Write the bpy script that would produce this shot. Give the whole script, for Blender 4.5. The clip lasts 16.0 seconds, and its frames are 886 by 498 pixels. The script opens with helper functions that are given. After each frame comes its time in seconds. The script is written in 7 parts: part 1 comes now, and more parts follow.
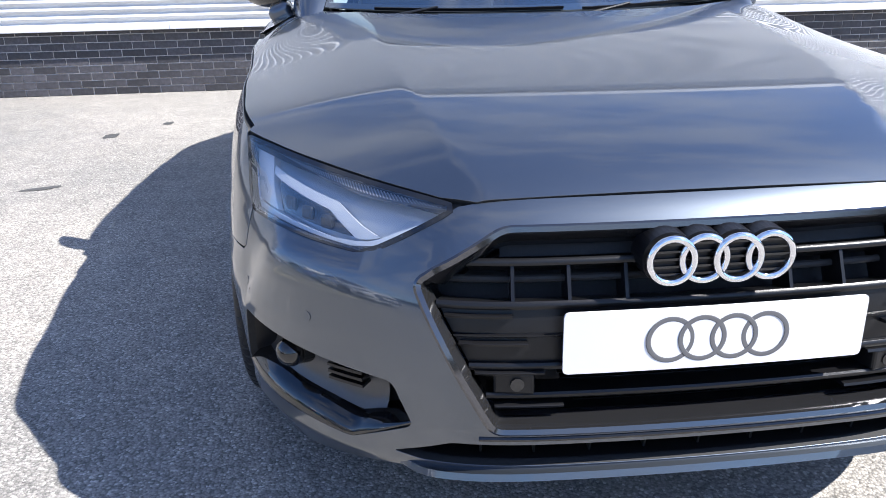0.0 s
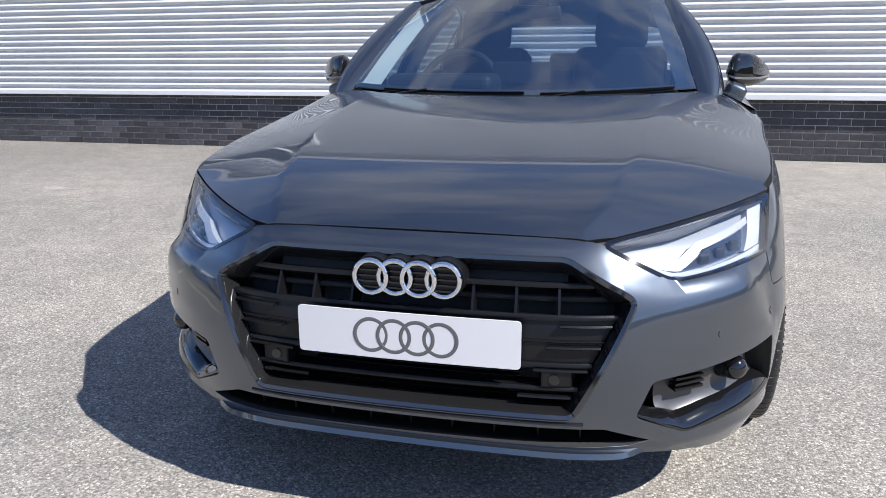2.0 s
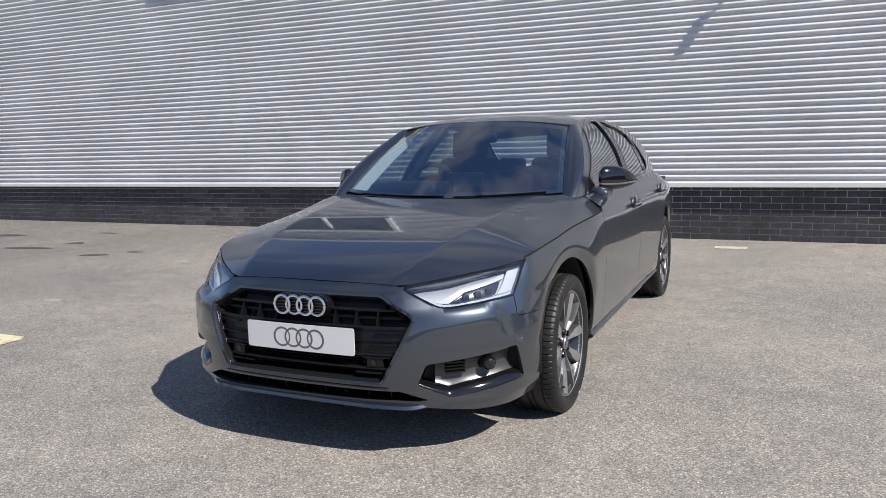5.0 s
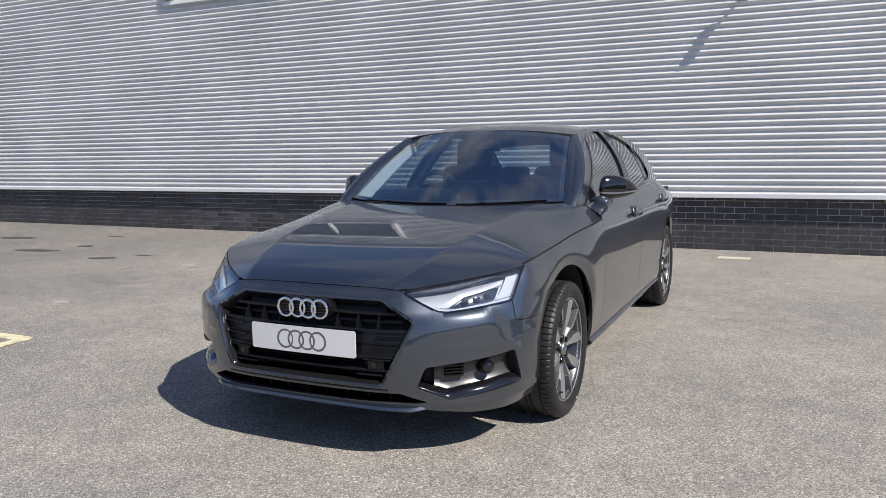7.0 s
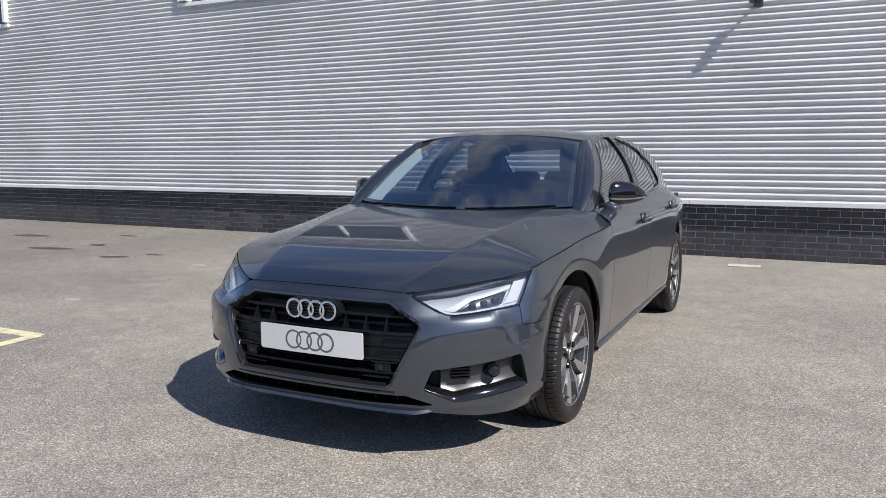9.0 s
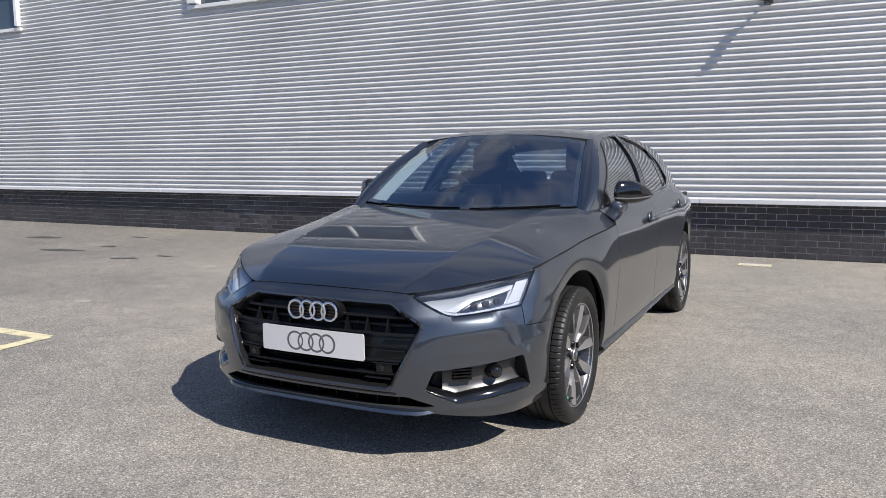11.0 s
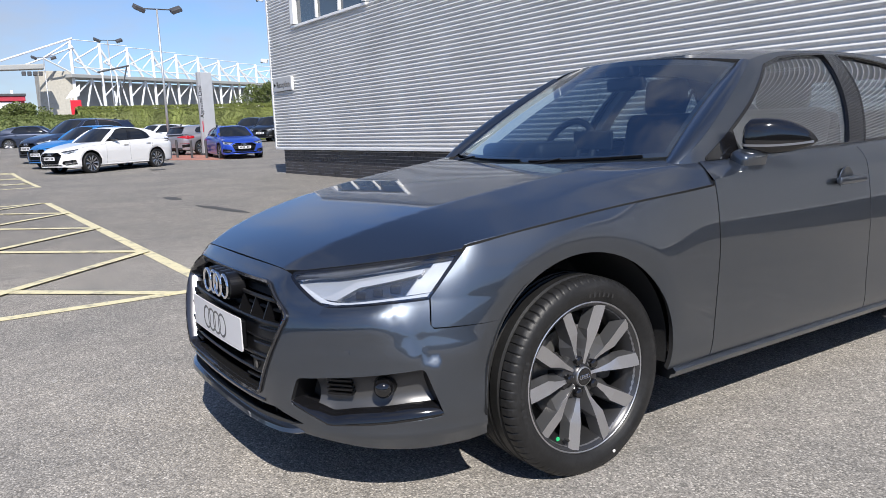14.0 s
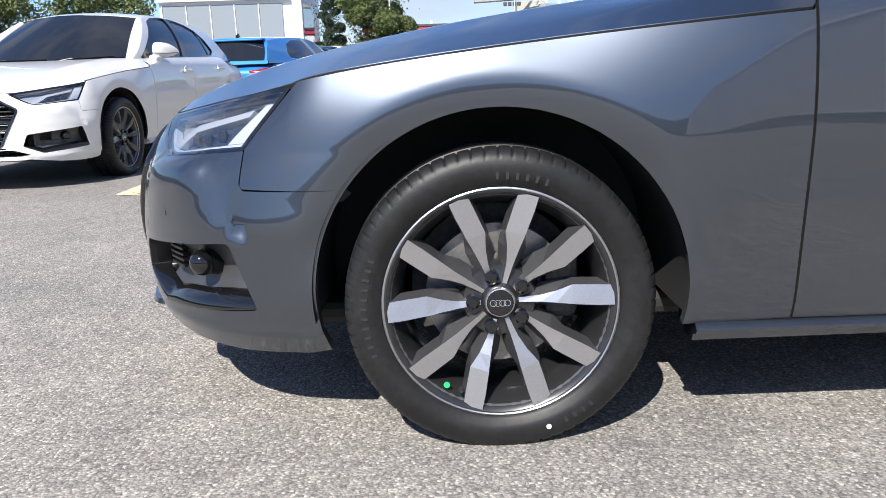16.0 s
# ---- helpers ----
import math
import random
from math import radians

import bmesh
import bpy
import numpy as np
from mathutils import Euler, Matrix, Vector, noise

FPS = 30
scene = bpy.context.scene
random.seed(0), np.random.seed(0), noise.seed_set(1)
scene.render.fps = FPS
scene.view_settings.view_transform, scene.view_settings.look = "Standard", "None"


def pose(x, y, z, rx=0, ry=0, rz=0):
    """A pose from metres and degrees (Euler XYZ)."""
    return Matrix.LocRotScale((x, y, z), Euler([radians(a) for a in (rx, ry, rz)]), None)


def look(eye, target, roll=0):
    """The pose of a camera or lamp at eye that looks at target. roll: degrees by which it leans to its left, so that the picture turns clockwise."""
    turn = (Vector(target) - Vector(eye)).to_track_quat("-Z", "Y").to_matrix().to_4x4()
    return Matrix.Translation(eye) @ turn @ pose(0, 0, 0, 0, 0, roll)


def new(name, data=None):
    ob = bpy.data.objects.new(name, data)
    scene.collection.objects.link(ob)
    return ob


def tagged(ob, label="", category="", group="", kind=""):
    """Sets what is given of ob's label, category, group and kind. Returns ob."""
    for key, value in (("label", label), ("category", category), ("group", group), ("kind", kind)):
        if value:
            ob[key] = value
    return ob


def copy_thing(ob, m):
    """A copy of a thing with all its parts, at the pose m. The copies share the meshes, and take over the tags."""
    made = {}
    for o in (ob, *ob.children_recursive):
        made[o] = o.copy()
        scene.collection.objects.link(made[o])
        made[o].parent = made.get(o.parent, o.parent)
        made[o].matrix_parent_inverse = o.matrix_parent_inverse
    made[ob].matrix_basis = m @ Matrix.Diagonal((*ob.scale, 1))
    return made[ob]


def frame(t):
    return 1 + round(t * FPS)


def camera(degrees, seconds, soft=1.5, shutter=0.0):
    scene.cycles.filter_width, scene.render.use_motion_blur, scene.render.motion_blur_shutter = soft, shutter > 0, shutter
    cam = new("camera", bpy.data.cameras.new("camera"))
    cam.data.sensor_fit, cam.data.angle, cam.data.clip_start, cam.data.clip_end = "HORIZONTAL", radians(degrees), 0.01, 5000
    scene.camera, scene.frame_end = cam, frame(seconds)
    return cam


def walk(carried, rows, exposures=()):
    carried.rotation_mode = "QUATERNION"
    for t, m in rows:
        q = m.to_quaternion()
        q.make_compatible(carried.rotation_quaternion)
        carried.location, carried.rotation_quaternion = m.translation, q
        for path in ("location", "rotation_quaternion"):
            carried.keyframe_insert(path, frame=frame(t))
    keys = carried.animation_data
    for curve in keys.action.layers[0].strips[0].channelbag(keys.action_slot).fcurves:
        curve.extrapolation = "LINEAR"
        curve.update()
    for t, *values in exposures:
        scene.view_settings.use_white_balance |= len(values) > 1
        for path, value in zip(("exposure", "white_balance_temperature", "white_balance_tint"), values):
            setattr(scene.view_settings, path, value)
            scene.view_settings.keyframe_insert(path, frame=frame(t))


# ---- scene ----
cam = camera(60.2, 16.0, soft=0.75)
PATH = [
    (0, (-0.557, -2.006, 1.06), (-0.381, -0.128, 0.393), -1.3),
    (0.5, (-0.337, -2.136, 1.062), (-0.333, -0.237, 0.436), -1.1),
    (1, (-0.079, -2.248, 1.089), (-0.247, -0.344, 0.5), -0.9),
    (1.5, (0.19, -2.399, 1.091), (-0.142, -0.502, 0.553), -0.6),
    (2, (0.484, -2.449, 1.102), (0.001, -0.571, 0.612), -0.3),
    (2.5, (0.815, -2.538, 1.143), (0.222, -0.679, 0.705), -1.5),
    (3, (1.111, -2.77, 1.183), (0.444, -0.925, 0.798), -2.2),
    (3.5, (1.406, -2.942, 1.213), (0.659, -1.121, 0.857), -2.1),
    (4, (1.639, -3.124, 1.248), (0.845, -1.314, 0.938), -2.0),
    (4.5, (1.766, -3.372, 1.27), (0.947, -1.57, 0.982), -1.8),
    (7, (1.87, -3.475, 1.272), (1.024, -1.682, 1.013), -0.9),
    (7.5, (1.874, -3.48, 1.269), (1.02, -1.689, 1.018), -0.6),
    (8, (1.876, -3.481, 1.266), (1.018, -1.691, 1.019), -0.4),
    (8.5, (1.876, -3.478, 1.264), (1.013, -1.69, 1.02), -0.3),
    (9, (1.884, -3.488, 1.275), (1.014, -1.705, 1.025), -0.2),
    (11.5, (1.945, -3.421, 1.272), (1.022, -1.664, 1.023), -0.9),
    (12, (2.115, -3.175, 1.25), (1.07, -1.492, 0.977), -1.3),
    (12.5, (2.212, -2.902, 1.247), (1.007, -1.331, 0.964), -1.2),
    (13, (2.312, -2.493, 1.256), (0.991, -1.017, 0.979), -2.0),
    (13.5, (2.492, -2.078, 1.206), (0.985, -0.793, 0.923), -2.7),
    (14, (2.595, -1.658, 1.131), (0.945, -0.574, 0.81), -2.3),
    (14.5, (2.655, -1.207, 1.053), (0.926, -0.274, 0.681), -0.2),
    (15, (2.72, -0.762, 0.987), (0.863, -0.152, 0.564), -1.1),
    (15.5, (2.577, -0.382, 0.901), (0.662, -0.006, 0.461), -0.5),
    (16, (2.398, -0.121, 0.793), (0.451, -0.115, 0.337), -1.8),
]
walk(cam, [(t, look(eye, target, roll)) for t, eye, target, roll in PATH],
     exposures=[(0.0, 1.66, 6230, 10), (1.0, 1.34, 6260, 10), (2.0, 0.99, 6380, 10), (3.5, 0.73, 6690, 10), (4.5, 0.55, 6740, 10), (9.0, 0.55, 6740, 10),
                (12.5, 0.56, 6680, 10), (14.0, 0.60, 6540, 10), (16.0, 0.90, 6500, 10)])

# ---------------- light ----------------
SUN = Vector((1.0, -0.38, 1.07)).normalized()
world = bpy.data.worlds.new("sky")
scene.world = world
world.use_nodes = True
wn, wl = world.node_tree.nodes, world.node_tree.links
wn.clear()
sky = wn.new("ShaderNodeTexSky")
sky.sky_type, sky.sun_disc = "NISHITA", False
sky.sun_elevation, sky.sun_rotation = math.asin(SUN.z), math.atan2(SUN.x, SUN.y)
sky.air_density, sky.dust_density, sky.ozone_density, sky.altitude = 1.0, 0.4, 3.0, 900.0
wtc = wn.new("ShaderNodeTexCoord")
wmap = wn.new("ShaderNodeMapping")
wmap.inputs["Scale"].default_value = (1.0, 1.0, 2.6)
wl.new(wtc.outputs["Generated"], wmap.inputs["Vector"])
wnoise = wn.new("ShaderNodeTexNoise")
wnoise.inputs["Scale"].default_value, wnoise.inputs["Detail"].default_value = 2.6, 5.0
wnoise.inputs["Roughness"].default_value = 0.58
wl.new(wmap.outputs["Vector"], wnoise.inputs["Vector"])
wramp = wn.new("ShaderNodeValToRGB")
wramp.color_ramp.elements[0].position, wramp.color_ramp.elements[1].position = 0.45, 0.80
wl.new(wnoise.outputs["Fac"], wramp.inputs["Fac"])
wmix = wn.new("ShaderNodeMixRGB")
wmix.inputs["Color2"].default_value = (3.5, 3.6, 3.8, 1)
wl.new(wramp.outputs["Color"], wmix.inputs["Fac"])
wtint = wn.new("ShaderNodeMixRGB")
wtint.blend_type, wtint.inputs["Fac"].default_value = "MULTIPLY", 1.0
wtint.inputs["Color2"].default_value = (0.62, 0.74, 0.93, 1)
wl.new(sky.outputs["Color"], wtint.inputs["Color1"])
wl.new(wtint.outputs["Color"], wmix.inputs["Color1"])
wbg = wn.new("ShaderNodeBackground")
wbg.inputs["Strength"].default_value = 0.104
wl.new(wmix.outputs["Color"], wbg.inputs["Color"])
wout = wn.new("ShaderNodeOutputWorld")
wl.new(wbg.outputs["Background"], wout.inputs["Surface"])

sun_data = bpy.data.lights.new("sun", "SUN")
sun_data.energy, sun_data.angle, sun_data.color = 4.45, radians(0.53), (1.0, 0.955, 0.89)
sun = new("sun", sun_data)
sun.matrix_world = look(SUN * 60, (0, 0, 0))

# ---------------- materials ----------------
def mat(name, color, rough=0.5, metal=0.0, coat=0.0, grain=0.0, grain_scale=60.0, wear=0.0, wear_scale=2.5,
        bump=0.0, bump_scale=200.0, ior=1.5, trans=0.0, emit=None, coat_rough=0.03, spec=0.5, rough_var=0.0):
    """A procedural surface: grain and wear vary the colour at two scales, bump gives relief. Scales are per metre."""
    m = bpy.data.materials.new(name)
    m.use_nodes = True
    nt, b = m.node_tree, m.node_tree.nodes["Principled BSDF"]
    b.inputs["Base Color"].default_value = (*color, 1)
    b.inputs["Roughness"].default_value, b.inputs["Metallic"].default_value = rough, metal
    b.inputs["Coat Weight"].default_value, b.inputs["Coat Roughness"].default_value = coat, coat_rough
    b.inputs["IOR"].default_value, b.inputs["Transmission Weight"].default_value = ior, trans
    b.inputs["Specular IOR Level"].default_value = spec
    if emit:
        b.inputs["Emission Color"].default_value = (*emit[0], 1)
        b.inputs["Emission Strength"].default_value = emit[1]
    if not (grain or wear or bump or rough_var):
        return m
    tc = nt.nodes.new("ShaderNodeTexCoord")

    def noise_at(scale, detail=4.0):
        n = nt.nodes.new("ShaderNodeTexNoise")
        n.inputs["Scale"].default_value, n.inputs["Detail"].default_value = scale, detail
        nt.links.new(tc.outputs["Object"], n.inputs["Vector"])
        return n.outputs["Fac"]

    def mrange(src, lo, hi):
        r = nt.nodes.new("ShaderNodeMapRange")
        r.inputs["From Min"].default_value, r.inputs["From Max"].default_value = 0.3, 0.7
        r.inputs["To Min"].default_value, r.inputs["To Max"].default_value = lo, hi
        nt.links.new(src, r.inputs["Value"])
        return r.outputs["Result"]
    value = None
    for amount, scale in ((grain, grain_scale), (wear, wear_scale)):
        if amount:
            v = mrange(noise_at(scale), 1 - amount, 1 + amount)
            if value is None:
                value = v
            else:
                mul = nt.nodes.new("ShaderNodeMath")
                mul.operation = "MULTIPLY"
                nt.links.new(value, mul.inputs[0])
                nt.links.new(v, mul.inputs[1])
                value = mul.outputs[0]
    if value is not None:
        hsv = nt.nodes.new("ShaderNodeHueSaturation")
        hsv.inputs["Color"].default_value = (*color, 1)
        nt.links.new(value, hsv.inputs["Value"])
        nt.links.new(hsv.outputs["Color"], b.inputs["Base Color"])
    if rough_var:
        nt.links.new(mrange(noise_at(wear_scale * 3), max(0.0, rough - rough_var), rough + rough_var), b.inputs["Roughness"])
    if bump:
        bn = nt.nodes.new("ShaderNodeBump")
        bn.inputs["Strength"].default_value, bn.inputs["Distance"].default_value = 1.0, bump
        nt.links.new(noise_at(bump_scale), bn.inputs["Height"])
        nt.links.new(bn.outputs["Normal"], b.inputs["Normal"])
    return m


def car_paint(name, color, metal=0.8, rough=0.36):
    m = mat(name, color, rough, metal, coat=1.0, coat_rough=0.006)
    nt, b = m.node_tree, m.node_tree.nodes["Principled BSDF"]
    tc, vo = nt.nodes.new("ShaderNodeTexCoord"), nt.nodes.new("ShaderNodeTexVoronoi")
    vo.inputs["Scale"].default_value = 900.0
    nt.links.new(tc.outputs["Object"], vo.inputs["Vector"])
    r = nt.nodes.new("ShaderNodeMapRange")
    r.inputs["To Min"].default_value, r.inputs["To Max"].default_value = 0.96, 1.04
    nt.links.new(vo.outputs["Color"], r.inputs["Value"])
    hsv = nt.nodes.new("ShaderNodeHueSaturation")
    hsv.inputs["Color"].default_value = (*color, 1)
    nt.links.new(r.outputs["Result"], hsv.inputs["Value"])
    nt.links.new(hsv.outputs["Color"], b.inputs["Base Color"])
    return m


def random_tint(m, amount):
    """Vary a material from piece to piece."""
    nt, b = m.node_tree, m.node_tree.nodes["Principled BSDF"]
    info, r = nt.nodes.new("ShaderNodeObjectInfo"), nt.nodes.new("ShaderNodeMapRange")
    r.inputs["To Min"].default_value, r.inputs["To Max"].default_value = 1 - amount, 1 + amount
    nt.links.new(info.outputs["Random"], r.inputs["Value"])
    hsv = nt.nodes.new("ShaderNodeHueSaturation")
    link = b.inputs["Base Color"].links
    if link:
        nt.links.new(link[0].from_socket, hsv.inputs["Color"])
    else:
        hsv.inputs["Color"].default_value = b.inputs["Base Color"].default_value
    nt.links.new(r.outputs["Result"], hsv.inputs["Value"])
    nt.links.new(hsv.outputs["Color"], b.inputs["Base Color"])
    return m


def asphalt(name):
    """Worn tarmac: pale and dark stones of a few millimetres in a dark binder, with stains."""
    m = mat(name, (0.2, 0.2, 0.2), 0.88)
    nt, b = m.node_tree, m.node_tree.nodes["Principled BSDF"]
    N, L = nt.nodes, nt.links
    geo = N.new("ShaderNodeNewGeometry")

    def vor(scale, feature="F1"):
        v = N.new("ShaderNodeTexVoronoi")
        v.feature = feature
        v.inputs["Scale"].default_value = scale
        L.new(geo.outputs["Position"], v.inputs["Vector"])
        return v

    def noi(scale, detail=5.0, rough=0.55):
        v = N.new("ShaderNodeTexNoise")
        v.inputs["Scale"].default_value, v.inputs["Detail"].default_value, v.inputs["Roughness"].default_value = scale, detail, rough
        L.new(geo.outputs["Position"], v.inputs["Vector"])
        return v.outputs["Fac"]

    def ramp(src, stops):
        r = N.new("ShaderNodeValToRGB")
        e = r.color_ramp.elements
        e[0].position, e[0].color = stops[0][0], (*stops[0][1], 1)
        e[1].position, e[1].color = stops[-1][0], (*stops[-1][1], 1)
        for p, c in stops[1:-1]:
            e.new(p).color = (*c, 1)
        L.new(src, r.inputs["Fac"])
        return r.outputs["Color"]

    def mixc(mode, fac, a, c):
        x = N.new("ShaderNodeMixRGB")
        x.blend_type = mode
        for sock, v in ((x.inputs["Fac"], fac), (x.inputs["Color1"], a), (x.inputs["Color2"], c)):
            if isinstance(v, (int, float)):
                sock.default_value = v
            elif isinstance(v, tuple):
                sock.default_value = (*v, 1)
            else:
                L.new(v, sock)
        return x.outputs["Color"]
    stones = vor(150.0)
    sep = N.new("ShaderNodeSeparateColor")
    L.new(stones.outputs["Color"], sep.inputs["Color"])
    tone = ramp(sep.outputs["Red"], [(0.0, (0.16, 0.154, 0.145)), (0.4, (0.265, 0.253, 0.236)), (0.85, (0.355, 0.337, 0.312)), (1.0, (0.55, 0.525, 0.49))])
    gap = ramp(stones.outputs["Distance"], [(0.45, (1, 1, 1)), (0.85, (0.35, 0.35, 0.35))])
    col = mixc("MULTIPLY", 0.62, tone, gap)
    fine = ramp(noi(420.0, 3.0), [(0.3, (0.7, 0.7, 0.7)), (0.7, (1.25, 1.24, 1.22))])
    col = mixc("MULTIPLY", 0.7, col, fine)
    big = ramp(noi(0.55, 6.0, 0.62), [(0.3, (0.78, 0.79, 0.8)), (0.7, (1.16, 1.13, 1.09))])
    col = mixc("MULTIPLY", 1.0, col, big)
    mid = ramp(noi(5.0, 6.0, 0.65), [(0.32, (0.86, 0.86, 0.87)), (0.68, (1.12, 1.11, 1.1))])
    col = mixc("MULTIPLY", 1.0, col, mid)
    pale = ramp(noi(1.7, 7.0, 0.7), [(0.66, (0, 0, 0)), (0.8, (0.35, 0.35, 0.35))])
    col = mixc("MIX", pale, col, (0.40, 0.38, 0.36))
    # darker tone to the west, uneven edge; partly exposure put into the colour
    sx = N.new("ShaderNodeSeparateXYZ")
    L.new(geo.outputs["Position"], sx.inputs["Vector"])
    edge = N.new("ShaderNodeMath")
    edge.operation = "MULTIPLY_ADD"
    edge.inputs[1].default_value = 4.0
    L.new(noi(0.5, 5.0), edge.inputs[0])
    L.new(sx.outputs["X"], edge.inputs[2])
    west_tone = N.new("ShaderNodeMapRange")
    for k, v in (("From Min", -5.0), ("From Max", 0.5), ("To Min", 0.74), ("To Max", 1.0)):
        west_tone.inputs[k].default_value = v
    L.new(edge.outputs[0], west_tone.inputs["Value"])
    shade = N.new("ShaderNodeCombineColor")
    for k in ("Red", "Green", "Blue"):
        L.new(west_tone.outputs["Result"], shade.inputs[k])
    col = mixc("MULTIPLY", 1.0, col, shade.outputs["Color"])
    L.new(col, b.inputs["Base Color"])
    inv = N.new("ShaderNodeMath")
    inv.operation, inv.inputs[0].default_value = "SUBTRACT", 1.0
    L.new(stones.outputs["Distance"], inv.inputs[1])
    bn = N.new("ShaderNodeBump")
    bn.inputs["Strength"].default_value, bn.inputs["Distance"].default_value = 0.6, 0.0035
    L.new(inv.outputs[0], bn.inputs["Height"])
    L.new(bn.outputs["Normal"], b.inputs["Normal"])
    return m


def road_paint(name, color):
    """Worn thermoplastic line: the stones show through where it is rubbed off."""
    m = mat(name, color, 0.8)
    nt, b = m.node_tree, m.node_tree.nodes["Principled BSDF"]
    geo = nt.nodes.new("ShaderNodeNewGeometry")
    n1, n2 = nt.nodes.new("ShaderNodeTexNoise"), nt.nodes.new("ShaderNodeTexVoronoi")
    n1.inputs["Scale"].default_value, n1.inputs["Detail"].default_value, n1.inputs["Roughness"].default_value = 6.0, 8.0, 0.75
    n2.inputs["Scale"].default_value = 95.0
    for n in (n1, n2):
        nt.links.new(geo.outputs["Position"], n.inputs["Vector"])
    r = nt.nodes.new("ShaderNodeValToRGB")
    r.color_ramp.elements[0].position, r.color_ramp.elements[1].position = 0.50, 0.68
    nt.links.new(n1.outputs["Fac"], r.inputs["Fac"])
    mx = nt.nodes.new("ShaderNodeMixRGB")
    mx.inputs["Color1"].default_value, mx.inputs["Color2"].default_value = (*color, 1), (0.2, 0.19, 0.17, 1)
    nt.links.new(r.outputs["Color"], mx.inputs["Fac"])
    nt.links.new(mx.outputs["Color"], b.inputs["Base Color"])
    bn = nt.nodes.new("ShaderNodeBump")
    bn.inputs["Strength"].default_value, bn.inputs["Distance"].default_value = 0.5, 0.003
    nt.links.new(n2.outputs["Distance"], bn.inputs["Height"])
    nt.links.new(bn.outputs["Normal"], b.inputs["Normal"])
    return m


M_ASPHALT = asphalt("worn_tarmac")
M_YELLOW = road_paint("yellow_road_paint", (0.60, 0.55, 0.36))
M_BRICK = random_tint(mat("blue_engineering_brick", (0.055, 0.053, 0.060), 0.5, grain=0.35, grain_scale=35, wear=0.3, wear_scale=3, bump=0.0012, bump_scale=160), 0.45)
M_MORTAR = mat("grey_mortar", (0.48, 0.45, 0.43), 0.92, grain=0.2, grain_scale=90, wear=0.35, wear_scale=1.3, bump=0.002)
M_CLAD = mat("silver_coated_steel", (0.605, 0.605, 0.605), 0.38, 0.06, grain=0.03, grain_scale=25, wear=0.09, wear_scale=0.8, rough_var=0.06)
M_FLASH = mat("pale_coated_steel", (0.66, 0.67, 0.69), 0.45, 0.1, wear=0.06)
M_UPVC = mat("white_frame", (0.78, 0.78, 0.78), 0.35, wear=0.04)
M_PAINT = car_paint("grey_metallic_paint", (0.076, 0.089, 0.111), 0.92, 0.37)
M_PAINT.node_tree.nodes["Principled BSDF"].inputs["Coat IOR"].default_value = 1.68
M_BLACK = mat("satin_black_plastic", (0.006, 0.006, 0.007), 0.30, spec=0.35, grain=0.15, grain_scale=400, bump=0.0002, bump_scale=900)
M_GLOSSBLACK = mat("gloss_black_plastic", (0.006, 0.006, 0.007), 0.08, coat=0.5)
M_MATTBLACK = mat("matt_black_plastic", (0.016, 0.016, 0.017), 0.75, grain=0.2, grain_scale=150)
M_RUBBER = mat("tyre_rubber", (0.012, 0.012, 0.0125), 0.46, spec=0.34, grain=0.25, grain_scale=70, wear=0.3, wear_scale=9, bump=0.0003, bump_scale=700)
M_CHROME = mat("chrome", (0.80, 0.80, 0.82), 0.06, 1.0)
M_DARKCHROME = mat("dark_chrome", (0.11, 0.11, 0.118), 0.10, 0.9)
M_SILVER = mat("machined_alloy", (0.53, 0.53, 0.55), 0.34, 0.92, grain=0.05, grain_scale=300)
M_GREYALLOY = mat("grey_painted_alloy", (0.16, 0.162, 0.17), 0.34, 0.75, coat=0.6)
M_BARREL = mat("dark_barrel_paint", (0.055, 0.055, 0.058), 0.32, 0.7, coat=0.5)
M_FLANGE = mat("light_grey_alloy", (0.26, 0.26, 0.27), 0.34, 0.75, coat=0.5)
M_STEEL = mat("brake_steel", (0.33, 0.32, 0.31), 0.42, 0.85, grain=0.12, grain_scale=120)
M_DARKMETAL = mat("cast_iron", (0.06, 0.058, 0.055), 0.65, 0.4, grain=0.3, grain_scale=60)
M_SEAT = mat("dark_seat_cloth", (0.012, 0.012, 0.014), 0.85, grain=0.2, grain_scale=350, bump=0.0006, bump_scale=500)
M_DASH = mat("dark_dashboard", (0.014, 0.015, 0.018), 0.6, grain=0.15, grain_scale=300, bump=0.0003, bump_scale=700)
M_PLATE = mat("white_plate", (0.60, 0.60, 0.62), 0.35)
M_PLATEINK = mat("grey_ink", (0.10, 0.10, 0.105), 0.5)
M_TRIMGREY = mat("grey_plastic", (0.060, 0.060, 0.064), 0.40, 0.2, grain=0.05, grain_scale=300)
M_REFLECTOR = mat("lamp_reflector", (0.5, 0.51, 0.53), 0.2, 0.9)
M_DRL = mat("milky_light_guide", (0.56, 0.58, 0.62), 0.22, coat=0.4)
M_LAMPBLACK = mat("lamp_black", (0.020, 0.020, 0.022), 0.35)
M_RIBTOP = mat("lamp_ribbed_grey", (0.11, 0.115, 0.125), 0.35)
M_SHELL = mat("silver_grey_plastic", (0.085, 0.085, 0.088), 0.36, 0.55, grain=0.04, grain_scale=300)
M_LAMPDARK = mat("lamp_grey", (0.46, 0.48, 0.51), 0.28, 0.35)
M_PROJECTOR = mat("projector_dark", (0.03, 0.033, 0.04), 0.12, coat=0.6)
M_STRUT = mat("lamp_bracket", (0.55, 0.56, 0.58), 0.3, 0.3)
M_RIB = mat("rib_grey", (0.30, 0.31, 0.33), 0.35, 0.3)


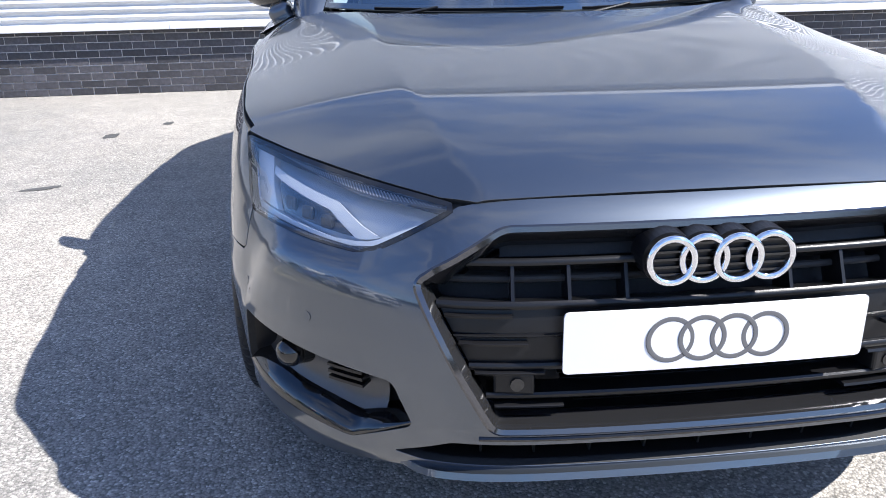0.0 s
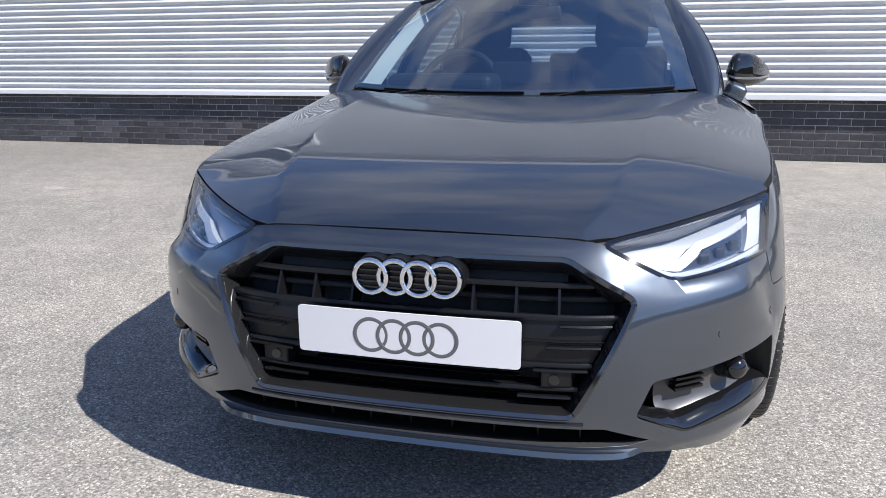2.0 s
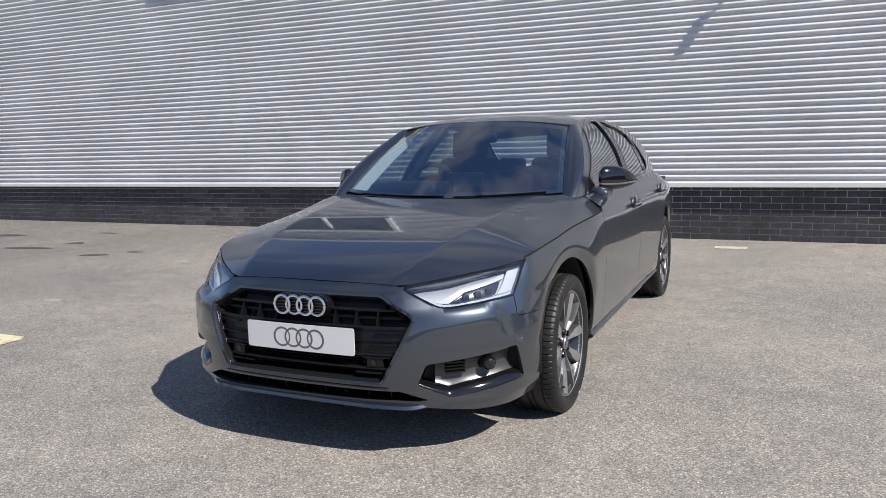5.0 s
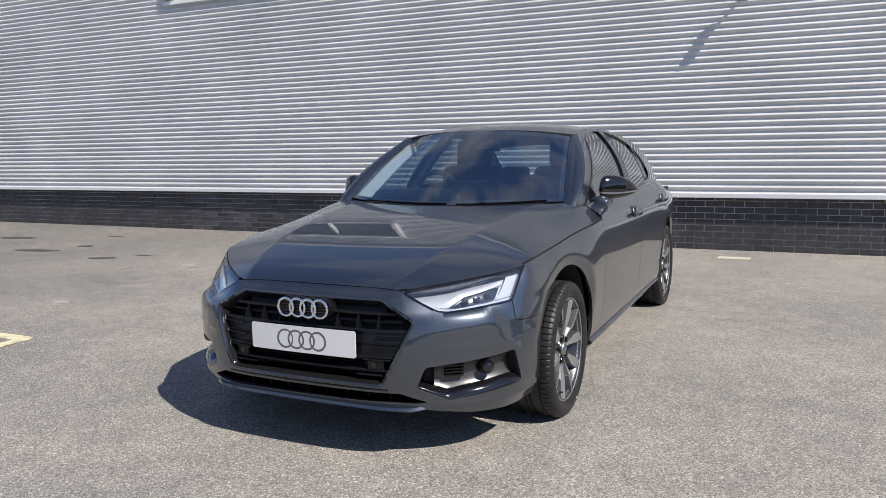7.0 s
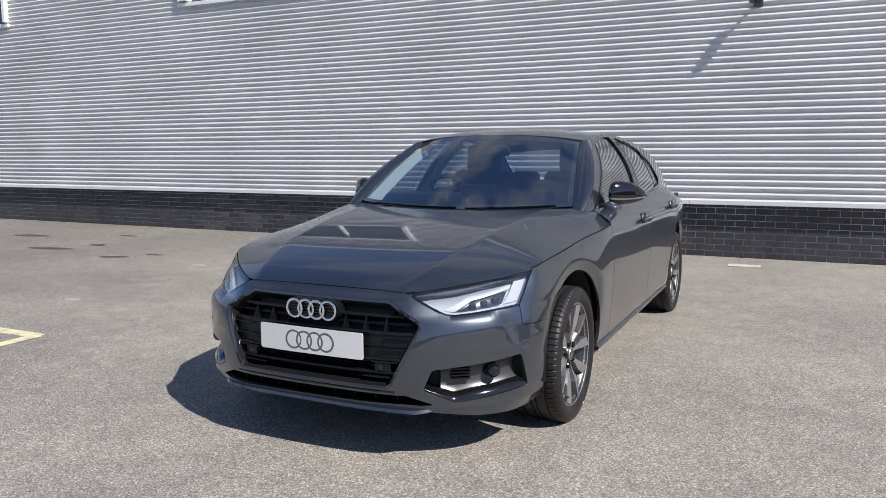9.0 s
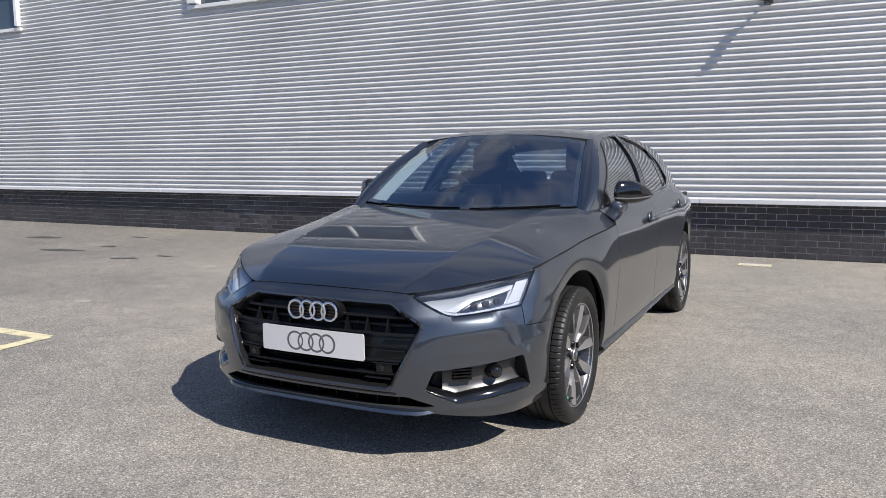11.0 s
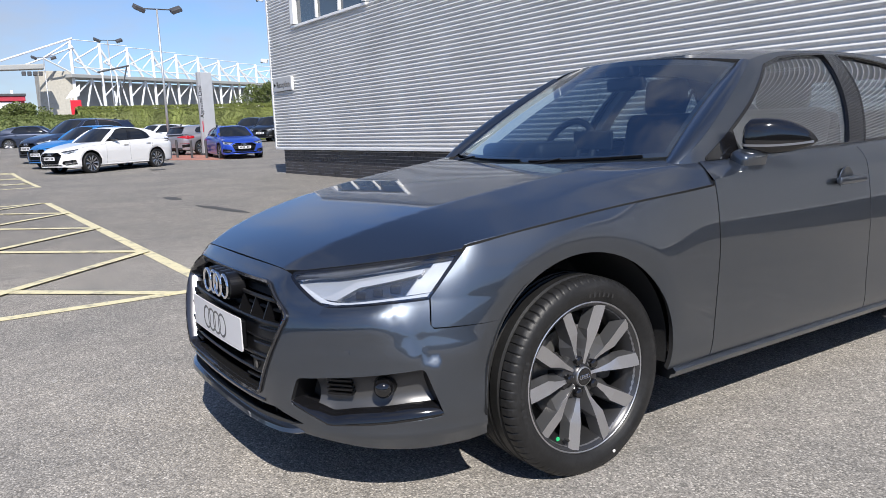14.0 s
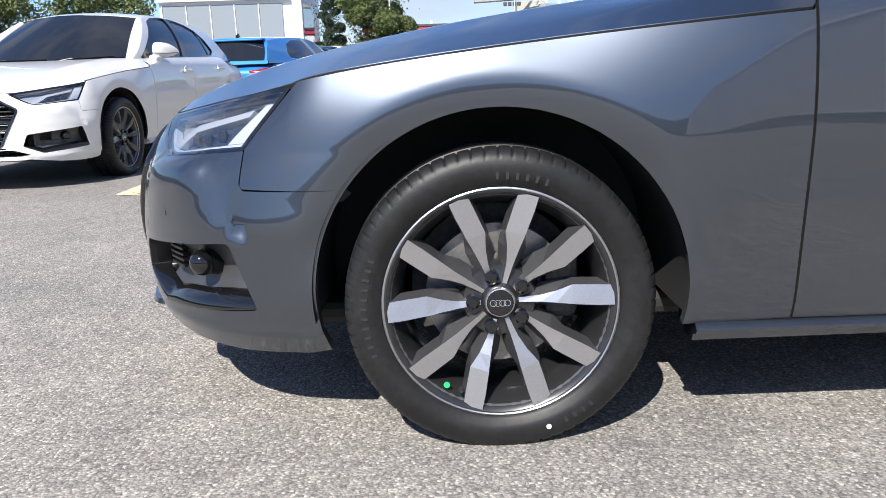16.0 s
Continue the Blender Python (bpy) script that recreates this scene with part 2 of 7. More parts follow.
def glass(name, tint, rough=0.0, base=0.075):
    """Thin clear or tinted sheet: mirror at grazing angles, see-through else."""
    m = bpy.data.materials.new(name)
    m.use_nodes = True
    nt = m.node_tree
    nt.nodes.clear()
    out, mix = nt.nodes.new("ShaderNodeOutputMaterial"), nt.nodes.new("ShaderNodeMixShader")
    tr, gl, lw = nt.nodes.new("ShaderNodeBsdfTransparent"), nt.nodes.new("ShaderNodeBsdfGlossy"), nt.nodes.new("ShaderNodeLayerWeight")
    tr.inputs["Color"].default_value = (*tint, 1)
    gl.inputs["Roughness"].default_value = rough
    lw.inputs["Blend"].default_value = 0.5
    power, scale_, add = (nt.nodes.new("ShaderNodeMath") for _ in range(3))
    power.operation, scale_.operation, add.operation = "POWER", "MULTIPLY", "ADD"
    power.inputs[1].default_value, scale_.inputs[1].default_value, add.inputs[1].default_value = 4.2, 0.95 - base, base
    nt.links.new(lw.outputs["Facing"], power.inputs[0])
    nt.links.new(power.outputs[0], scale_.inputs[0])
    nt.links.new(scale_.outputs[0], add.inputs[0])
    nt.links.new(add.outputs[0], mix.inputs["Fac"])
    nt.links.new(tr.outputs["BSDF"], mix.inputs[1])
    nt.links.new(gl.outputs["BSDF"], mix.inputs[2])
    nt.links.new(mix.outputs["Shader"], out.inputs["Surface"])
    return m


M_GLASS = glass("windscreen_glass", (0.70, 0.82, 0.90), base=0.35)
M_SIDEGLASS = glass("side_glass", (0.62, 0.70, 0.70), base=0.46)
M_LENS = glass("lamp_lens", (0.92, 0.94, 0.97), base=0.15)
M_DARKGLASS = mat("dark_window", (0.012, 0.014, 0.018), 0.03, coat=0.3)

# ---------------- building blocks ----------------
def mesh_part(name, verts, faces, material, parent=None, label="", smooth=False, loop_normals=None, materials=None, face_mats=None):
    me = bpy.data.meshes.new(name)
    me.from_pydata([tuple(map(float, v)) for v in verts], [], [tuple(int(i) for i in f) for f in faces])
    for mm in (materials or [material]):
        me.materials.append(mm)
    if face_mats is not None:
        me.polygons.foreach_set("material_index", face_mats)
    if smooth or loop_normals is not None:
        me.polygons.foreach_set("use_smooth", [True] * len(me.polygons))
    if loop_normals is not None:
        me.normals_split_custom_set([tuple(n) for n in loop_normals])
    me.update()
    ob = new(name, me)
    if parent is not None:
        ob.parent = parent
    if label:
        tagged(ob, label)
    return ob


def part(name, bm, material, parent=None, label="", smooth=False):
    me = bpy.data.meshes.new(name)
    bm.normal_update()
    bm.to_mesh(me)
    bm.free()
    me.materials.append(material)
    if smooth:
        me.polygons.foreach_set("use_smooth", [True] * len(me.polygons))
    ob = new(name, me)
    if parent is not None:
        ob.parent = parent
    if label:
        tagged(ob, label)
    return ob


def thing(name, label, category, group="", kind="", at=(0, 0, 0), turn=0.0):
    ob = new(name)
    ob.empty_display_size = 0.2
    ob.matrix_basis = pose(*at, 0, 0, turn)
    return tagged(ob, label, category, group, kind)


def box_bm(size, at=(0, 0, 0), bevel=0.0, segs=2, rot=(0, 0, 0), bm=None):
    b = bmesh.new()
    bmesh.ops.create_cube(b, size=1.0)
    bmesh.ops.scale(b, vec=size, verts=b.verts)
    if bevel:
        bmesh.ops.bevel(b, geom=b.edges[:], offset=bevel, segments=segs, profile=0.5, affect="EDGES")
    bmesh.ops.transform(b, matrix=pose(*at, *rot), verts=b.verts)
    if bm is None:
        return b
    me = bpy.data.meshes.new("t")
    b.to_mesh(me)
    b.free()
    bm.from_mesh(me)
    bpy.data.meshes.remove(me)
    return bm


def tube_bm(a, b_, r0, r1=None, n=10, bm=None):
    bm = bm or bmesh.new()
    a, b_ = Vector(a), Vector(b_)
    r1 = r0 if r1 is None else r1
    q = (b_ - a).to_track_quat("Z", "Y")
    rings = []
    for p, r in ((a, r0), (b_, r1)):
        rings.append([bm.verts.new(p + q @ Vector((r * math.cos(2 * math.pi * i / n), r * math.sin(2 * math.pi * i / n), 0))) for i in range(n)])
    for i in range(n):
        j = (i + 1) % n
        bm.faces.new((rings[0][i], rings[0][j], rings[1][j], rings[1][i]))
    bm.faces.new(rings[0][::-1])
    bm.faces.new(rings[1])
    return bm


def spline(ks, vs):
    """Natural cubic through the knots, straight beyond them."""
    ks, vs = np.asarray(ks, float), np.asarray(vs, float)
    n, h = len(ks), np.diff(ks)
    A, r = np.eye(n), np.zeros(n)
    for i in range(1, n - 1):
        A[i, i - 1:i + 2] = h[i - 1], 2 * (h[i - 1] + h[i]), h[i]
        r[i] = 6 * ((vs[i + 1] - vs[i]) / h[i] - (vs[i] - vs[i - 1]) / h[i - 1])
    M = np.linalg.solve(A, r)
    s0 = (vs[1] - vs[0]) / h[0] - h[0] * (2 * M[0] + M[1]) / 6
    s1 = (vs[-1] - vs[-2]) / h[-1] + h[-1] * (2 * M[-1] + M[-2]) / 6

    def f(x):
        x = np.asarray(x, float)
        i = np.clip(np.searchsorted(ks, x) - 1, 0, n - 2)
        a, b = ks[i + 1] - x, x - ks[i]
        hh = h[i]
        y = (M[i] * a ** 3 + M[i + 1] * b ** 3) / (6 * hh) + (vs[i] / hh - M[i] * hh / 6) * a + (vs[i + 1] / hh - M[i + 1] * hh / 6) * b
        y = np.where(x < ks[0], vs[0] + s0 * (x - ks[0]), y)
        return np.where(x > ks[-1], vs[-1] + s1 * (x - ks[-1]), y)
    return f


def smooth01(x, a, b):
    t = np.clip((np.asarray(x, float) - a) / (b - a), 0, 1)
    return t * t * t * (t * (6 * t - 15) + 10)


def inside(poly, pts):
    poly, pts = np.asarray(poly), np.asarray(pts)
    x, y = pts[:, 0], pts[:, 1]
    res = np.zeros(len(pts), bool)
    for (x0, y0), (x1, y1) in zip(poly, np.roll(poly, -1, axis=0)):
        if y0 != y1:
            res ^= ((y0 > y) != (y1 > y)) & (x < (x1 - x0) * (y - y0) / (y1 - y0) + x0)
    return res


def resample(poly, step):
    out = []
    poly = np.asarray(poly, float)
    for a, b in zip(poly, np.roll(poly, -1, axis=0)):
        n = max(1, int(math.ceil(np.linalg.norm(b - a) / step)))
        out += [a + (b - a) * k / n for k in range(n)]
    return np.array(out)


def rounded(poly, r, n=5):
    """A closed outline with its corners rounded off."""
    poly, out = np.asarray(poly, float), []
    for i, p in enumerate(poly):
        a, b = poly[i - 1], poly[(i + 1) % len(poly)]
        ra = min(r, 0.45 * np.linalg.norm(a - p))
        rb = min(r, 0.45 * np.linalg.norm(b - p))
        p0, p1 = p + (a - p) / np.linalg.norm(a - p) * ra, p + (b - p) / np.linalg.norm(b - p) * rb
        for k in range(n + 1):
            t = k / n
            out.append((1 - t) ** 2 * p0 + 2 * t * (1 - t) * p + t * t * p1)
    return np.array(out)


def normals_of(surf, uv):
    e = 2e-4
    du = surf(uv + [e, 0]) - surf(uv - [e, 0])
    dv = surf(uv + [0, e]) - surf(uv - [0, e])
    n = np.cross(du, dv)
    return n / np.maximum(np.linalg.norm(n, axis=1, keepdims=True), 1e-12)


from mathutils.geometry import delaunay_2d_cdt


def panel(name, outer, holes, surf, material, parent, step=0.03, depth=0.012, mirror=False, label="", lift=0.0, edge=None):
    """A sheet-metal panel: an outline (with holes) laid on a curved surface, with turned-in edges."""
    loops = [resample(o, edge or step * 0.7) for o in [outer, *holes]]
    for k, lp in enumerate(loops):
        area = np.sum(lp[:, 0] * np.roll(lp[:, 1], -1) - np.roll(lp[:, 0], -1) * lp[:, 1])
        if (area > 0) != (k == 0):
            loops[k] = lp[::-1].copy()
    bnd = np.vstack(loops)
    lo, hi = bnd.min(0), bnd.max(0)
    gx, gy = np.arange(lo[0] + step / 2, hi[0], step), np.arange(lo[1] + step / 2, hi[1], step)
    grid = np.array([(x + (step / 2 if j % 2 else 0), y) for j, y in enumerate(gy) for x in gx]).reshape(-1, 2)
    keep = inside(loops[0], grid)
    for h in loops[1:]:
        keep &= ~inside(h, grid)
    grid = grid[keep]
    if len(grid):
        far = np.array([np.min(np.sum((bnd - g) ** 2, axis=1)) for g in grid]) > (0.5 * step) ** 2
        grid = grid[far]
    pts = np.vstack([bnd, grid]) if len(grid) else bnd
    edges, k = [], 0
    for lp in loops:
        n = len(lp)
        edges += [(k + i, k + (i + 1) % n) for i in range(n)]
        k += n
    vs, _, fs, _, _, _ = delaunay_2d_cdt([Vector(p) for p in pts], edges, [], 0, 1e-7)
    uv = np.array([tuple(v) for v in vs])
    tris = np.array(fs)
    cen = uv[tris].mean(axis=1)
    ok = inside(loops[0], cen)
    for h in loops[1:]:
        ok &= ~inside(h, cen)
    tris = tris[ok]
    a = uv[tris]
    ccw = (a[:, 1, 0] - a[:, 0, 0]) * (a[:, 2, 1] - a[:, 0, 1]) - (a[:, 1, 1] - a[:, 0, 1]) * (a[:, 2, 0] - a[:, 0, 0])
    tris = tris[np.abs(ccw) > 1e-10]
    ccw = ccw[np.abs(ccw) > 1e-10]
    tris[ccw < 0] = tris[ccw < 0][:, ::-1]
    P, Nn = surf(uv), normals_of(surf, uv)
    P = P + Nn * lift
    verts = [tuple(p) for p in P]
    faces = [tuple(t) for t in tris]
    lnorm = [Nn[i] for t in tris for i in t]
    # turned-in edge: a painted hem, dark below it
    dark = []
    if depth:
        count = {}
        for t in tris:
            for i in range(3):
                e = (t[i], t[(i + 1) % 3])
                count[e] = count.get(e, 0) + 1
        rim = [e for e in count if (e[1], e[0]) not in count]
        low, deep = {}, {}
        hem = min(0.002, depth * 0.4)
        for e in rim:
            for i in e:
                if i not in low:
                    low[i] = len(verts)
                    verts.append(tuple(P[i] - Nn[i] * hem))
                    deep[i] = len(verts)
                    verts.append(tuple(P[i] - Nn[i] * depth))
        for i, j in rim:
            tan = P[j] - P[i]
            out = np.cross(tan, Nn[i])
            out /= max(np.linalg.norm(out), 1e-9)
            faces.append((j, i, low[i], low[j]))
            m0, m1 = Nn[i] + out, Nn[j] + out
            lnorm += [m1 / np.linalg.norm(m1), m0 / np.linalg.norm(m0), out, out]
            dark.append(len(faces))
            faces.append((low[j], low[i], deep[i], deep[j]))
            lnorm += [out] * 4
    verts, lnorm = np.array(verts), np.array(lnorm)
    if mirror:
        verts = verts * [-1, 1, 1]
        nf, nl, k = [], [], 0
        for f in faces:
            nf.append(f[::-1])
            nl += list((lnorm[k:k + len(f)] * [-1, 1, 1])[::-1])
            k += len(f)
        faces, lnorm = nf, nl
    # body panels: black on the deep edge stands in for shade in the gaps
    if dark and material is M_PAINT:
        fm = np.zeros(len(faces), int)
        fm[dark] = 1
        return mesh_part(name, verts, faces, None, parent, label, loop_normals=lnorm, materials=[material, M_MATTBLACK], face_mats=fm)
    return mesh_part(name, verts, faces, material, parent, label, loop_normals=lnorm)


def sweep(name, path, ups, section, material, parent, closed=False, label="", smooth=True, caps=True):
    """A section (side, up) drawn along a path; ups gives the outward way at each point."""
    path, ups = np.asarray(path, float), np.asarray(ups, float)
    n, m = len(path), len(section)
    verts, faces = [], []
    for i in range(n):
        a = path[i - 1] if (closed or i) else path[i]
        b = path[(i + 1) % n] if (closed or i < n - 1) else path[i]
        t = (b - a) / max(np.linalg.norm(b - a), 1e-9)
        side = np.cross(t, ups[i])
        side /= max(np.linalg.norm(side), 1e-9)
        up = np.cross(side, t)
        for s, u in section:
            verts.append(path[i] + side * s + up * u)
    for i in range(n if closed else n - 1):
        j = (i + 1) % n
        for k in range(m):
            l = (k + 1) % m
            faces.append((i * m + k, i * m + l, j * m + l, j * m + k))
    if caps and not closed:
        faces.append(tuple(range(m))[::-1])
        faces.append(tuple((n - 1) * m + k for k in range(m)))
    ob = mesh_part(name, verts, faces, material, parent, label)
    if smooth:
        me = ob.data
        me.polygons.foreach_set("use_smooth", [True] * len(me.polygons))
        me.set_sharp_from_angle(angle=radians(38))
    return ob


def lathe(name, profile, material, parent, n=48, label="", at=(0, 0, 0), smooth=True, sharp=35):
    """A profile of (x along the axle, radius) turned about the x axis."""
    verts, faces, m = [], [], len(profile)
    for i in range(n):
        a = 2 * math.pi * i / n
        for x, r in profile:
            verts.append((at[0] + x, at[1] + r * math.cos(a), at[2] + r * math.sin(a)))
    for i in range(n):
        j = (i + 1) % n
        for k in range(m - 1):
            faces.append((i * m + k, j * m + k, j * m + k + 1, i * m + k + 1))
    ob = mesh_part(name, verts, faces, material, parent, label)
    if smooth:
        ob.data.polygons.foreach_set("use_smooth", [True] * len(ob.data.polygons))
        ob.data.set_sharp_from_angle(angle=radians(sharp))
    return ob

# ---------------- ground ----------------
def gz(x, y=0.0):
    """Height of the ground: level, then rising gently towards the far car park."""
    return 0.77 * float(smooth01(-x, 17.0, 48.0)) * (1 - 0.7 * float(smooth01(y, 4.0, 9.0)) + 0.35 * float(smooth01(y, 11.0, 16.0)))


xs = [3000, 900, 300, 90, 30, 10, 0, -8, -14] + [-15 - i for i in range(27)] + [-50, -60, -90, -150, -400, -1200, -3000]
ys = [-3000, -900, -300, -90, -30, -10, 0, 4, 5, 6, 7, 8, 9, 11, 12, 13, 14, 15, 16, 30, 60, 150, 600, 3000]
gv = [(x, y, gz(x, y)) for x in xs for y in ys]
gf = [(i * len(ys) + j, i * len(ys) + j + 1, (i + 1) * len(ys) + j + 1, (i + 1) * len(ys) + j) for i in range(len(xs) - 1) for j in range(len(ys) - 1)]
tagged(mesh_part("ground", gv, gf, M_ASPHALT, smooth=True), "worn pale grey tarmac of an open car park", "ground", kind="structure")

# ---------------- painted lines ----------------
def strip(name, a, b, w, material, label, z=0.004, group="painted parking lines"):
    """A painted line lying on the ground."""
    a, b = Vector((*a, 0)), Vector((*b, 0))
    d = (b - a).normalized()
    s = Vector((-d.y, d.x, 0)) * w / 2
    n = max(1, int((b - a).length / 1.5))
    v, f = [], []
    for i in range(n + 1):
        p = a.lerp(b, i / n)
        for q in (p - s, p + s):
            v.append((q.x, q.y, gz(q.x, q.y) + z))
    for i in range(n):
        f.append((2 * i, 2 * i + 2, 2 * i + 3, 2 * i + 1))
    bm = bmesh.new()
    vv = [bm.verts.new(p) for p in v]
    for q in f:
        bm.faces.new([vv[k] for k in q])
    r = bmesh.ops.extrude_face_region(bm, geom=bm.faces[:])
    bmesh.ops.translate(bm, vec=(0, 0, -0.0035), verts=[e for e in r["geom"] if isinstance(e, bmesh.types.BMVert)])
    bmesh.ops.recalc_face_normals(bm, faces=bm.faces)
    return tagged(part(name, bm, material), label, "road marking", group, "structure")


def hatched_box(x0, x1, y0, y1, lead, pitch, w=0.1):
    """A keep-clear box: an outline and two families of crossing diagonals."""
    lab = "worn yellow painted line on tarmac"
    strip("yellow_line", (x0, y1), (x1, y1), 0.11, M_YELLOW, lab)
    strip("yellow_line", (x0, y0), (x1, y0), 0.11, M_YELLOW, lab)
    strip("yellow_line", (x0, y0), (x0, y1), 0.1, M_YELLOW, lab, 0.008)
    strip("yellow_line", (x1, y0), (x1, y1), 0.1, M_YELLOW, lab, 0.008)
    for sgn, zz in ((1, 0.012), (-1, 0.016)):
        c = lead[0] if sgn > 0 else lead[1]
        while c > x0 - 3:
            # points on the line x - sgn * y = c
            p = [(c + sgn * y, y) for y in (y0, y1)]
            q = []
            for a, b in (p, p[::-1]):
                t = 0.0
                if a[0] < x0:
                    t = (x0 - a[0]) / (b[0] - a[0])
                elif a[0] > x1:
                    t = (x1 - a[0]) / (b[0] - a[0])
                q.append((a[0] + (b[0] - a[0]) * t, a[1] + (b[1] - a[1]) * t) if 0 <= t < 0.95 else None)
            if None not in q and (Vector(q[0]) - Vector(q[1])).length > 0.6:
                strip("yellow_line", q[0], q[1], w, M_YELLOW, lab, zz)
            c -= pitch


hatched_box(-13.0, -3.0, -2.36, 0.0, (-2.68, -5.28), 2.6)
hatched_box(-26.2, -18.6, -2.36, 0.46, (-18.0, -20.4), 2.6)

M_TAR = mat("dark_tar_patch", (0.055, 0.055, 0.055), 0.8, grain=0.3, grain_scale=80, bump=0.002, bump_scale=160)
M_PALE = mat("pale_worn_spot", (0.31, 0.295, 0.275), 0.9, grain=0.3, grain_scale=80, bump=0.002, bump_scale=160)


def patch(name, x, y, rx, ry, material, label, turn=0.0):
    """A thin, uneven patch lying on the tarmac."""
    bm = bmesh.new()
    n = 28
    ring = []
    for i in range(n):
        a = 2 * math.pi * i / n
        r = 1 + 0.35 * noise.noise(Vector((math.cos(a) * 1.3 + x, math.sin(a) * 1.3 + y, 0)))
        p = Matrix.Rotation(radians(turn), 2) @ Vector((rx * r * math.cos(a), ry * r * math.sin(a)))
        ring.append(bm.verts.new((x + p.x, y + p.y, gz(x, y) + 0.003)))
    c = bm.verts.new((x, y, gz(x, y) + 0.005))
    for i in range(n):
        bm.faces.new((ring[i], ring[(i + 1) % n], c))
    return tagged(part(name, bm, material, smooth=True), label, "ground patch", kind="structure")


# ---------------- warehouse wall ----------------
WALL_Y, CLAD_Y, CLAD_Z, WALL_TOP = 6.33, 6.24, 0.69, 5.32
WEST, EAST, BRICK_WEST = -17.5, 20.0, -17.2
WAVE, AMP = 0.0762, 0.0158
wall = thing("wall_north", "warehouse wall of silver corrugated steel on dark brick", "wall", kind="structure")


def corrugated(name, x0, x1, z0, z1, y, parent):
    """Steel sheet with waves that run along x."""
    k = 8
    n = int(round((z1 - z0) / WAVE * k))
    v, f = [], []
    for i in range(n + 1):
        z = z0 + (z1 - z0) * i / n
        c = math.cos(2 * math.pi * (z - CLAD_Z) / WAVE)
        yy = y - AMP * c
        v += [(x0, yy, z), (x1, yy, z)]
    for i in range(n):
        f.append((2 * i, 2 * i + 1, 2 * i + 3, 2 * i + 2))
    return mesh_part(name, v, f, M_CLAD, parent, smooth=True)


SILL, HEAD = 3.645, 4.61
openings = [(-15.8, -11.93), (-7.62, -3.75)]
cuts = [WEST, *[x for o in openings for x in o], EAST]
corrugated("cladding_sheet", WEST, EAST, CLAD_Z, SILL, CLAD_Y, wall)
corrugated("cladding_sheet", WEST, EAST, HEAD, WALL_TOP, CLAD_Y, wall)
for x0, x1 in zip(cuts[::2], cuts[1::2]):
    corrugated("cladding_sheet", x0, x1, SILL, HEAD, CLAD_Y, wall)
# body of the wall behind the sheets, with the window openings left free
for x0, x1, z0, z1 in [(WEST + 0.06, EAST, CLAD_Z, SILL), (WEST + 0.06, EAST, HEAD, WALL_TOP)] + [(max(a, WEST + 0.06), b, SILL, HEAD) for a, b in zip(cuts[::2], cuts[1::2])]:
    part("inner_wall", box_bm((x1 - x0, 0.30, z1 - z0), ((x0 + x1) / 2, CLAD_Y + 0.17, (z0 + z1) / 2)), M_FLASH, wall)
# drip flashing along the foot of the sheets, in lengths
x = WEST
while x < EAST - 0.1:
    x1 = min(x + 3.0, EAST)
    b = box_bm((x1 - x - 0.004, 0.16, 0.055), ((x + x1) / 2, CLAD_Y + 0.055, CLAD_Z - 0.022), 0.004)
    part("flashing", b, M_FLASH, wall, "pale steel drip flashing")
    x = x1
part("coping", box_bm((EAST - WEST + 0.1, 0.5, 0.14), ((EAST + WEST) / 2, CLAD_Y + 0.16, WALL_TOP + 0.05), 0.01), M_FLASH, wall, "pale steel coping")
part("corner_flashing", box_bm((0.07, 0.12, WALL_TOP - CLAD_Z), (WEST + 0.01, CLAD_Y + 0.03, (WALL_TOP + CLAD_Z) / 2), 0.006), M_FLASH, wall, "pale steel corner strip")
# west return, east end and roof close the building
west = thing("wall_west", "plain steel-clad end wall of the warehouse", "wall", kind="structure")
part("end_wall", box_bm((0.25, 17.6, WALL_TOP - CLAD_Z), (WEST + 0.16, CLAD_Y + 0.33 + 8.8, (WALL_TOP + CLAD_Z) / 2)), M_CLAD, west)
part("end_plinth", box_bm((0.25, 17.6, CLAD_Z - 0.05), (BRICK_WEST + 0.16, CLAD_Y + 0.45 + 8.8, (CLAD_Z - 0.05) / 2)), M_BRICK, west)
tagged(part("roof", box_bm((EAST - WEST, 17.7, 0.15), ((EAST + WEST) / 2, CLAD_Y + 0.42 + 8.85, WALL_TOP - 0.12)), M_FLASH), "flat pale roof of the warehouse", "roof", kind="structure")

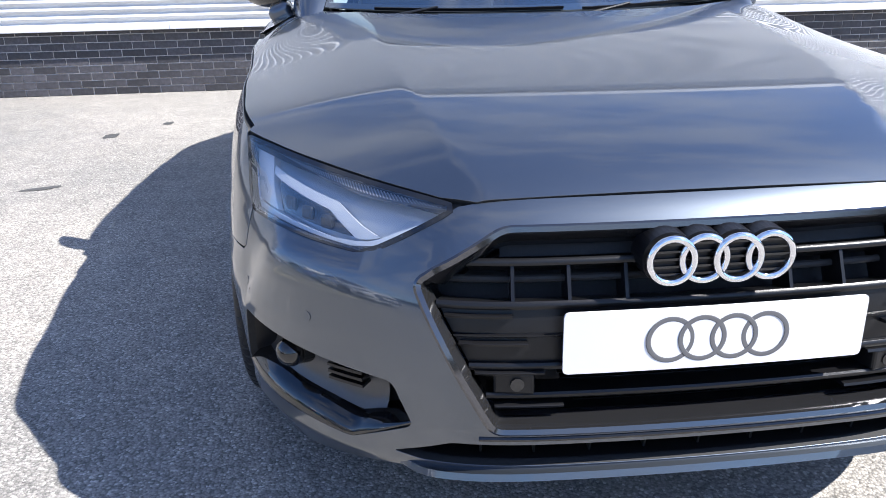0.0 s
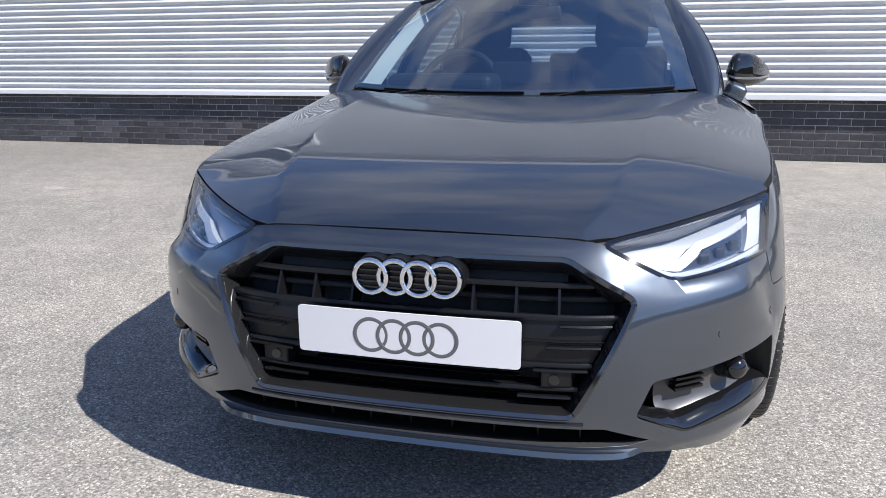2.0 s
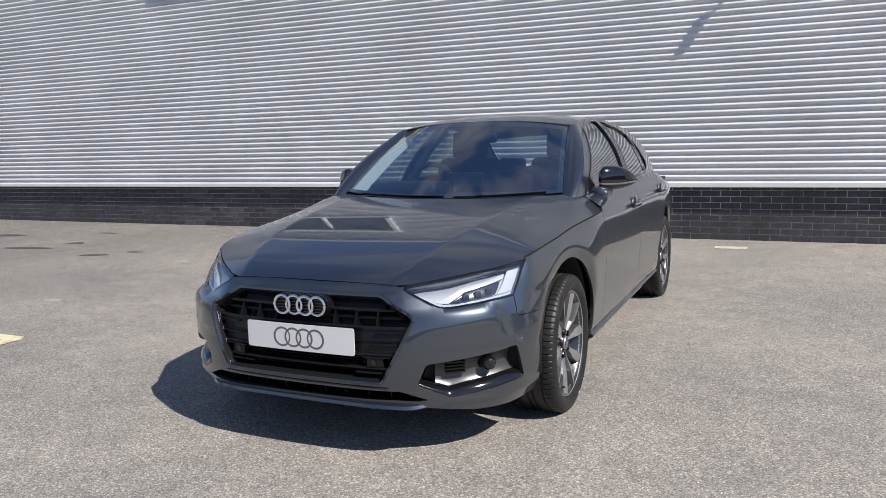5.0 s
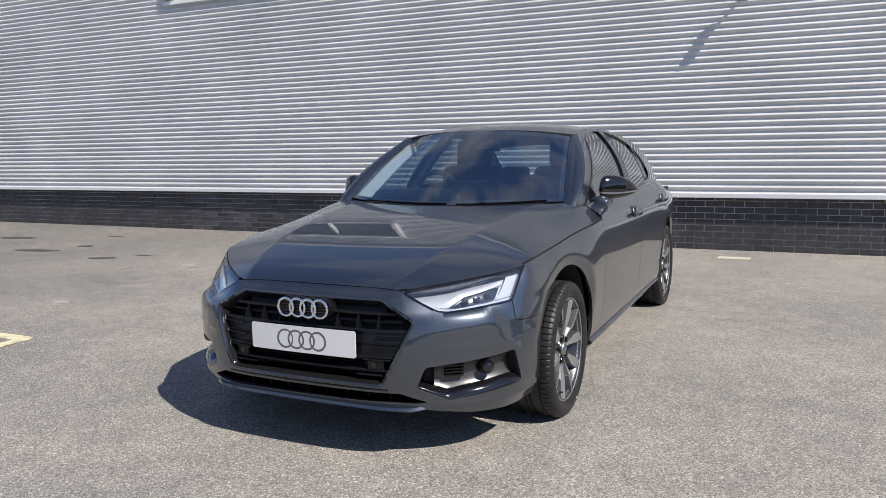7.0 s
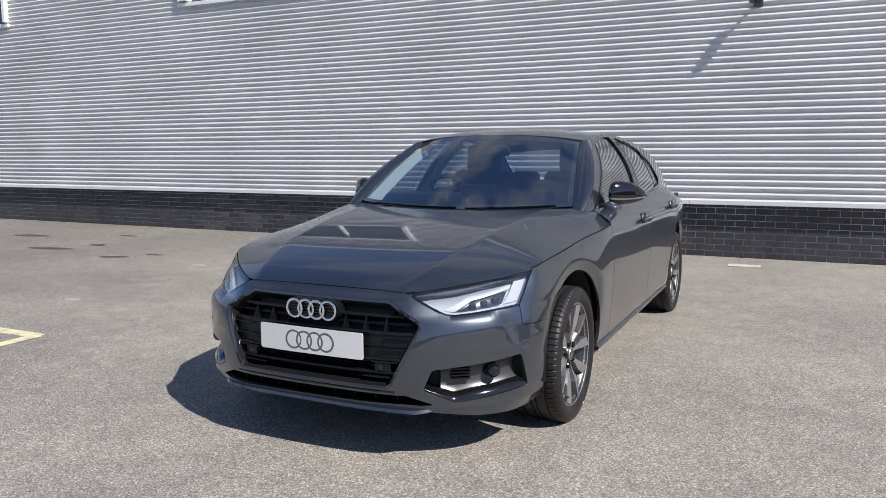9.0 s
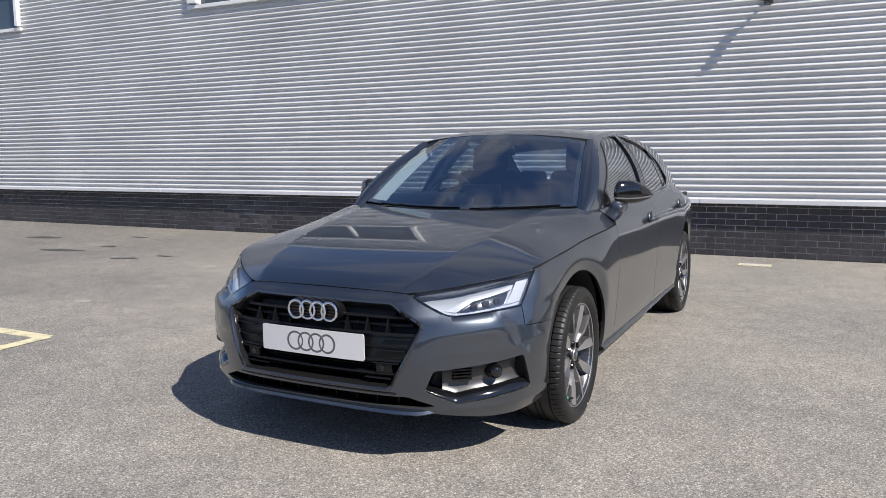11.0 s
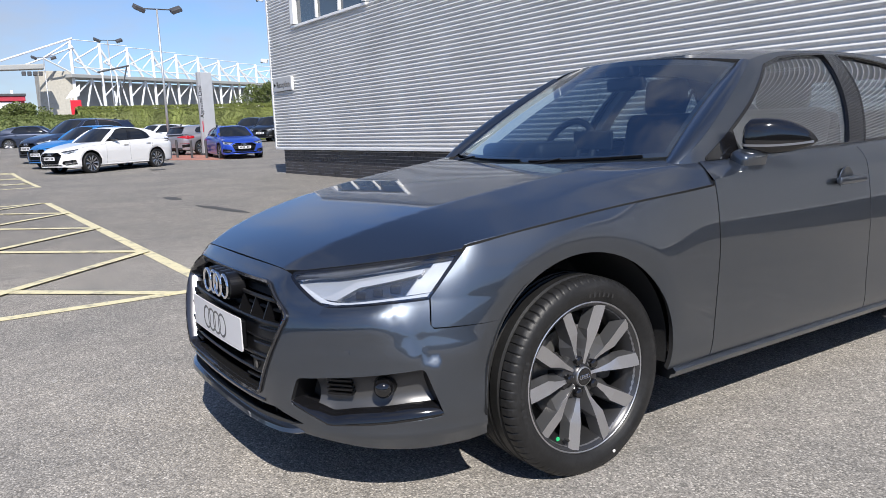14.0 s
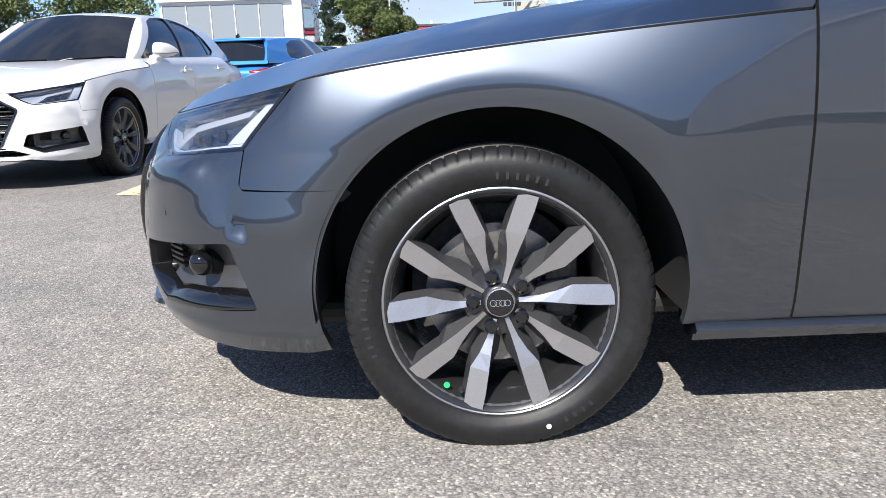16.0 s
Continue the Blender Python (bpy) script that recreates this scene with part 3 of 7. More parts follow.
M_SKYGLASS = mat("window_glass", (0.05, 0.065, 0.08), 0.03, coat=0.4)
for x0, x1 in openings:
    win = thing("window_1", "long three-pane window in a white frame set in steel cladding", "window", "warehouse windows", "structure")
    w, zc, y0 = x1 - x0, (SILL + HEAD) / 2, CLAD_Y - 0.005
    for nm, s, p in (("window_sill", (w + 0.06, 0.14, 0.06), ((x0 + x1) / 2, y0 + 0.02, SILL + 0.03)), ("window_frame", (w, 0.16, 0.07), ((x0 + x1) / 2, y0, HEAD - 0.035)),
                     ("window_frame", (0.2, 0.16, HEAD - SILL - 0.16), (x0 + 0.1, y0, zc + 0.004)), ("window_frame", (0.08, 0.16, HEAD - SILL - 0.16), (x1 - 0.04, y0, zc + 0.004))):
        part(nm, box_bm(s, p, 0.006), M_UPVC, win)
    g0, g1 = x0 + 0.2, x1 - 0.08
    for k in range(3):
        a, b = g0 + (g1 - g0) * k / 3, g0 + (g1 - g0) * (k + 1) / 3
        part("pane", box_bm((b - a - 0.03, 0.012, HEAD - SILL - 0.16), ((a + b) / 2, CLAD_Y + 0.03, zc + 0.004)), M_SKYGLASS, win)
        if k:
            part("mullion", box_bm((0.06, 0.1, HEAD - SILL - 0.16), (a, y0 + 0.02, zc + 0.004), 0.005), M_UPVC, win)


def text_part(name, body, size, m, material, parent, depth=0.003, label=""):
    cu = bpy.data.curves.new(name, "FONT")
    cu.body, cu.size, cu.extrude = body, size, depth
    cu.align_x, cu.align_y = "CENTER", "CENTER"
    tmp = new("tmp_text", cu)
    bpy.context.view_layer.update()
    me = bpy.data.meshes.new_from_object(tmp.evaluated_get(bpy.context.evaluated_depsgraph_get()))
    bpy.data.objects.remove(tmp)
    me.materials.append(material)
    me.transform(m)
    ob = new(name, me)
    ob.parent = parent
    if label:
        tagged(ob, label)
    return ob


sign = thing("reception_sign", "pale grey wall sign with an arrow and the word Reception", "sign", at=(-16.68, CLAD_Y - 0.03, 2.335))
part("sign_panel", box_bm((1.22, 0.06, 0.34), (0, 0, 0), 0.006), mat("sign_grey", (0.42, 0.43, 0.45), 0.5, wear=0.05), sign)
part("sign_edge", box_bm((0.05, 0.07, 0.345), (0.63, 0, 0), 0.004), M_UPVC, sign, "white end cap")
text_part("lettering", "Reception", 0.215, pose(0.08, -0.034, -0.01, 90, 0, 0), M_GLOSSBLACK, sign)
bm = bmesh.new()
vs = [bm.verts.new((px, -0.036, pz)) for px, pz in ((-0.56, 0), (-0.49, 0.06), (-0.49, 0.018), (-0.42, 0.018), (-0.42, -0.018), (-0.49, -0.018), (-0.49, -0.06))]
bm.faces.new(vs)
part("arrow", bm, M_GLOSSBLACK, sign)


def wall_lamp(x, z, reach):
    t = thing("wall_camera", "small dark bracket camera fixed to steel cladding", "camera", at=(x, CLAD_Y, z))
    part("bracket", tube_bm((0, -0.005, 0), (0, -reach, 0), 0.016), M_TRIMGREY, t)
    part("base_plate", box_bm((0.1, 0.02, 0.1), (0, -0.016, 0), 0.004), M_TRIMGREY, t)
    part("housing", box_bm((0.075, 0.17, 0.075), (-0.02, -reach - 0.03, -0.02), 0.012, rot=(18, 0, 30)), M_GLOSSBLACK, t)
    return t


wall_lamp(1.18, 2.98, 0.17)
for cz in (4.66, 3.05):
    cctv = thing("cctv_camera", "small white camera on a corner bracket", "camera", "corner cameras", at=(WEST - 0.02, CLAD_Y - 0.03, cz))
    part("arm", tube_bm((0.02, 0.03, 0), (-0.14, -0.05, 0), 0.018), M_UPVC, cctv)
    part("body", box_bm((0.22, 0.09, 0.09), (-0.2, -0.06, -0.03), 0.015, rot=(0, 15, 20)), M_UPVC, cctv)
    part("lens", tube_bm((-0.3, -0.095, -0.05), (-0.315, -0.1, -0.055), 0.03), M_GLOSSBLACK, cctv)

# ---------------- the grey saloon: its surfaces ----------------
# x to its left, y to its rear, z up; the front axle stands at y = 0
WHEELBASE, ARCH_Z, ARCH_R = 2.82, 0.335, 0.385
plan = [(0, -0.920), (0.25, -0.913), (0.43, -0.888), (0.56, -0.832), (0.67, -0.756), (0.765, -0.662), (0.833, -0.556), (0.876, -0.42), (0.904, -0.24),
        (0.922, 0.05), (0.924, 0.6), (0.925, 1.3), (0.925, 2.1), (0.917, 2.82), (0.875, 3.25), (0.79, 3.6), (0.62, 3.79), (0.3, 3.86), (0, 3.87)]
full = [(-x, y) for x, y in plan[:0:-1]] + plan
arc = np.concatenate([[0], np.cumsum([math.dist(a, b) for a, b in zip(full, full[1:])])])
arc -= arc[len(plan) - 1]
PX, PY = spline(arc, [p[0] for p in full]), spline(arc, [p[1] for p in full])
U_END = arc[-1]
INSET_FRONT = spline([0.15, 0.20, 0.25, 0.33, 0.45, 0.53, 0.60, 0.64, 0.68, 0.70, 0.72, 0.75, 0.80], [0.07, 0.035, 0.015, 0.003, 0.0, 0.010, 0.033, 0.055, 0.084, 0.104, 0.131, 0.185, 0.30])
INSET_SIDE = spline([0.15, 0.22, 0.29, 0.36, 0.45, 0.56, 0.66], [0.100, 0.060, 0.033, 0.023, 0.016, 0.007, 0.001])

INSET_WING = spline([0.15, 0.22, 0.29, 0.36, 0.45, 0.54, 0.60, 0.66, 0.72, 0.78, 0.84, 0.88, 0.93, 0.98], [0.095, 0.055, 0.026, 0.018, 0.012, 0.008, 0.009, 0.014, 0.025, 0.044, 0.069, 0.087, 0.110, 0.130])


def inset(u, z):
    """How far the body lies inside its plan at the height z, before the lamps are let in."""
    y, x = PY(u), PX(u)
    w = smooth01(y, -0.80, -0.34)
    ww_ = 1 - smooth01(y, -0.10, 0.62)
    # below the shoulder the doors lean in; above it they bow in gently, and roll over at the waist
    over = np.maximum(z - 0.655 - 0.03 * smooth01(y, 0.8, 2.4), 0)
    side = INSET_SIDE(np.minimum(z, 0.66)) + 0.475 * over ** 2 + 6.0 * np.maximum(z - 0.90, 0) ** 2 + 0.10 * smooth01(z, 0.82, 1.0) * smooth01(y, 2.6, 3.4)
    ins = INSET_FRONT(z) * (1 - w) + (side * (1 - ww_) + INSET_WING(z) * ww_) * w
    # rolled lips round the wheel arches, running out behind them
    for yc in (0.0, WHEELBASE):
        r = np.hypot(y - yc, z - ARCH_Z)
        t = (0.444 - r) / 0.009
        ins = ins + 0.34 * 0.009 * np.where(t > 30, t, np.log1p(np.exp(np.clip(t, -40, 30)))) * smooth01(z, 0.32, 0.5) * (1 - 0.85 * smooth01(y - yc, 0.25, 0.42)) - 0.005 * np.exp(-((r - 0.43) / 0.12) ** 2) * smooth01(z, 0.3, 0.55)
    # creases of the bumper: below the lamps, and along its lip
    corner = smooth01(np.abs(x), 0.5, 0.66) * (1 - smooth01(y, -0.45, -0.3))
    ins = ins - 0.007 * np.exp(-((z - 0.256) / 0.014) ** 2) * corner
    return ins - 0.0035 * np.exp(-((z - 0.486 - 0.03 * (np.abs(x) - 0.6)) / 0.026) ** 2) * corner


# headlight: straight upper and lower edges between four corners, slightly bowed outwards
LAMP_IN, LAMP_BOT, LAMP_OUTL, LAMP_OUTT = (np.array(p) for p in ((0.416, -0.786, 0.700), (0.573, -0.760, 0.618), (0.791, -0.527, 0.645), (0.804, -0.417, 0.767)))
BOW = np.array((0.687, -0.727, 0.0))


def bowed(a, b, h, n):
    return [a + (b - a) * t + BOW * h * 4 * t * (1 - t) for t in np.linspace(0, 1, n)]


def plan_guide(points):
    """The guide's (u, height, inset) on the plan."""
    us = np.linspace(0.2, 1.6, 5600)
    px, py = PX(us), PY(us)
    out = []
    for p in points:
        d = np.hypot(px - p[0], py - p[1])
        k = int(np.argmin(d))
        out.append((us[k], p[2], d[k]))
    return np.array(out)


G_TOP = plan_guide(bowed(LAMP_IN, LAMP_OUTT, 0.020, 9))
G_LOW = plan_guide(bowed(LAMP_BOT, LAMP_OUTL, 0.022, 5))
ZT, ZB = spline(G_TOP[:, 0], G_TOP[:, 1]), spline(G_LOW[:, 0], G_LOW[:, 1])
CT = spline(G_TOP[:, 0], G_TOP[:, 2] - inset(G_TOP[:, 0], G_TOP[:, 1]))
CB = spline(np.concatenate([[G_TOP[0, 0] - 0.08, G_TOP[0, 0]], G_LOW[:, 0]]), np.concatenate([[0, 0], G_LOW[:, 2] - inset(G_LOW[:, 0], G_LOW[:, 1])]))


def wrap(uv):
    """The body's side and ends: u runs round the plan from the nose, v is the height."""
    u, z = uv[:, 0], uv[:, 1]
    e = 1e-3
    x, y = PX(u), PY(u)
    tx, ty = PX(u + e) - PX(u - e), PY(u + e) - PY(u - e)
    l = np.hypot(tx, ty)
    nx, ny = ty / l, -tx / l
    au = np.abs(u)
    ut, ub = np.clip(au, G_TOP[0, 0], G_TOP[-1, 0]), np.clip(au, G_TOP[0, 0], G_LOW[-1, 0])
    zt, zb = ZT(ut), ZB(np.clip(au, G_LOW[0, 0], G_LOW[-1, 0]))
    q = np.clip((z - zb) / np.maximum(zt - zb, 0.03), 0, 1.4)
    u_bot, u_out = G_LOW[0, 0], G_LOW[-1, 0]
    zs = ZB(np.clip(au, u_bot, u_out)) - 0.014 - 0.17 * smooth01(au, u_out - 0.20, u_out + 0.06)
    p = np.clip((z - zs) / (zb - zs), 0, 1)
    flat = smooth01(au, u_out - 0.16, u_out)
    p = p * p * (1.6 - 0.6 * p) * (1 - flat) + p * flat
    steep = (0.016 - inset(u, zs)) * smooth01(au, G_TOP[0, 0] - 0.06, u_bot + 0.10) * (1 - smooth01(au, u_out - 0.08, u_out + 0.10))
    let_in = steep * smooth01(z, 0.46, zs) * (1 - p) + CB(ub) * p * (1 - q) + CT(ut) * q
    let_in = let_in * smooth01(au, G_TOP[0, 0] - 0.12, G_TOP[0, 0]) * (1 - smooth01(au, G_TOP[-1, 0], G_TOP[-1, 0] + 0.5))
    ins = inset(u, z) + let_in
    return np.stack([x - nx * ins, y - ny * ins, z], axis=1)


def on_wrap(x, y, z):
    """The (u, z) of the body point nearest to a place."""
    us = np.linspace(0, U_END, 6000)
    p = wrap(np.stack([us, np.full_like(us, z)], axis=1))
    return np.array((us[np.argmin((p[:, 0] - x) ** 2 + (p[:, 1] - y) ** 2)], z))


def u_at(y, z=0.6):
    us = np.linspace(0.9, U_END - 0.9, 6000)
    p = wrap(np.stack([us, np.full_like(us, z)], axis=1))
    return us[np.argmin(np.abs(p[:, 1] - y))]


# shoulder: the seam between bonnet and wing
Z_SHOULDER = spline([-0.83, -0.6, -0.424, -0.1, 0.2, 0.62], [0.672, 0.735, 0.778, 0.826, 0.856, 0.888])
ys_ = np.linspace(-0.43, 0.66, 60)
_seam = np.array([wrap(np.array([[u_at(y, float(Z_SHOULDER(y))), float(Z_SHOULDER(y))]]))[0] for y in ys_])
X_SHOULDER = spline(np.concatenate([[-0.86, -0.6], ys_[::6]]), np.concatenate([[0.66, 0.752], _seam[::6, 0]]))
Z_CENTRE = spline([-0.86, -0.80, -0.77, -0.65, -0.45, -0.15, 0.15, 0.5, 0.62, 0.74], [0.668, 0.713, 0.731, 0.781, 0.835, 0.893, 0.936, 0.972, 0.981, 0.986])
X_CREASE = spline([-0.79, -0.62, -0.43, -0.07, 0.38, 0.62], [0.370, 0.426, 0.466, 0.512, 0.556, 0.60])
X_FLANK = spline([-0.58, -0.38, -0.08, 0.2, 0.62], [0.575, 0.618, 0.672, 0.718, 0.782])


def bonnet_crown(uv):
    """A bonnet with a sharp crease on each side and a rounder fold on the flank."""
    x, y = uv[:, 0], uv[:, 1]
    ax, xe = np.abs(x), X_EDGE(y)

    def ramp(a, c, soft):
        d = (a - c) / soft
        return soft * np.where(d > 30, d, np.log1p(np.exp(np.clip(d, -40, 30))))
    w2, rear = smooth01(y, -0.62, 0.0), smooth01(y, 0.0, 0.66)

    def fall(a):
        return 0.20 * (1 - 0.8 * rear) * (a / xe) ** 2 + 4.2 * (1 - 0.75 * rear) * ramp(a, X_CREASE(y), 0.0025) + (1.0 + 5.0 * rear) * w2 * ramp(a, X_FLANK(y), 0.025)
    zc, ze = Z_CENTRE(y), Z_EDGE(y)
    z = zc - (zc - ze) * fall(ax) / fall(xe)
    return np.stack([x, y, z], axis=1)


# greenhouse
X_BELT = spline([0.45, 0.6, 0.7, 0.85, 1.1, 1.6, 2.2, 2.8, 3.35], [0.70, 0.764, 0.788, 0.804, 0.818, 0.828, 0.822, 0.785, 0.71])
X_ROOF = spline([0.6, 1.2, 1.6, 2.2, 2.8, 3.35], [0.53, 0.560, 0.572, 0.566, 0.535, 0.50])


def cabin(uv):
    """The side of the cabin: y along, z up."""
    y, z = uv[:, 0], uv[:, 1]
    t = np.clip((z - 0.95) / 0.43, -0.3, 1.3)
    b, r = X_BELT(y), X_ROOF(y)
    x = b + (r - b) * (0.42 * t + 0.25 * t * np.abs(t) + 0.33 * t ** 3)
    return np.stack([x, y, z], axis=1)


SCREEN_B, SCREEN_T = np.array((0.690, 0.612, 0.977)), np.array((0.556, 1.205, 1.345))
SCREEN_CB, SCREEN_CT = np.array((0.0, 0.405, 0.955)), np.array((0.0, 1.065, 1.392))


def windscreen_surface(uv):
    """a runs from -1 to 1 across, b up."""
    a, b = uv[:, 0:1], uv[:, 1:2]
    bow = np.sin(np.pi * b) * 0.016
    e = SCREEN_B + (SCREEN_T - SCREEN_B) * b + bow * np.array((0.0, -0.5, 0.85))
    c = SCREEN_CB + (SCREEN_CT - SCREEN_CB) * b + bow * np.array((0.0, -0.5, 0.85))
    k = 1 - a ** 2
    return np.hstack([e[:, 0:1] * a, e[:, 1:2] + (c[:, 1:2] - e[:, 1:2]) * k, e[:, 2:3] + (c[:, 2:3] - e[:, 2:3]) * k])


# roof edge: height of the cabin's upper border
Z_RAIL = spline([1.205, 1.35, 1.55, 1.9, 2.3, 2.6, 2.85], [1.345, 1.374, 1.391, 1.397, 1.375, 1.335, 1.285])


def roof_surface(uv):
    """a across from -1 to 1, y along."""
    a, y = uv[:, 0], uv[:, 1]
    z = Z_RAIL(y)
    x = cabin(np.stack([y, z], axis=1))[:, 0]
    crown = 0.040 - 0.004 * (y - 1.2)
    yy = y - 0.135 * (1 - a ** 2) * (1 - smooth01(y, 1.2, 2.0)) + 0.10 * (1 - a ** 2) * smooth01(y, 2.2, 2.9)
    return np.stack([x * a, yy, z + crown * (1 - np.abs(a) ** 2.4)], axis=1)



car = thing("saloon_car", "dark grey metallic four-door saloon parked on tarmac, wheels straight", "car")
GAP = 0.0055

# ----- outlines, from the marks of the body -----
H_IN, H_BOT, H_OUTL, H_OUTT = G_TOP[0, :2], G_LOW[0, :2], G_LOW[-1, :2], G_TOP[-1, :2]
SEAM_A = on_wrap(0.812, -0.54, 0.560)
ARCH_SEAM_Z = 0.562


def arch_points(a0, a1, yc, n=30, r=ARCH_R):
    """Points of a wheel arch from angle a0 to a1 (degrees, 0 to the rear, 90 up)."""
    return [np.array((u_at(yc + r * math.cos(radians(t)), ARCH_Z + r * math.sin(radians(t))), ARCH_Z + r * math.sin(radians(t)))) for t in np.linspace(a0, a1, n)]


def headlight_top(n=14):
    """The edge between headlight and bonnet, from the inner tip outwards, as (u, z)."""
    return [np.array((u, float(ZT(u)))) for u in np.linspace(H_IN[0], H_OUTT[0], n + 1)]


LAMP_EDGE = wrap(np.array(headlight_top()))
# the bonnet's border: along the headlight, then along the wing
_fx, _fz = np.polyfit(LAMP_EDGE[1:, 1], LAMP_EDGE[1:, 0], 2), np.polyfit(LAMP_EDGE[1:, 1], LAMP_EDGE[1:, 2], 2)
_ly, _wy = np.array((-0.86, -0.77, -0.68, -0.59, -0.50)), np.linspace(-0.38, 0.62, 8)
X_EDGE = spline(np.concatenate([_ly, _wy]), np.concatenate([np.polyval(_fx, _ly), X_SHOULDER(_wy)]))
Z_EDGE = spline(np.concatenate([_ly, _wy]), np.concatenate([np.polyval(_fz, _ly) + 0.003, Z_SHOULDER(_wy)]))
bonnet_surface = bonnet_crown


NOSE_Z = 0.709
top_nose = [np.array((u, NOSE_Z + 0.002 * (1 - (u / H_IN[0]) ** 2) - 0.008 * (u / H_IN[0]) ** 6)) for u in np.linspace(0, H_IN[0], 14)[:-1]]
lamp_low = [H_IN + (H_BOT - H_IN) * t for t in (0, 0.25, 0.5, 0.75, 0.92)] + [np.array((u, float(ZB(u)))) for u in np.linspace(H_BOT[0] + 0.015, H_OUTL[0], 10)]
arch_low = math.degrees(math.asin((0.207 - ARCH_Z) / ARCH_R))
seam_ang = 180 - math.degrees(math.asin((ARCH_SEAM_Z - ARCH_Z) / ARCH_R))
half = top_nose + lamp_low + [SEAM_A + (0, 0.012), SEAM_A + (0.012, 0)] + arch_points(seam_ang, 180 - arch_low, 0.0, 18) \
    + [on_wrap(0.835, -0.42, 0.196), on_wrap(0.79, -0.56, 0.195), on_wrap(0.70, -0.70, 0.203), on_wrap(0.60, -0.80, 0.222), on_wrap(0.50, -0.86, 0.238), on_wrap(0.25, -0.93, 0.238)]
bumper_outline = half + [p * (-1, 1) for p in half[::-1]]
GRILLE = [(0.352, 0.672), (0.510, 0.592), (0.378, 0.330)]
grille_uz = [np.array((on_wrap(x, -0.85 - 0.05 * (0.69 - z) / 0.3, z)[0], z)) for x, z in GRILLE]
grille_hole = rounded([grille_uz[0], grille_uz[1], grille_uz[2], grille_uz[2] * (-1, 1), grille_uz[1] * (-1, 1), grille_uz[0] * (-1, 1)], 0.022, 6)
slot_hole = rounded([on_wrap(0.44, -0.87, 0.304), on_wrap(0.545, -0.83, 0.266), on_wrap(0.50, -0.86, 0.256), on_wrap(0.50, -0.86, 0.256) * (-1, 1), on_wrap(0.545, -0.83, 0.266) * (-1, 1), on_wrap(0.44, -0.87, 0.304) * (-1, 1)], 0.010)
FOG = [on_wrap(0.535, -0.83, 0.412), on_wrap(0.834, -0.577, 0.450), on_wrap(0.842, -0.518, 0.302), on_wrap(0.62, -0.785, 0.272), on_wrap(0.505, -0.85, 0.328)]
fog_hole = rounded(FOG, 0.016)
panel("front_bumper", bumper_outline, [grille_hole, slot_hole, fog_hole, fog_hole * (-1, 1)], wrap, M_PAINT, car, 0.026, 0.018, label="painted bumper with open grille")

# bonnet
front = [(x, -0.797 + 0.006 * (x / 0.38) ** 2) for x in np.linspace(0, 0.385, 12)]
side_lamp = [(p[0] - 0.003, p[1] + 0.004) for p in LAMP_EDGE[1:]]
side_wing = [(float(X_SHOULDER(y)) - GAP, y) for y in np.linspace(-0.40, 0.598, 22)]
back = [(0.884, 0.606), (0.844, 0.634), (0.80, 0.659), (0.776, 0.670), (0.745, 0.690), (0.70, 0.69), (0.688, 0.622), (0.66, 0.548), (0.5, 0.43), (0.25, 0.365), (0, 0.345)]
hb = [np.array(p) for p in front + side_lamp + side_wing + back]
panel("bonnet", hb + [p * (-1, 1) for p in hb[-2:0:-1]], [], bonnet_surface, M_PAINT, car, 0.022, 0.02, label="closed painted bonnet with creases")

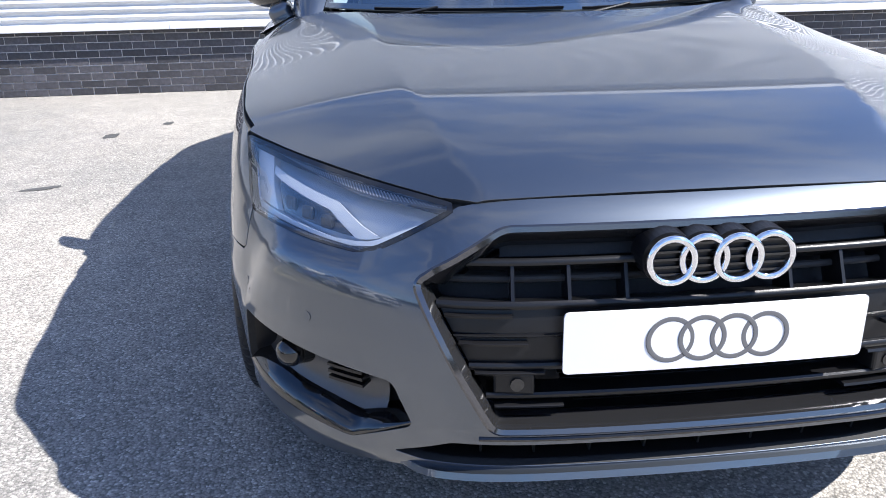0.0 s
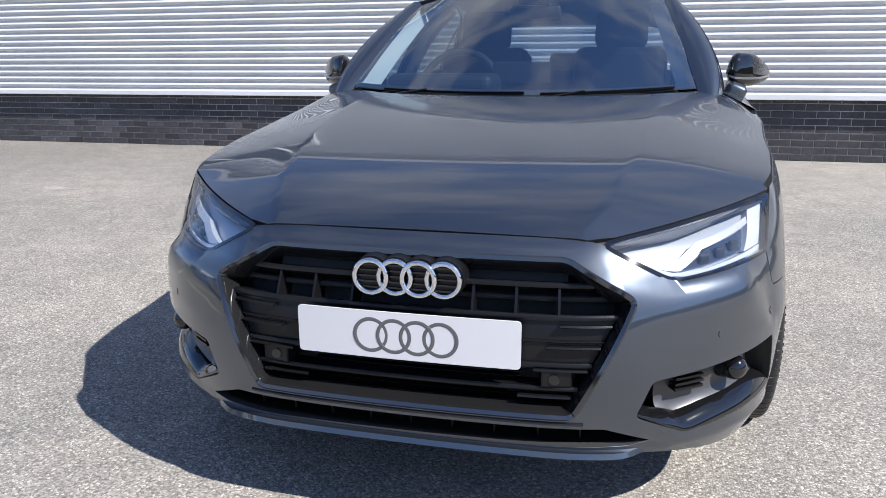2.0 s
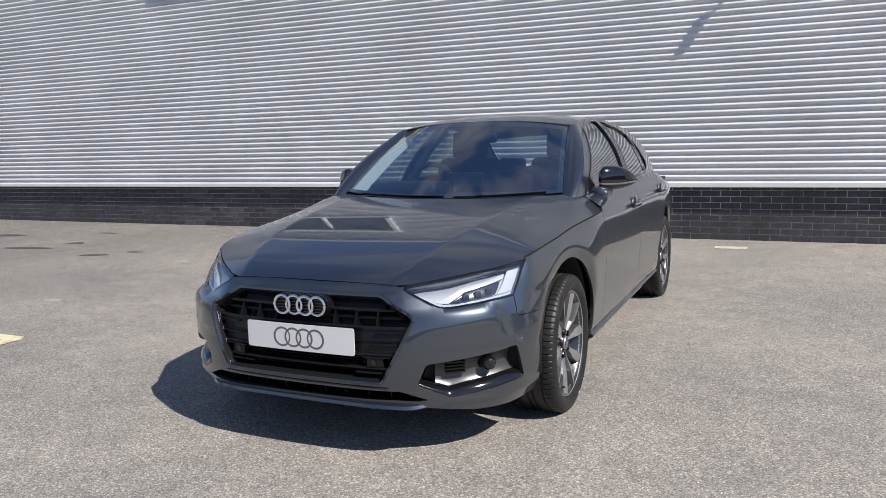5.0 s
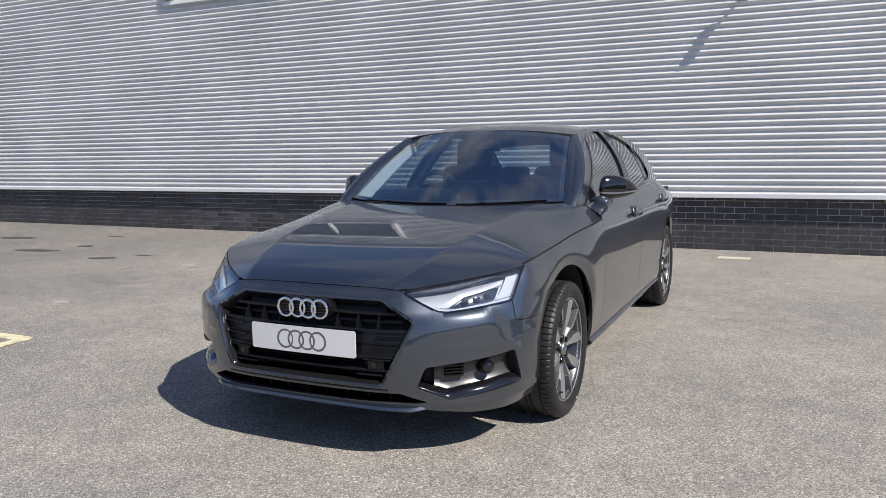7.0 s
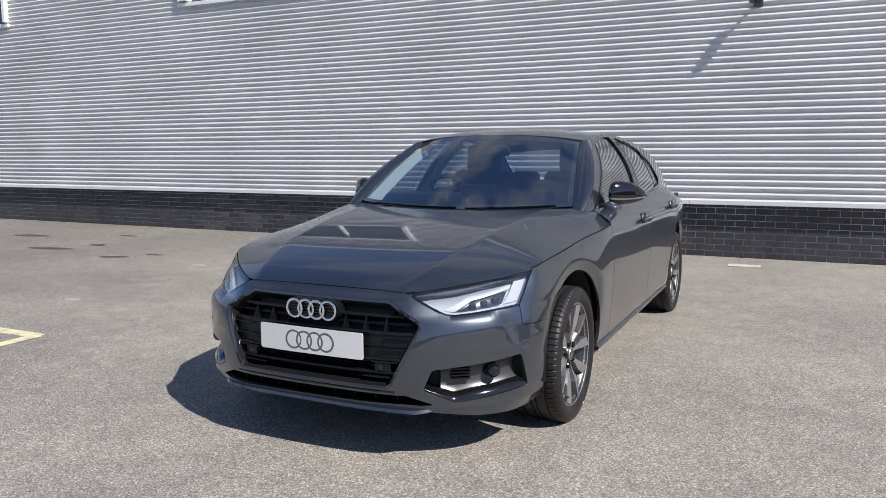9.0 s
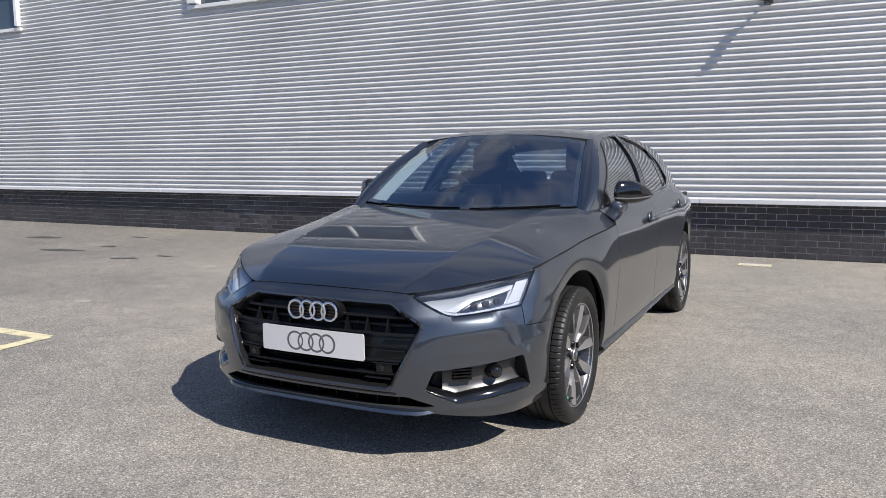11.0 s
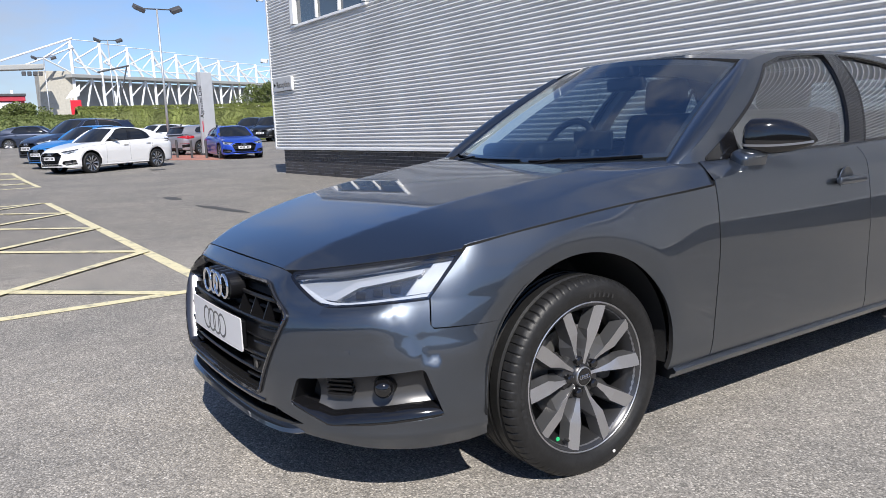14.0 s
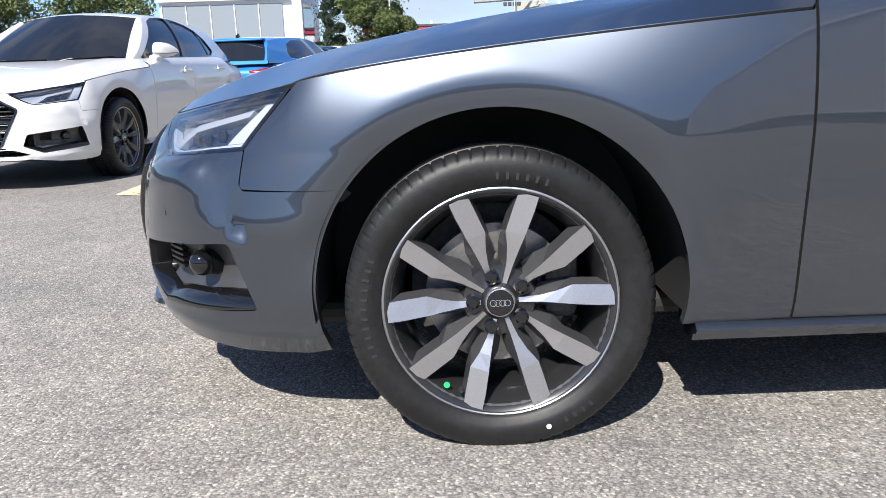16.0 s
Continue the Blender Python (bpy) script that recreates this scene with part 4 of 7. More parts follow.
for mirror in (False, True):
    # wing
    wing = [H_OUTL + (0.005, 0.002), H_OUTT + (GAP, 0)] + [np.array((u_at(y, float(Z_SHOULDER(y))), float(Z_SHOULDER(y)) - 0.004)) for y in np.linspace(-0.40, 0.596, 24)]
    wing += [np.array((u_at(0.602, z), z)) for z in (0.885, 0.7, 0.5, 0.268)]
    wing += [np.array((u_at(0.42, 0.262), 0.262))] + arch_points(-11, seam_ang, 0.0, 34)
    wing += [SEAM_A + (0.012, 0.004), SEAM_A + (0.004, 0.010)]
    panel("front_wing", wing, [], wrap, M_PAINT, car, 0.014, 0.018, mirror)
    # doors and rear quarter
    belt = lambda y: 0.955 + 0.022 * (y - 0.7) - 0.048 * smooth01(-y, -1.05, -0.58)
    d0 = [np.array((u_at(0.608, z), z)) for z in (0.268, 0.5, 0.7, 0.885, 0.904)] + [np.array((u_at(y, 0.95), float(belt(y)))) for y in np.linspace(0.625, 1.60, 16)]
    d0 += [np.array((u_at(y, z), z)) for y, z in ((1.595, 0.8), (1.60, 0.6), (1.62, 0.4), (1.64, 0.268))]
    panel("front_door", d0, [], wrap, M_PAINT, car, 0.03, 0.018, mirror)
    d1 = [np.array((u_at(y, z), z)) for y, z in ((1.646, 0.268), (1.626, 0.4), (1.606, 0.6), (1.601, 0.8))] + [np.array((u_at(y, 0.95), float(belt(y)))) for y in np.linspace(1.606, 2.62, 12)]
    d1 += [np.array((u_at(2.62, 0.85), 0.85)), np.array((u_at(2.60, 0.76), 0.76))] + arch_points(122, 176, WHEELBASE, 16, ARCH_R + 0.012) + [np.array((u_at(2.40, 0.268), 0.268))]
    panel("rear_door", d1, [], wrap, M_PAINT, car, 0.03, 0.018, mirror)
    q = [np.array((u_at(2.626, 0.95), float(belt(2.626)))), np.array((u_at(2.626, 0.85), 0.85)), np.array((u_at(2.606, 0.765), 0.765))] + arch_points(119, -14, WHEELBASE, 34)
    q += [on_wrap(0.80, 3.6, 0.25), on_wrap(0.62, 3.79, 0.26), on_wrap(0.0, 3.86, 0.26), on_wrap(0.0, 3.84, 0.99), on_wrap(0.62, 3.7, 0.99), on_wrap(0.7, 3.5, 0.99), np.array((u_at(3.3, 0.97), 0.985)), np.array((u_at(3.0, 0.97), 0.985))]
    panel("rear_quarter", q, [], wrap, M_PAINT, car, 0.035, 0.018, mirror)
    # cabin side: pillars and roof rail round the side windows
    dlo_f = rounded([(0.695, 0.968), (1.035, 1.172), (1.27, 1.322), (1.42, 1.358), (1.60, 1.374), (1.785, 1.378), (1.70, 1.2), (1.60, 0.985)], 0.012)
    dlo_r = rounded([(1.72, 0.99), (1.82, 1.2), (1.885, 1.377), (2.05, 1.368), (2.25, 1.34), (2.42, 1.29), (2.55, 1.20), (2.66, 1.065), (2.52, 1.015)], 0.012)
    rail = [(0.585, 0.925), (0.585, 0.964)] + [(0.610 + 0.595 * t, 0.979 + 0.366 * t + 0.016 * math.sin(math.pi * t)) for t in np.linspace(0.1, 1, 12)]
    rail += [(y, float(Z_RAIL(y))) for y in np.linspace(1.25, 2.85, 22)] + [(3.0, 1.22), (3.2, 1.12), (3.42, 1.02), (3.42, 0.975), (2.8, 0.965), (1.6, 0.95)]
    panel("cabin_side", rail, [dlo_f, dlo_r], cabin, M_PAINT, car, 0.03, 0.02, mirror)
    panel("side_window", dlo_f, [], cabin, M_SIDEGLASS, car, 0.05, 0, mirror, lift=-0.008)
    panel("side_window", dlo_r, [], cabin, M_SIDEGLASS, car, 0.05, 0, mirror, lift=-0.008)
    # shoulder of the doors, rolling over from their skin to the foot of the glass
    ya = np.concatenate([np.linspace(0.603, 1.0, 26), np.linspace(1.03, 3.42, 34)])
    rows = []
    for y in ya:
        lean = 0.064 * (1 - float(smooth01(np.array(y), 0.603, 1.0)))
        zb = min(float(belt(y)), float(np.interp(y, (2.6, 3.0), (1.2, 0.983)))) - 0.002
        zc = min(0.966 + 0.022 * (y - 0.7), float(np.interp(y, (2.5, 3.0), (1.2, 0.987))))
        pw = wrap(np.array([[u_at(y, zb), zb]]))[0]
        pc = cabin(np.array([[y + lean, zc]]))[0] + (-0.004, 0, 0)
        below = wrap(np.array([[u_at(y, zb - 0.02), zb - 0.02]]))[0]
        up = (pw - below) / np.linalg.norm(pw - below) * 0.42 * np.linalg.norm(pc - pw)
        near = 0.8 * float(smooth01(np.array(y), 0.607, 1.0))
        mid = ((pw + pc) / 2 + (0.006, 0, -0.002)) * (1 - near) + (pw + up) * near
        rows.append([pw * (1 - k) ** 2 + mid * 2 * k * (1 - k) + pc * k * k for k in np.linspace(0, 1, 8)])
    v = np.array(rows).reshape(-1, 3) * ((-1, 1, 1) if mirror else (1, 1, 1))
    f = [(i * 8 + k, (i + 1) * 8 + k, (i + 1) * 8 + k + 1, i * 8 + k + 1) for i in range(len(ya) - 1) for k in range(7)]
    mesh_part("waist_rail", v, f if not mirror else [q_[::-1] for q_ in f], M_PAINT, car, smooth=True)

panel("roof", [np.array((a, 1.212)) for a in np.linspace(-1, 1, 24)] + [np.array((a, 2.85)) for a in np.linspace(1, -1, 24)], [], roof_surface, M_PAINT, car, 0.08, 0.015)
panel("windscreen", [np.array((a, 0.012)) for a in np.linspace(-0.985, 0.985, 24)] + [np.array((a, 0.985)) for a in np.linspace(0.985, -0.985, 24)], [], windscreen_surface, M_GLASS, car, 0.08, 0, label="clear windscreen")


def rear_window_surface(uv):
    a, b = uv[:, 0], uv[:, 1]
    y, z = 2.86 + 0.54 * b, 1.283 - 0.25 * b
    x = cabin(np.stack([y, z], axis=1))[:, 0]
    k = 1 - a ** 2
    return np.stack([x * a, y + 0.12 * k * (1 - 0.2 * b), z + 0.04 * k], axis=1)


panel("rear_window", [np.array((a, 1.0)) for a in np.linspace(-0.98, 0.98, 16)] + [np.array((a, 0.0)) for a in np.linspace(0.98, -0.98, 16)], [], rear_window_surface, M_GLASS, car, 0.1, 0)


def boot_surface(uv):
    x, y = uv[:, 0], uv[:, 1]
    return np.stack([x, y, 1.03 - 0.05 * (y - 3.4) - 0.06 * (x / 0.75) ** 4 + 0.03 * smooth01(y, 3.6, 3.85)], axis=1)


panel("boot_lid", [(-0.70, 3.36), (0.70, 3.36), (0.68, 3.55), (0.58, 3.72), (0.3, 3.80), (-0.3, 3.80), (-0.58, 3.72), (-0.68, 3.55)], [], boot_surface, M_PAINT, car, 0.05, 0.06)

# ---------------- the grey saloon: front ----------------
def at_wrap(uv, lift=0.0):
    uv = np.atleast_2d(np.asarray(uv, float))
    return wrap(uv) + normals_of(wrap, uv) * lift


def ribbon(name, a, b, material, parent, mirror=False, label="", smooth=True, closed=False):
    """A sheet between two rows of points."""
    n = len(a)
    v = np.vstack([a, b]) * ((-1, 1, 1) if mirror else (1, 1, 1))
    f = [(i, (i + 1) % n, n + (i + 1) % n, n + i) for i in range(n if closed else n - 1)]
    if mirror:
        f = [q[::-1] for q in f]
    return mesh_part(name, v, f, material, parent, label, smooth=smooth)


def pocket(name, outline, depth, wall_mat, back_mat, parent, mirror=False, step=0.03, label="", shrink=0.0):
    """A recess behind an opening: side walls and a back that follows the body."""
    o = resample(outline, 0.02)
    c = o.mean(axis=0)
    inner = c + (o - c) * (1 - shrink)
    back = panel(name, inner, [], wrap, back_mat, parent, step, 0, mirror, label, -depth)
    ribbon("recess_wall", at_wrap(o, -0.016), at_wrap(inner, -depth), wall_mat, back, mirror, closed=True)
    return back


def u_edge(poly, z):
    """Half width, in u, of a symmetrical outline at height z."""
    p = np.asarray(poly)
    best = 0.0
    for a, b in zip(p, np.roll(p, -1, axis=0)):
        if (a[1] - z) * (b[1] - z) <= 0 and a[1] != b[1]:
            best = max(best, a[0] + (b[0] - a[0]) * (z - a[1]) / (b[1] - a[1]))
    return best


def bar(name, z, half_u, lift, thick, deep, material, parent, n=40, rise=0.0, label="", u0=None):
    """A blade that follows the body's plan at one height."""
    us = np.linspace(-half_u if u0 is None else u0, half_u, n)
    zz = z + rise * (1 - (us / half_u) ** 2)
    p = at_wrap(np.stack([us, zz], axis=1), lift)
    nn = normals_of(wrap, np.stack([us, zz], axis=1))
    t, d = thick / 2, deep
    return sweep(name, p, nn, [(-t, -d), (t, -d), (t, -0.003), (t * 0.4, 0), (-t * 0.4, 0), (-t, -0.003)], material, parent, label=label)


grille = pocket("radiator_grille", grille_hole, 0.10, M_BLACK, M_MATTBLACK, car, label="black grille with blades and thin dark chrome frame", shrink=0.03)
g3 = at_wrap(resample(grille_hole, 0.02), 0.002)
gn = normals_of(wrap, resample(grille_hole, 0.02))
sweep("grille_frame", g3, gn, [(-0.003, -0.02), (-0.003, 0.004), (0.002, 0.007), (0.010, 0.003), (0.014, -0.014), (0.013, -0.05)], M_DARKCHROME, grille, closed=True, label="dark chrome frame")
for z, th, dp, rise in ((0.628, 0.013, 0.05, 0.0), (0.555, 0.014, 0.05, 0.0), (0.443, 0.013, 0.04, 0.0), (0.386, 0.012, 0.045, 0.0)):
    bar("blade", z, u_edge(grille_hole, z) - 0.018, -0.026, th, dp, M_BLACK, grille, rise=rise)
for z in (0.500,):
    bar("blade", z, u_edge(grille_hole, z) - 0.02, -0.030, 0.006, 0.02, M_BLACK, grille)
# plain panels behind the number plate and the slanted ends of the slots
for z0, z1 in ((0.503, 0.549), (0.450, 0.497)):
    a, b = u_edge(grille_hole, z0) - 0.02, u_edge(grille_hole, z1) - 0.02
    panel("infill", [(-a, z0), (a, z0), (b, z1), (-b, z1)], [], wrap, M_BLACK, grille, 0.05, 0.01, lift=-0.036)
for z in (0.536, 0.487, 0.433, 0.368):
    e = u_edge(grille_hole, z) - 0.024
    for s in (-1, 1):
        us = np.linspace(e - 0.12, e, 8) * s
        p = at_wrap(np.stack([us, np.full(8, z)], axis=1), -0.020)
        nn = normals_of(wrap, np.stack([us, np.full(8, z)], axis=1))
        sweep("slot_end", p, nn, [(-0.0035, -0.02), (0.0035, -0.02), (0.003, -0.002), (0.0015, 0), (-0.003, -0.002)], M_BLACK, grille)
# upright fins in the two upper rows
for z0, z1 in ((0.634, 0.676), (0.562, 0.622)):
    for k in range(4):
        for s in (-1, 1):
            u = s * (0.145 + 0.098 * k)
            if abs(u) < u_edge(grille_hole, z1) - 0.03:
                p = at_wrap([(u, z0), (u, z1)], -0.032)
                nn = normals_of(wrap, np.array([(u, z0), (u, z1)]))
                sweep("fin", p, nn, [(-0.003, -0.055), (0.003, -0.055), (0.003, 0.0), (-0.003, 0.0)], M_BLACK, grille, smooth=False)
    bar("backing_slat", (z0 + z1) / 2 + 0.012, u_edge(grille_hole, (z0 + z1) / 2) - 0.03, -0.055, 0.05 if z0 > 0.6 else 0.012, 0.02, M_MATTBLACK, grille)
# fine slats of the radiator behind the lower openings
for z in np.linspace(0.346, 0.43, 8):
    if abs(z - 0.378) > 0.012:
        bar("radiator_slat", float(z), u_edge(grille_hole, float(z)) - 0.16, -0.07, 0.004, 0.02, M_BLACK, grille, n=16)
for s in (-1, 1):
    p = at_wrap([(s * 0.335, 0.412)], -0.03)[0]
    part("sensor_box", box_bm((0.07, 0.05, 0.042), (p[0], p[1] + 0.02, p[2]), 0.005, rot=(0, 0, s * 12)), M_BLACK, grille)
    part("sensor", tube_bm((p[0], p[1] - 0.002, p[2]), (p[0], p[1] - 0.010, p[2]), 0.012, n=16), M_GLOSSBLACK, grille)
    for z in (0.395,):
        q = at_wrap([(s * 0.435, z)], -0.04)[0]
        part("bracket", box_bm((0.018, 0.05, 0.045), (q[0], q[1] + 0.01, q[2]), 0.004), M_BLACK, grille)

# four rings
def ring(name, c, r, tube, material, parent, flat=1.0, n=40, m=10, label=""):
    v, f = [], []
    for i in range(n):
        a = 2 * math.pi * i / n
        for j in range(m):
            b = 2 * math.pi * j / m
            rr = r + tube * math.cos(b)
            v.append((c[0] + rr * math.cos(a), c[1] + tube * flat * math.sin(b), c[2] + rr * math.sin(a)))
    for i in range(n):
        for j in range(m):
            f.append((i * m + j, ((i + 1) % n) * m + j, ((i + 1) % n) * m + (j + 1) % m, i * m + (j + 1) % m))
    return mesh_part(name, v, f, material, parent, label, smooth=True)


for k in range(4):
    x = -0.0835 + 0.0557 * k
    ring("badge_ring", (x, -0.897 + 0.004 * (k % 2), 0.624), 0.0375, 0.0062, M_CHROME, grille, 0.9, label="chrome ring")
    lathe_v = tube_bm((x, -0.835, 0.624), (x, -0.884, 0.624), 0.047, 0.045, 32)
    part("badge_back", lathe_v, M_BLACK, grille)
    for j in range(5):
        zz = 0.598 + 0.013 * j
        hw = math.sqrt(max(0.0, 0.033 ** 2 - (zz - 0.624) ** 2))
        part("badge_rib", box_bm((2 * hw, 0.006, 0.004), (x, -0.887, zz)), M_GLOSSBLACK, grille)

plate = thing("number_plate", "white show plate printed with four grey rings, on the grille", "number plate", at=(0, -0.912, 0.4925))
pb = bmesh.new()
po = rounded([(-0.26, -0.0555), (0.26, -0.0555), (0.26, 0.0555), (-0.26, 0.0555)], 0.010, 4)


def plate_y(x):
    return 0.006 * (x / 0.26) ** 2


pv = [pb.verts.new((p[0], plate_y(p[0]), p[1])) for p in resample(po, 0.02)]
pface = pb.faces.new(pv)
bmesh.ops.triangulate(pb, faces=[pface])
ext = bmesh.ops.extrude_face_region(pb, geom=pb.faces[:])
bmesh.ops.translate(pb, vec=(0, 0.004, 0), verts=[e for e in ext["geom"] if isinstance(e, bmesh.types.BMVert)])
bmesh.ops.recalc_face_normals(pb, faces=pb.faces)
part("plate_sheet", pb, M_PLATE, plate)
for k in range(4):
    x = -0.0815 + 0.0543 * k
    ring("printed_ring", (x, plate_y(x) - 0.0003 - 0.00005 * k, -0.001), 0.0375, 0.0042, M_PLATEINK, plate, 0.05)
part("plate_holder", box_bm((0.50, 0.02, 0.09), (0, 0.018, 0), 0.004), M_BLACK, plate)

# lower slot, lip
slot = pocket("lower_intake", slot_hole, 0.08, M_BLACK, M_MATTBLACK, car, label="narrow black air slot above the lip")
for k in range(9):
    u = -0.40 + 0.1 * k
    p = at_wrap([(u, 0.258), (u, 0.302)], -0.03)
    sweep("fin", p, normals_of(wrap, np.array([(u, 0.258), (u, 0.302)])), [(-0.002, -0.04), (0.002, -0.04), (0.002, 0), (-0.002, 0)], M_BLACK, slot, smooth=False)
us = np.linspace(-0.66, 0.66, 80)
zz = 0.243 - 0.010 * np.minimum(np.abs(us) / 0.66, 1.55) ** 2
lp = wrap(np.stack([us, zz], axis=1)) + normals_of(wrap, np.stack([us, zz], axis=1)) * (0.004 - 0.050 * smooth01(np.abs(us), 0.46, 0.66))[:, None]
sweep("lip_spoiler", lp, normals_of(wrap, np.stack([us, zz], axis=1)), [(-0.012, -0.10), (0.004, -0.10), (0.010, -0.012), (0.008, 0.010), (0.0, 0.016), (-0.010, 0.008)], M_PAINT, car, label="painted lip along the bumper's foot")
bar("lower_trim", 0.316, 0.40, 0.004, 0.009, 0.012, M_GLOSSBLACK, car, label="gloss black strip under the grille")

# headlights
lamp_top = headlight_top()
lamp_low_curve = lamp_low


def along(points, t):
    p = np.asarray(points)
    d = np.concatenate([[0], np.cumsum(np.linalg.norm(np.diff(p, axis=0), axis=1))])
    d /= d[-1]
    return np.array((np.interp(t, d, p[:, 0]), np.interp(t, d, p[:, 1])))


def lamp(s, t):
    """Place in the lamp: s outwards, t upwards, both 0 to 1."""
    a, b = along(lamp_low_curve, s), along(lamp_top, s)
    return a + (b - a) * t


def lamp_patch(corners, n=6):
    out = []
    for (s0, t0), (s1, t1) in zip(corners, corners[1:] + corners[:1]):
        out += [lamp(s0 + (s1 - s0) * k / n, t0 + (t1 - t0) * k / n) for k in range(n)]
    return np.array(out)


lamp_outline = np.array([lamp(s, 0.0) for s in np.linspace(0.03, 0.995, 26)] + [lamp(s, 0.985) for s in np.linspace(0.995, 0.03, 26)])
for mirror in (False, True):
    hl = pocket("headlight", lamp_outline, 0.036, M_REFLECTOR, M_LAMPDARK, car, mirror, 0.03, "clear headlight with pale light strips and grey ribbed top", 0.06)
    sg = -1 if mirror else 1
    panel("lens", lamp_outline, [], wrap, M_LENS, hl, 0.03, 0, mirror, "clear lens", 0.001)
    lo3 = at_wrap(resample(lamp_outline, 0.02), -0.001) * (sg, 1, 1)
    ln3 = normals_of(wrap, resample(lamp_outline, 0.02)) * (sg, 1, 1)
    sweep("gasket", lo3, ln3, [(-0.005, -0.012), (0.005, -0.012), (0.005, 0.002), (-0.005, 0.002)], M_GLOSSBLACK, hl, closed=True)
    panel("light_strip", lamp_patch([(0.09, 0.06), (0.985, 0.03), (0.985, 0.13), (0.5, 0.105), (0.12, 0.23)], 8), [], wrap, M_DRL, hl, 0.03, 0.02, mirror, "milky daytime light strip", -0.014)
    panel("outer_strip", lamp_patch([(0.83, 0.15), (0.985, 0.15), (0.985, 0.94), (0.88, 0.92)], 6), [], wrap, M_DRL, hl, 0.03, 0.02, mirror, "milky outer light strip", -0.018)
    panel("strut", lamp_patch([(0.30, 0.18), (0.40, 0.18), (0.50, 0.50), (0.84, 0.66), (0.84, 0.78), (0.46, 0.66)], 6), [], wrap, M_STRUT, hl, 0.03, 0.02, mirror, "silver bracket", -0.013)
    panel("ribbed_top", lamp_patch([(0.04, 0.72), (0.20, 0.80), (0.46, 0.88), (0.72, 0.94), (0.82, 0.97), (0.04, 0.98)], 8), [], wrap, M_RIBTOP, hl, 0.03, 0.01, mirror, "dark grey ribbed panel", -0.010)
    rv, rf = [], []
    for k in range(58):
        s = 0.06 + 0.75 * k / 57
        t0 = np.interp(s, (0.05, 0.16, 0.46, 0.72, 0.83), (0.75, 0.80, 0.885, 0.935, 0.955))
        q = at_wrap([lamp(s - 0.008, t0), lamp(s + 0.012, 0.955)], -0.007) * (sg, 1, 1)
        w_ = np.array((0.0011 * sg, 0.0003, 0))
        k0 = len(rv)
        rv += [q[0] - w_, q[0] + w_, q[1] + w_, q[1] - w_]
        rf.append((k0, k0 + 1, k0 + 2, k0 + 3))
    tagged(mesh_part("ribs", rv, rf, M_RIB, hl), kind="stuff")
    well = panel("lamp_well", lamp_patch([(0.42, 0.20), (0.82, 0.18), (0.82, 0.62), (0.54, 0.50)], 6), [], wrap, M_PROJECTOR, hl, 0.03, 0.01, mirror, "dark well with three small light modules", -0.026)
    for s, t in ((0.53, 0.31), (0.63, 0.34), (0.73, 0.37)):
        uvp = np.array([lamp(s, t)])
        p, nn = at_wrap(uvp, -0.022)[0] * (sg, 1, 1), normals_of(wrap, uvp)[0] * (sg, 1, 1)
        yaw = math.degrees(math.atan2(nn[0], -nn[1]))
        part("projector", box_bm((0.030, 0.012, 0.026), tuple(p), 0.006, 3, rot=(0, 0, yaw)), M_LAMPBLACK, well, "small light module")

    # fog lamp recess
    fg = pocket("side_intake", fog_hole, 0.085, M_BLACK, M_MATTBLACK, car, mirror, 0.03, "recess in the bumper with round sensor and blade", 0.10)
    bl = [FOG[4] + (0.004, 0.004), FOG[3] * 0.97 + FOG[4] * 0.03, FOG[3], FOG[3] * 0.5 + FOG[2] * 0.5, FOG[2] + (-0.004, 0.004)]
    tt = np.linspace(0.0, 1.0, 26)
    bl = np.array([along(bl, t) for t in tt])
    # gloss black blade: a rounded front edge and a broad top that rises inwards
    hgt = np.interp(tt, (0, 0.2, 0.45, 0.8, 1), (0.006, 0.026, 0.038, 0.038, 0.030))

    def foot(share, extra=0.0):
        return bl + np.stack([0 * tt, hgt * share + extra], axis=1)
    rows = [at_wrap(foot(0, -0.004), -0.012), at_wrap(foot(0), 0.000), at_wrap(foot(0, 0.005), 0.000), at_wrap(foot(0.5), -0.010), at_wrap(foot(0.85), -0.022), at_wrap(foot(1.0), -0.044)]
    vv = np.vstack(rows) * (sg, 1, 1)
    ff = [(r * 26 + i, r * 26 + i + 1, (r + 1) * 26 + i + 1, (r + 1) * 26 + i) for r in range(5) for i in range(25)]
    mesh_part("blade", vv, [f_[::-1] for f_ in ff] if mirror else ff, M_GLOSSBLACK, fg, "gloss black blade along the recess's foot", smooth=True)
    # satin shell behind the blade: one hollow that sweeps up to the brow
    brow = np.interp(bl[:, 0], (FOG[0][0], FOG[1][0]), (FOG[0][1], FOG[1][1])) + 0.002
    low = foot(1.0)[:, 1]
    vv, ff = [], []
    for k, dp in ((0.0, -0.044), (0.10, -0.054), (0.28, -0.060), (0.52, -0.060), (0.78, -0.048), (1.0, -0.028)):
        vv.append(at_wrap(np.stack([bl[:, 0], low + (brow - low) * k], axis=1)[4:], dp))
    nc = len(vv[0])
    ff = [(r * nc + i, r * nc + i + 1, (r + 1) * nc + i + 1, (r + 1) * nc + i) for r in range(5) for i in range(nc - 1)]
    mesh_part("shell", np.vstack(vv) * (sg, 1, 1), [f_[::-1] for f_ in ff] if mirror else ff, M_SHELL, fg, "satin grey shell of the recess", smooth=True)
    p = at_wrap([on_wrap(0.735, -0.66, 0.388)], -0.030)[0] * (sg, 1, 1)
    sp = bmesh.new()
    bmesh.ops.create_uvsphere(sp, u_segments=24, v_segments=12, radius=0.030)
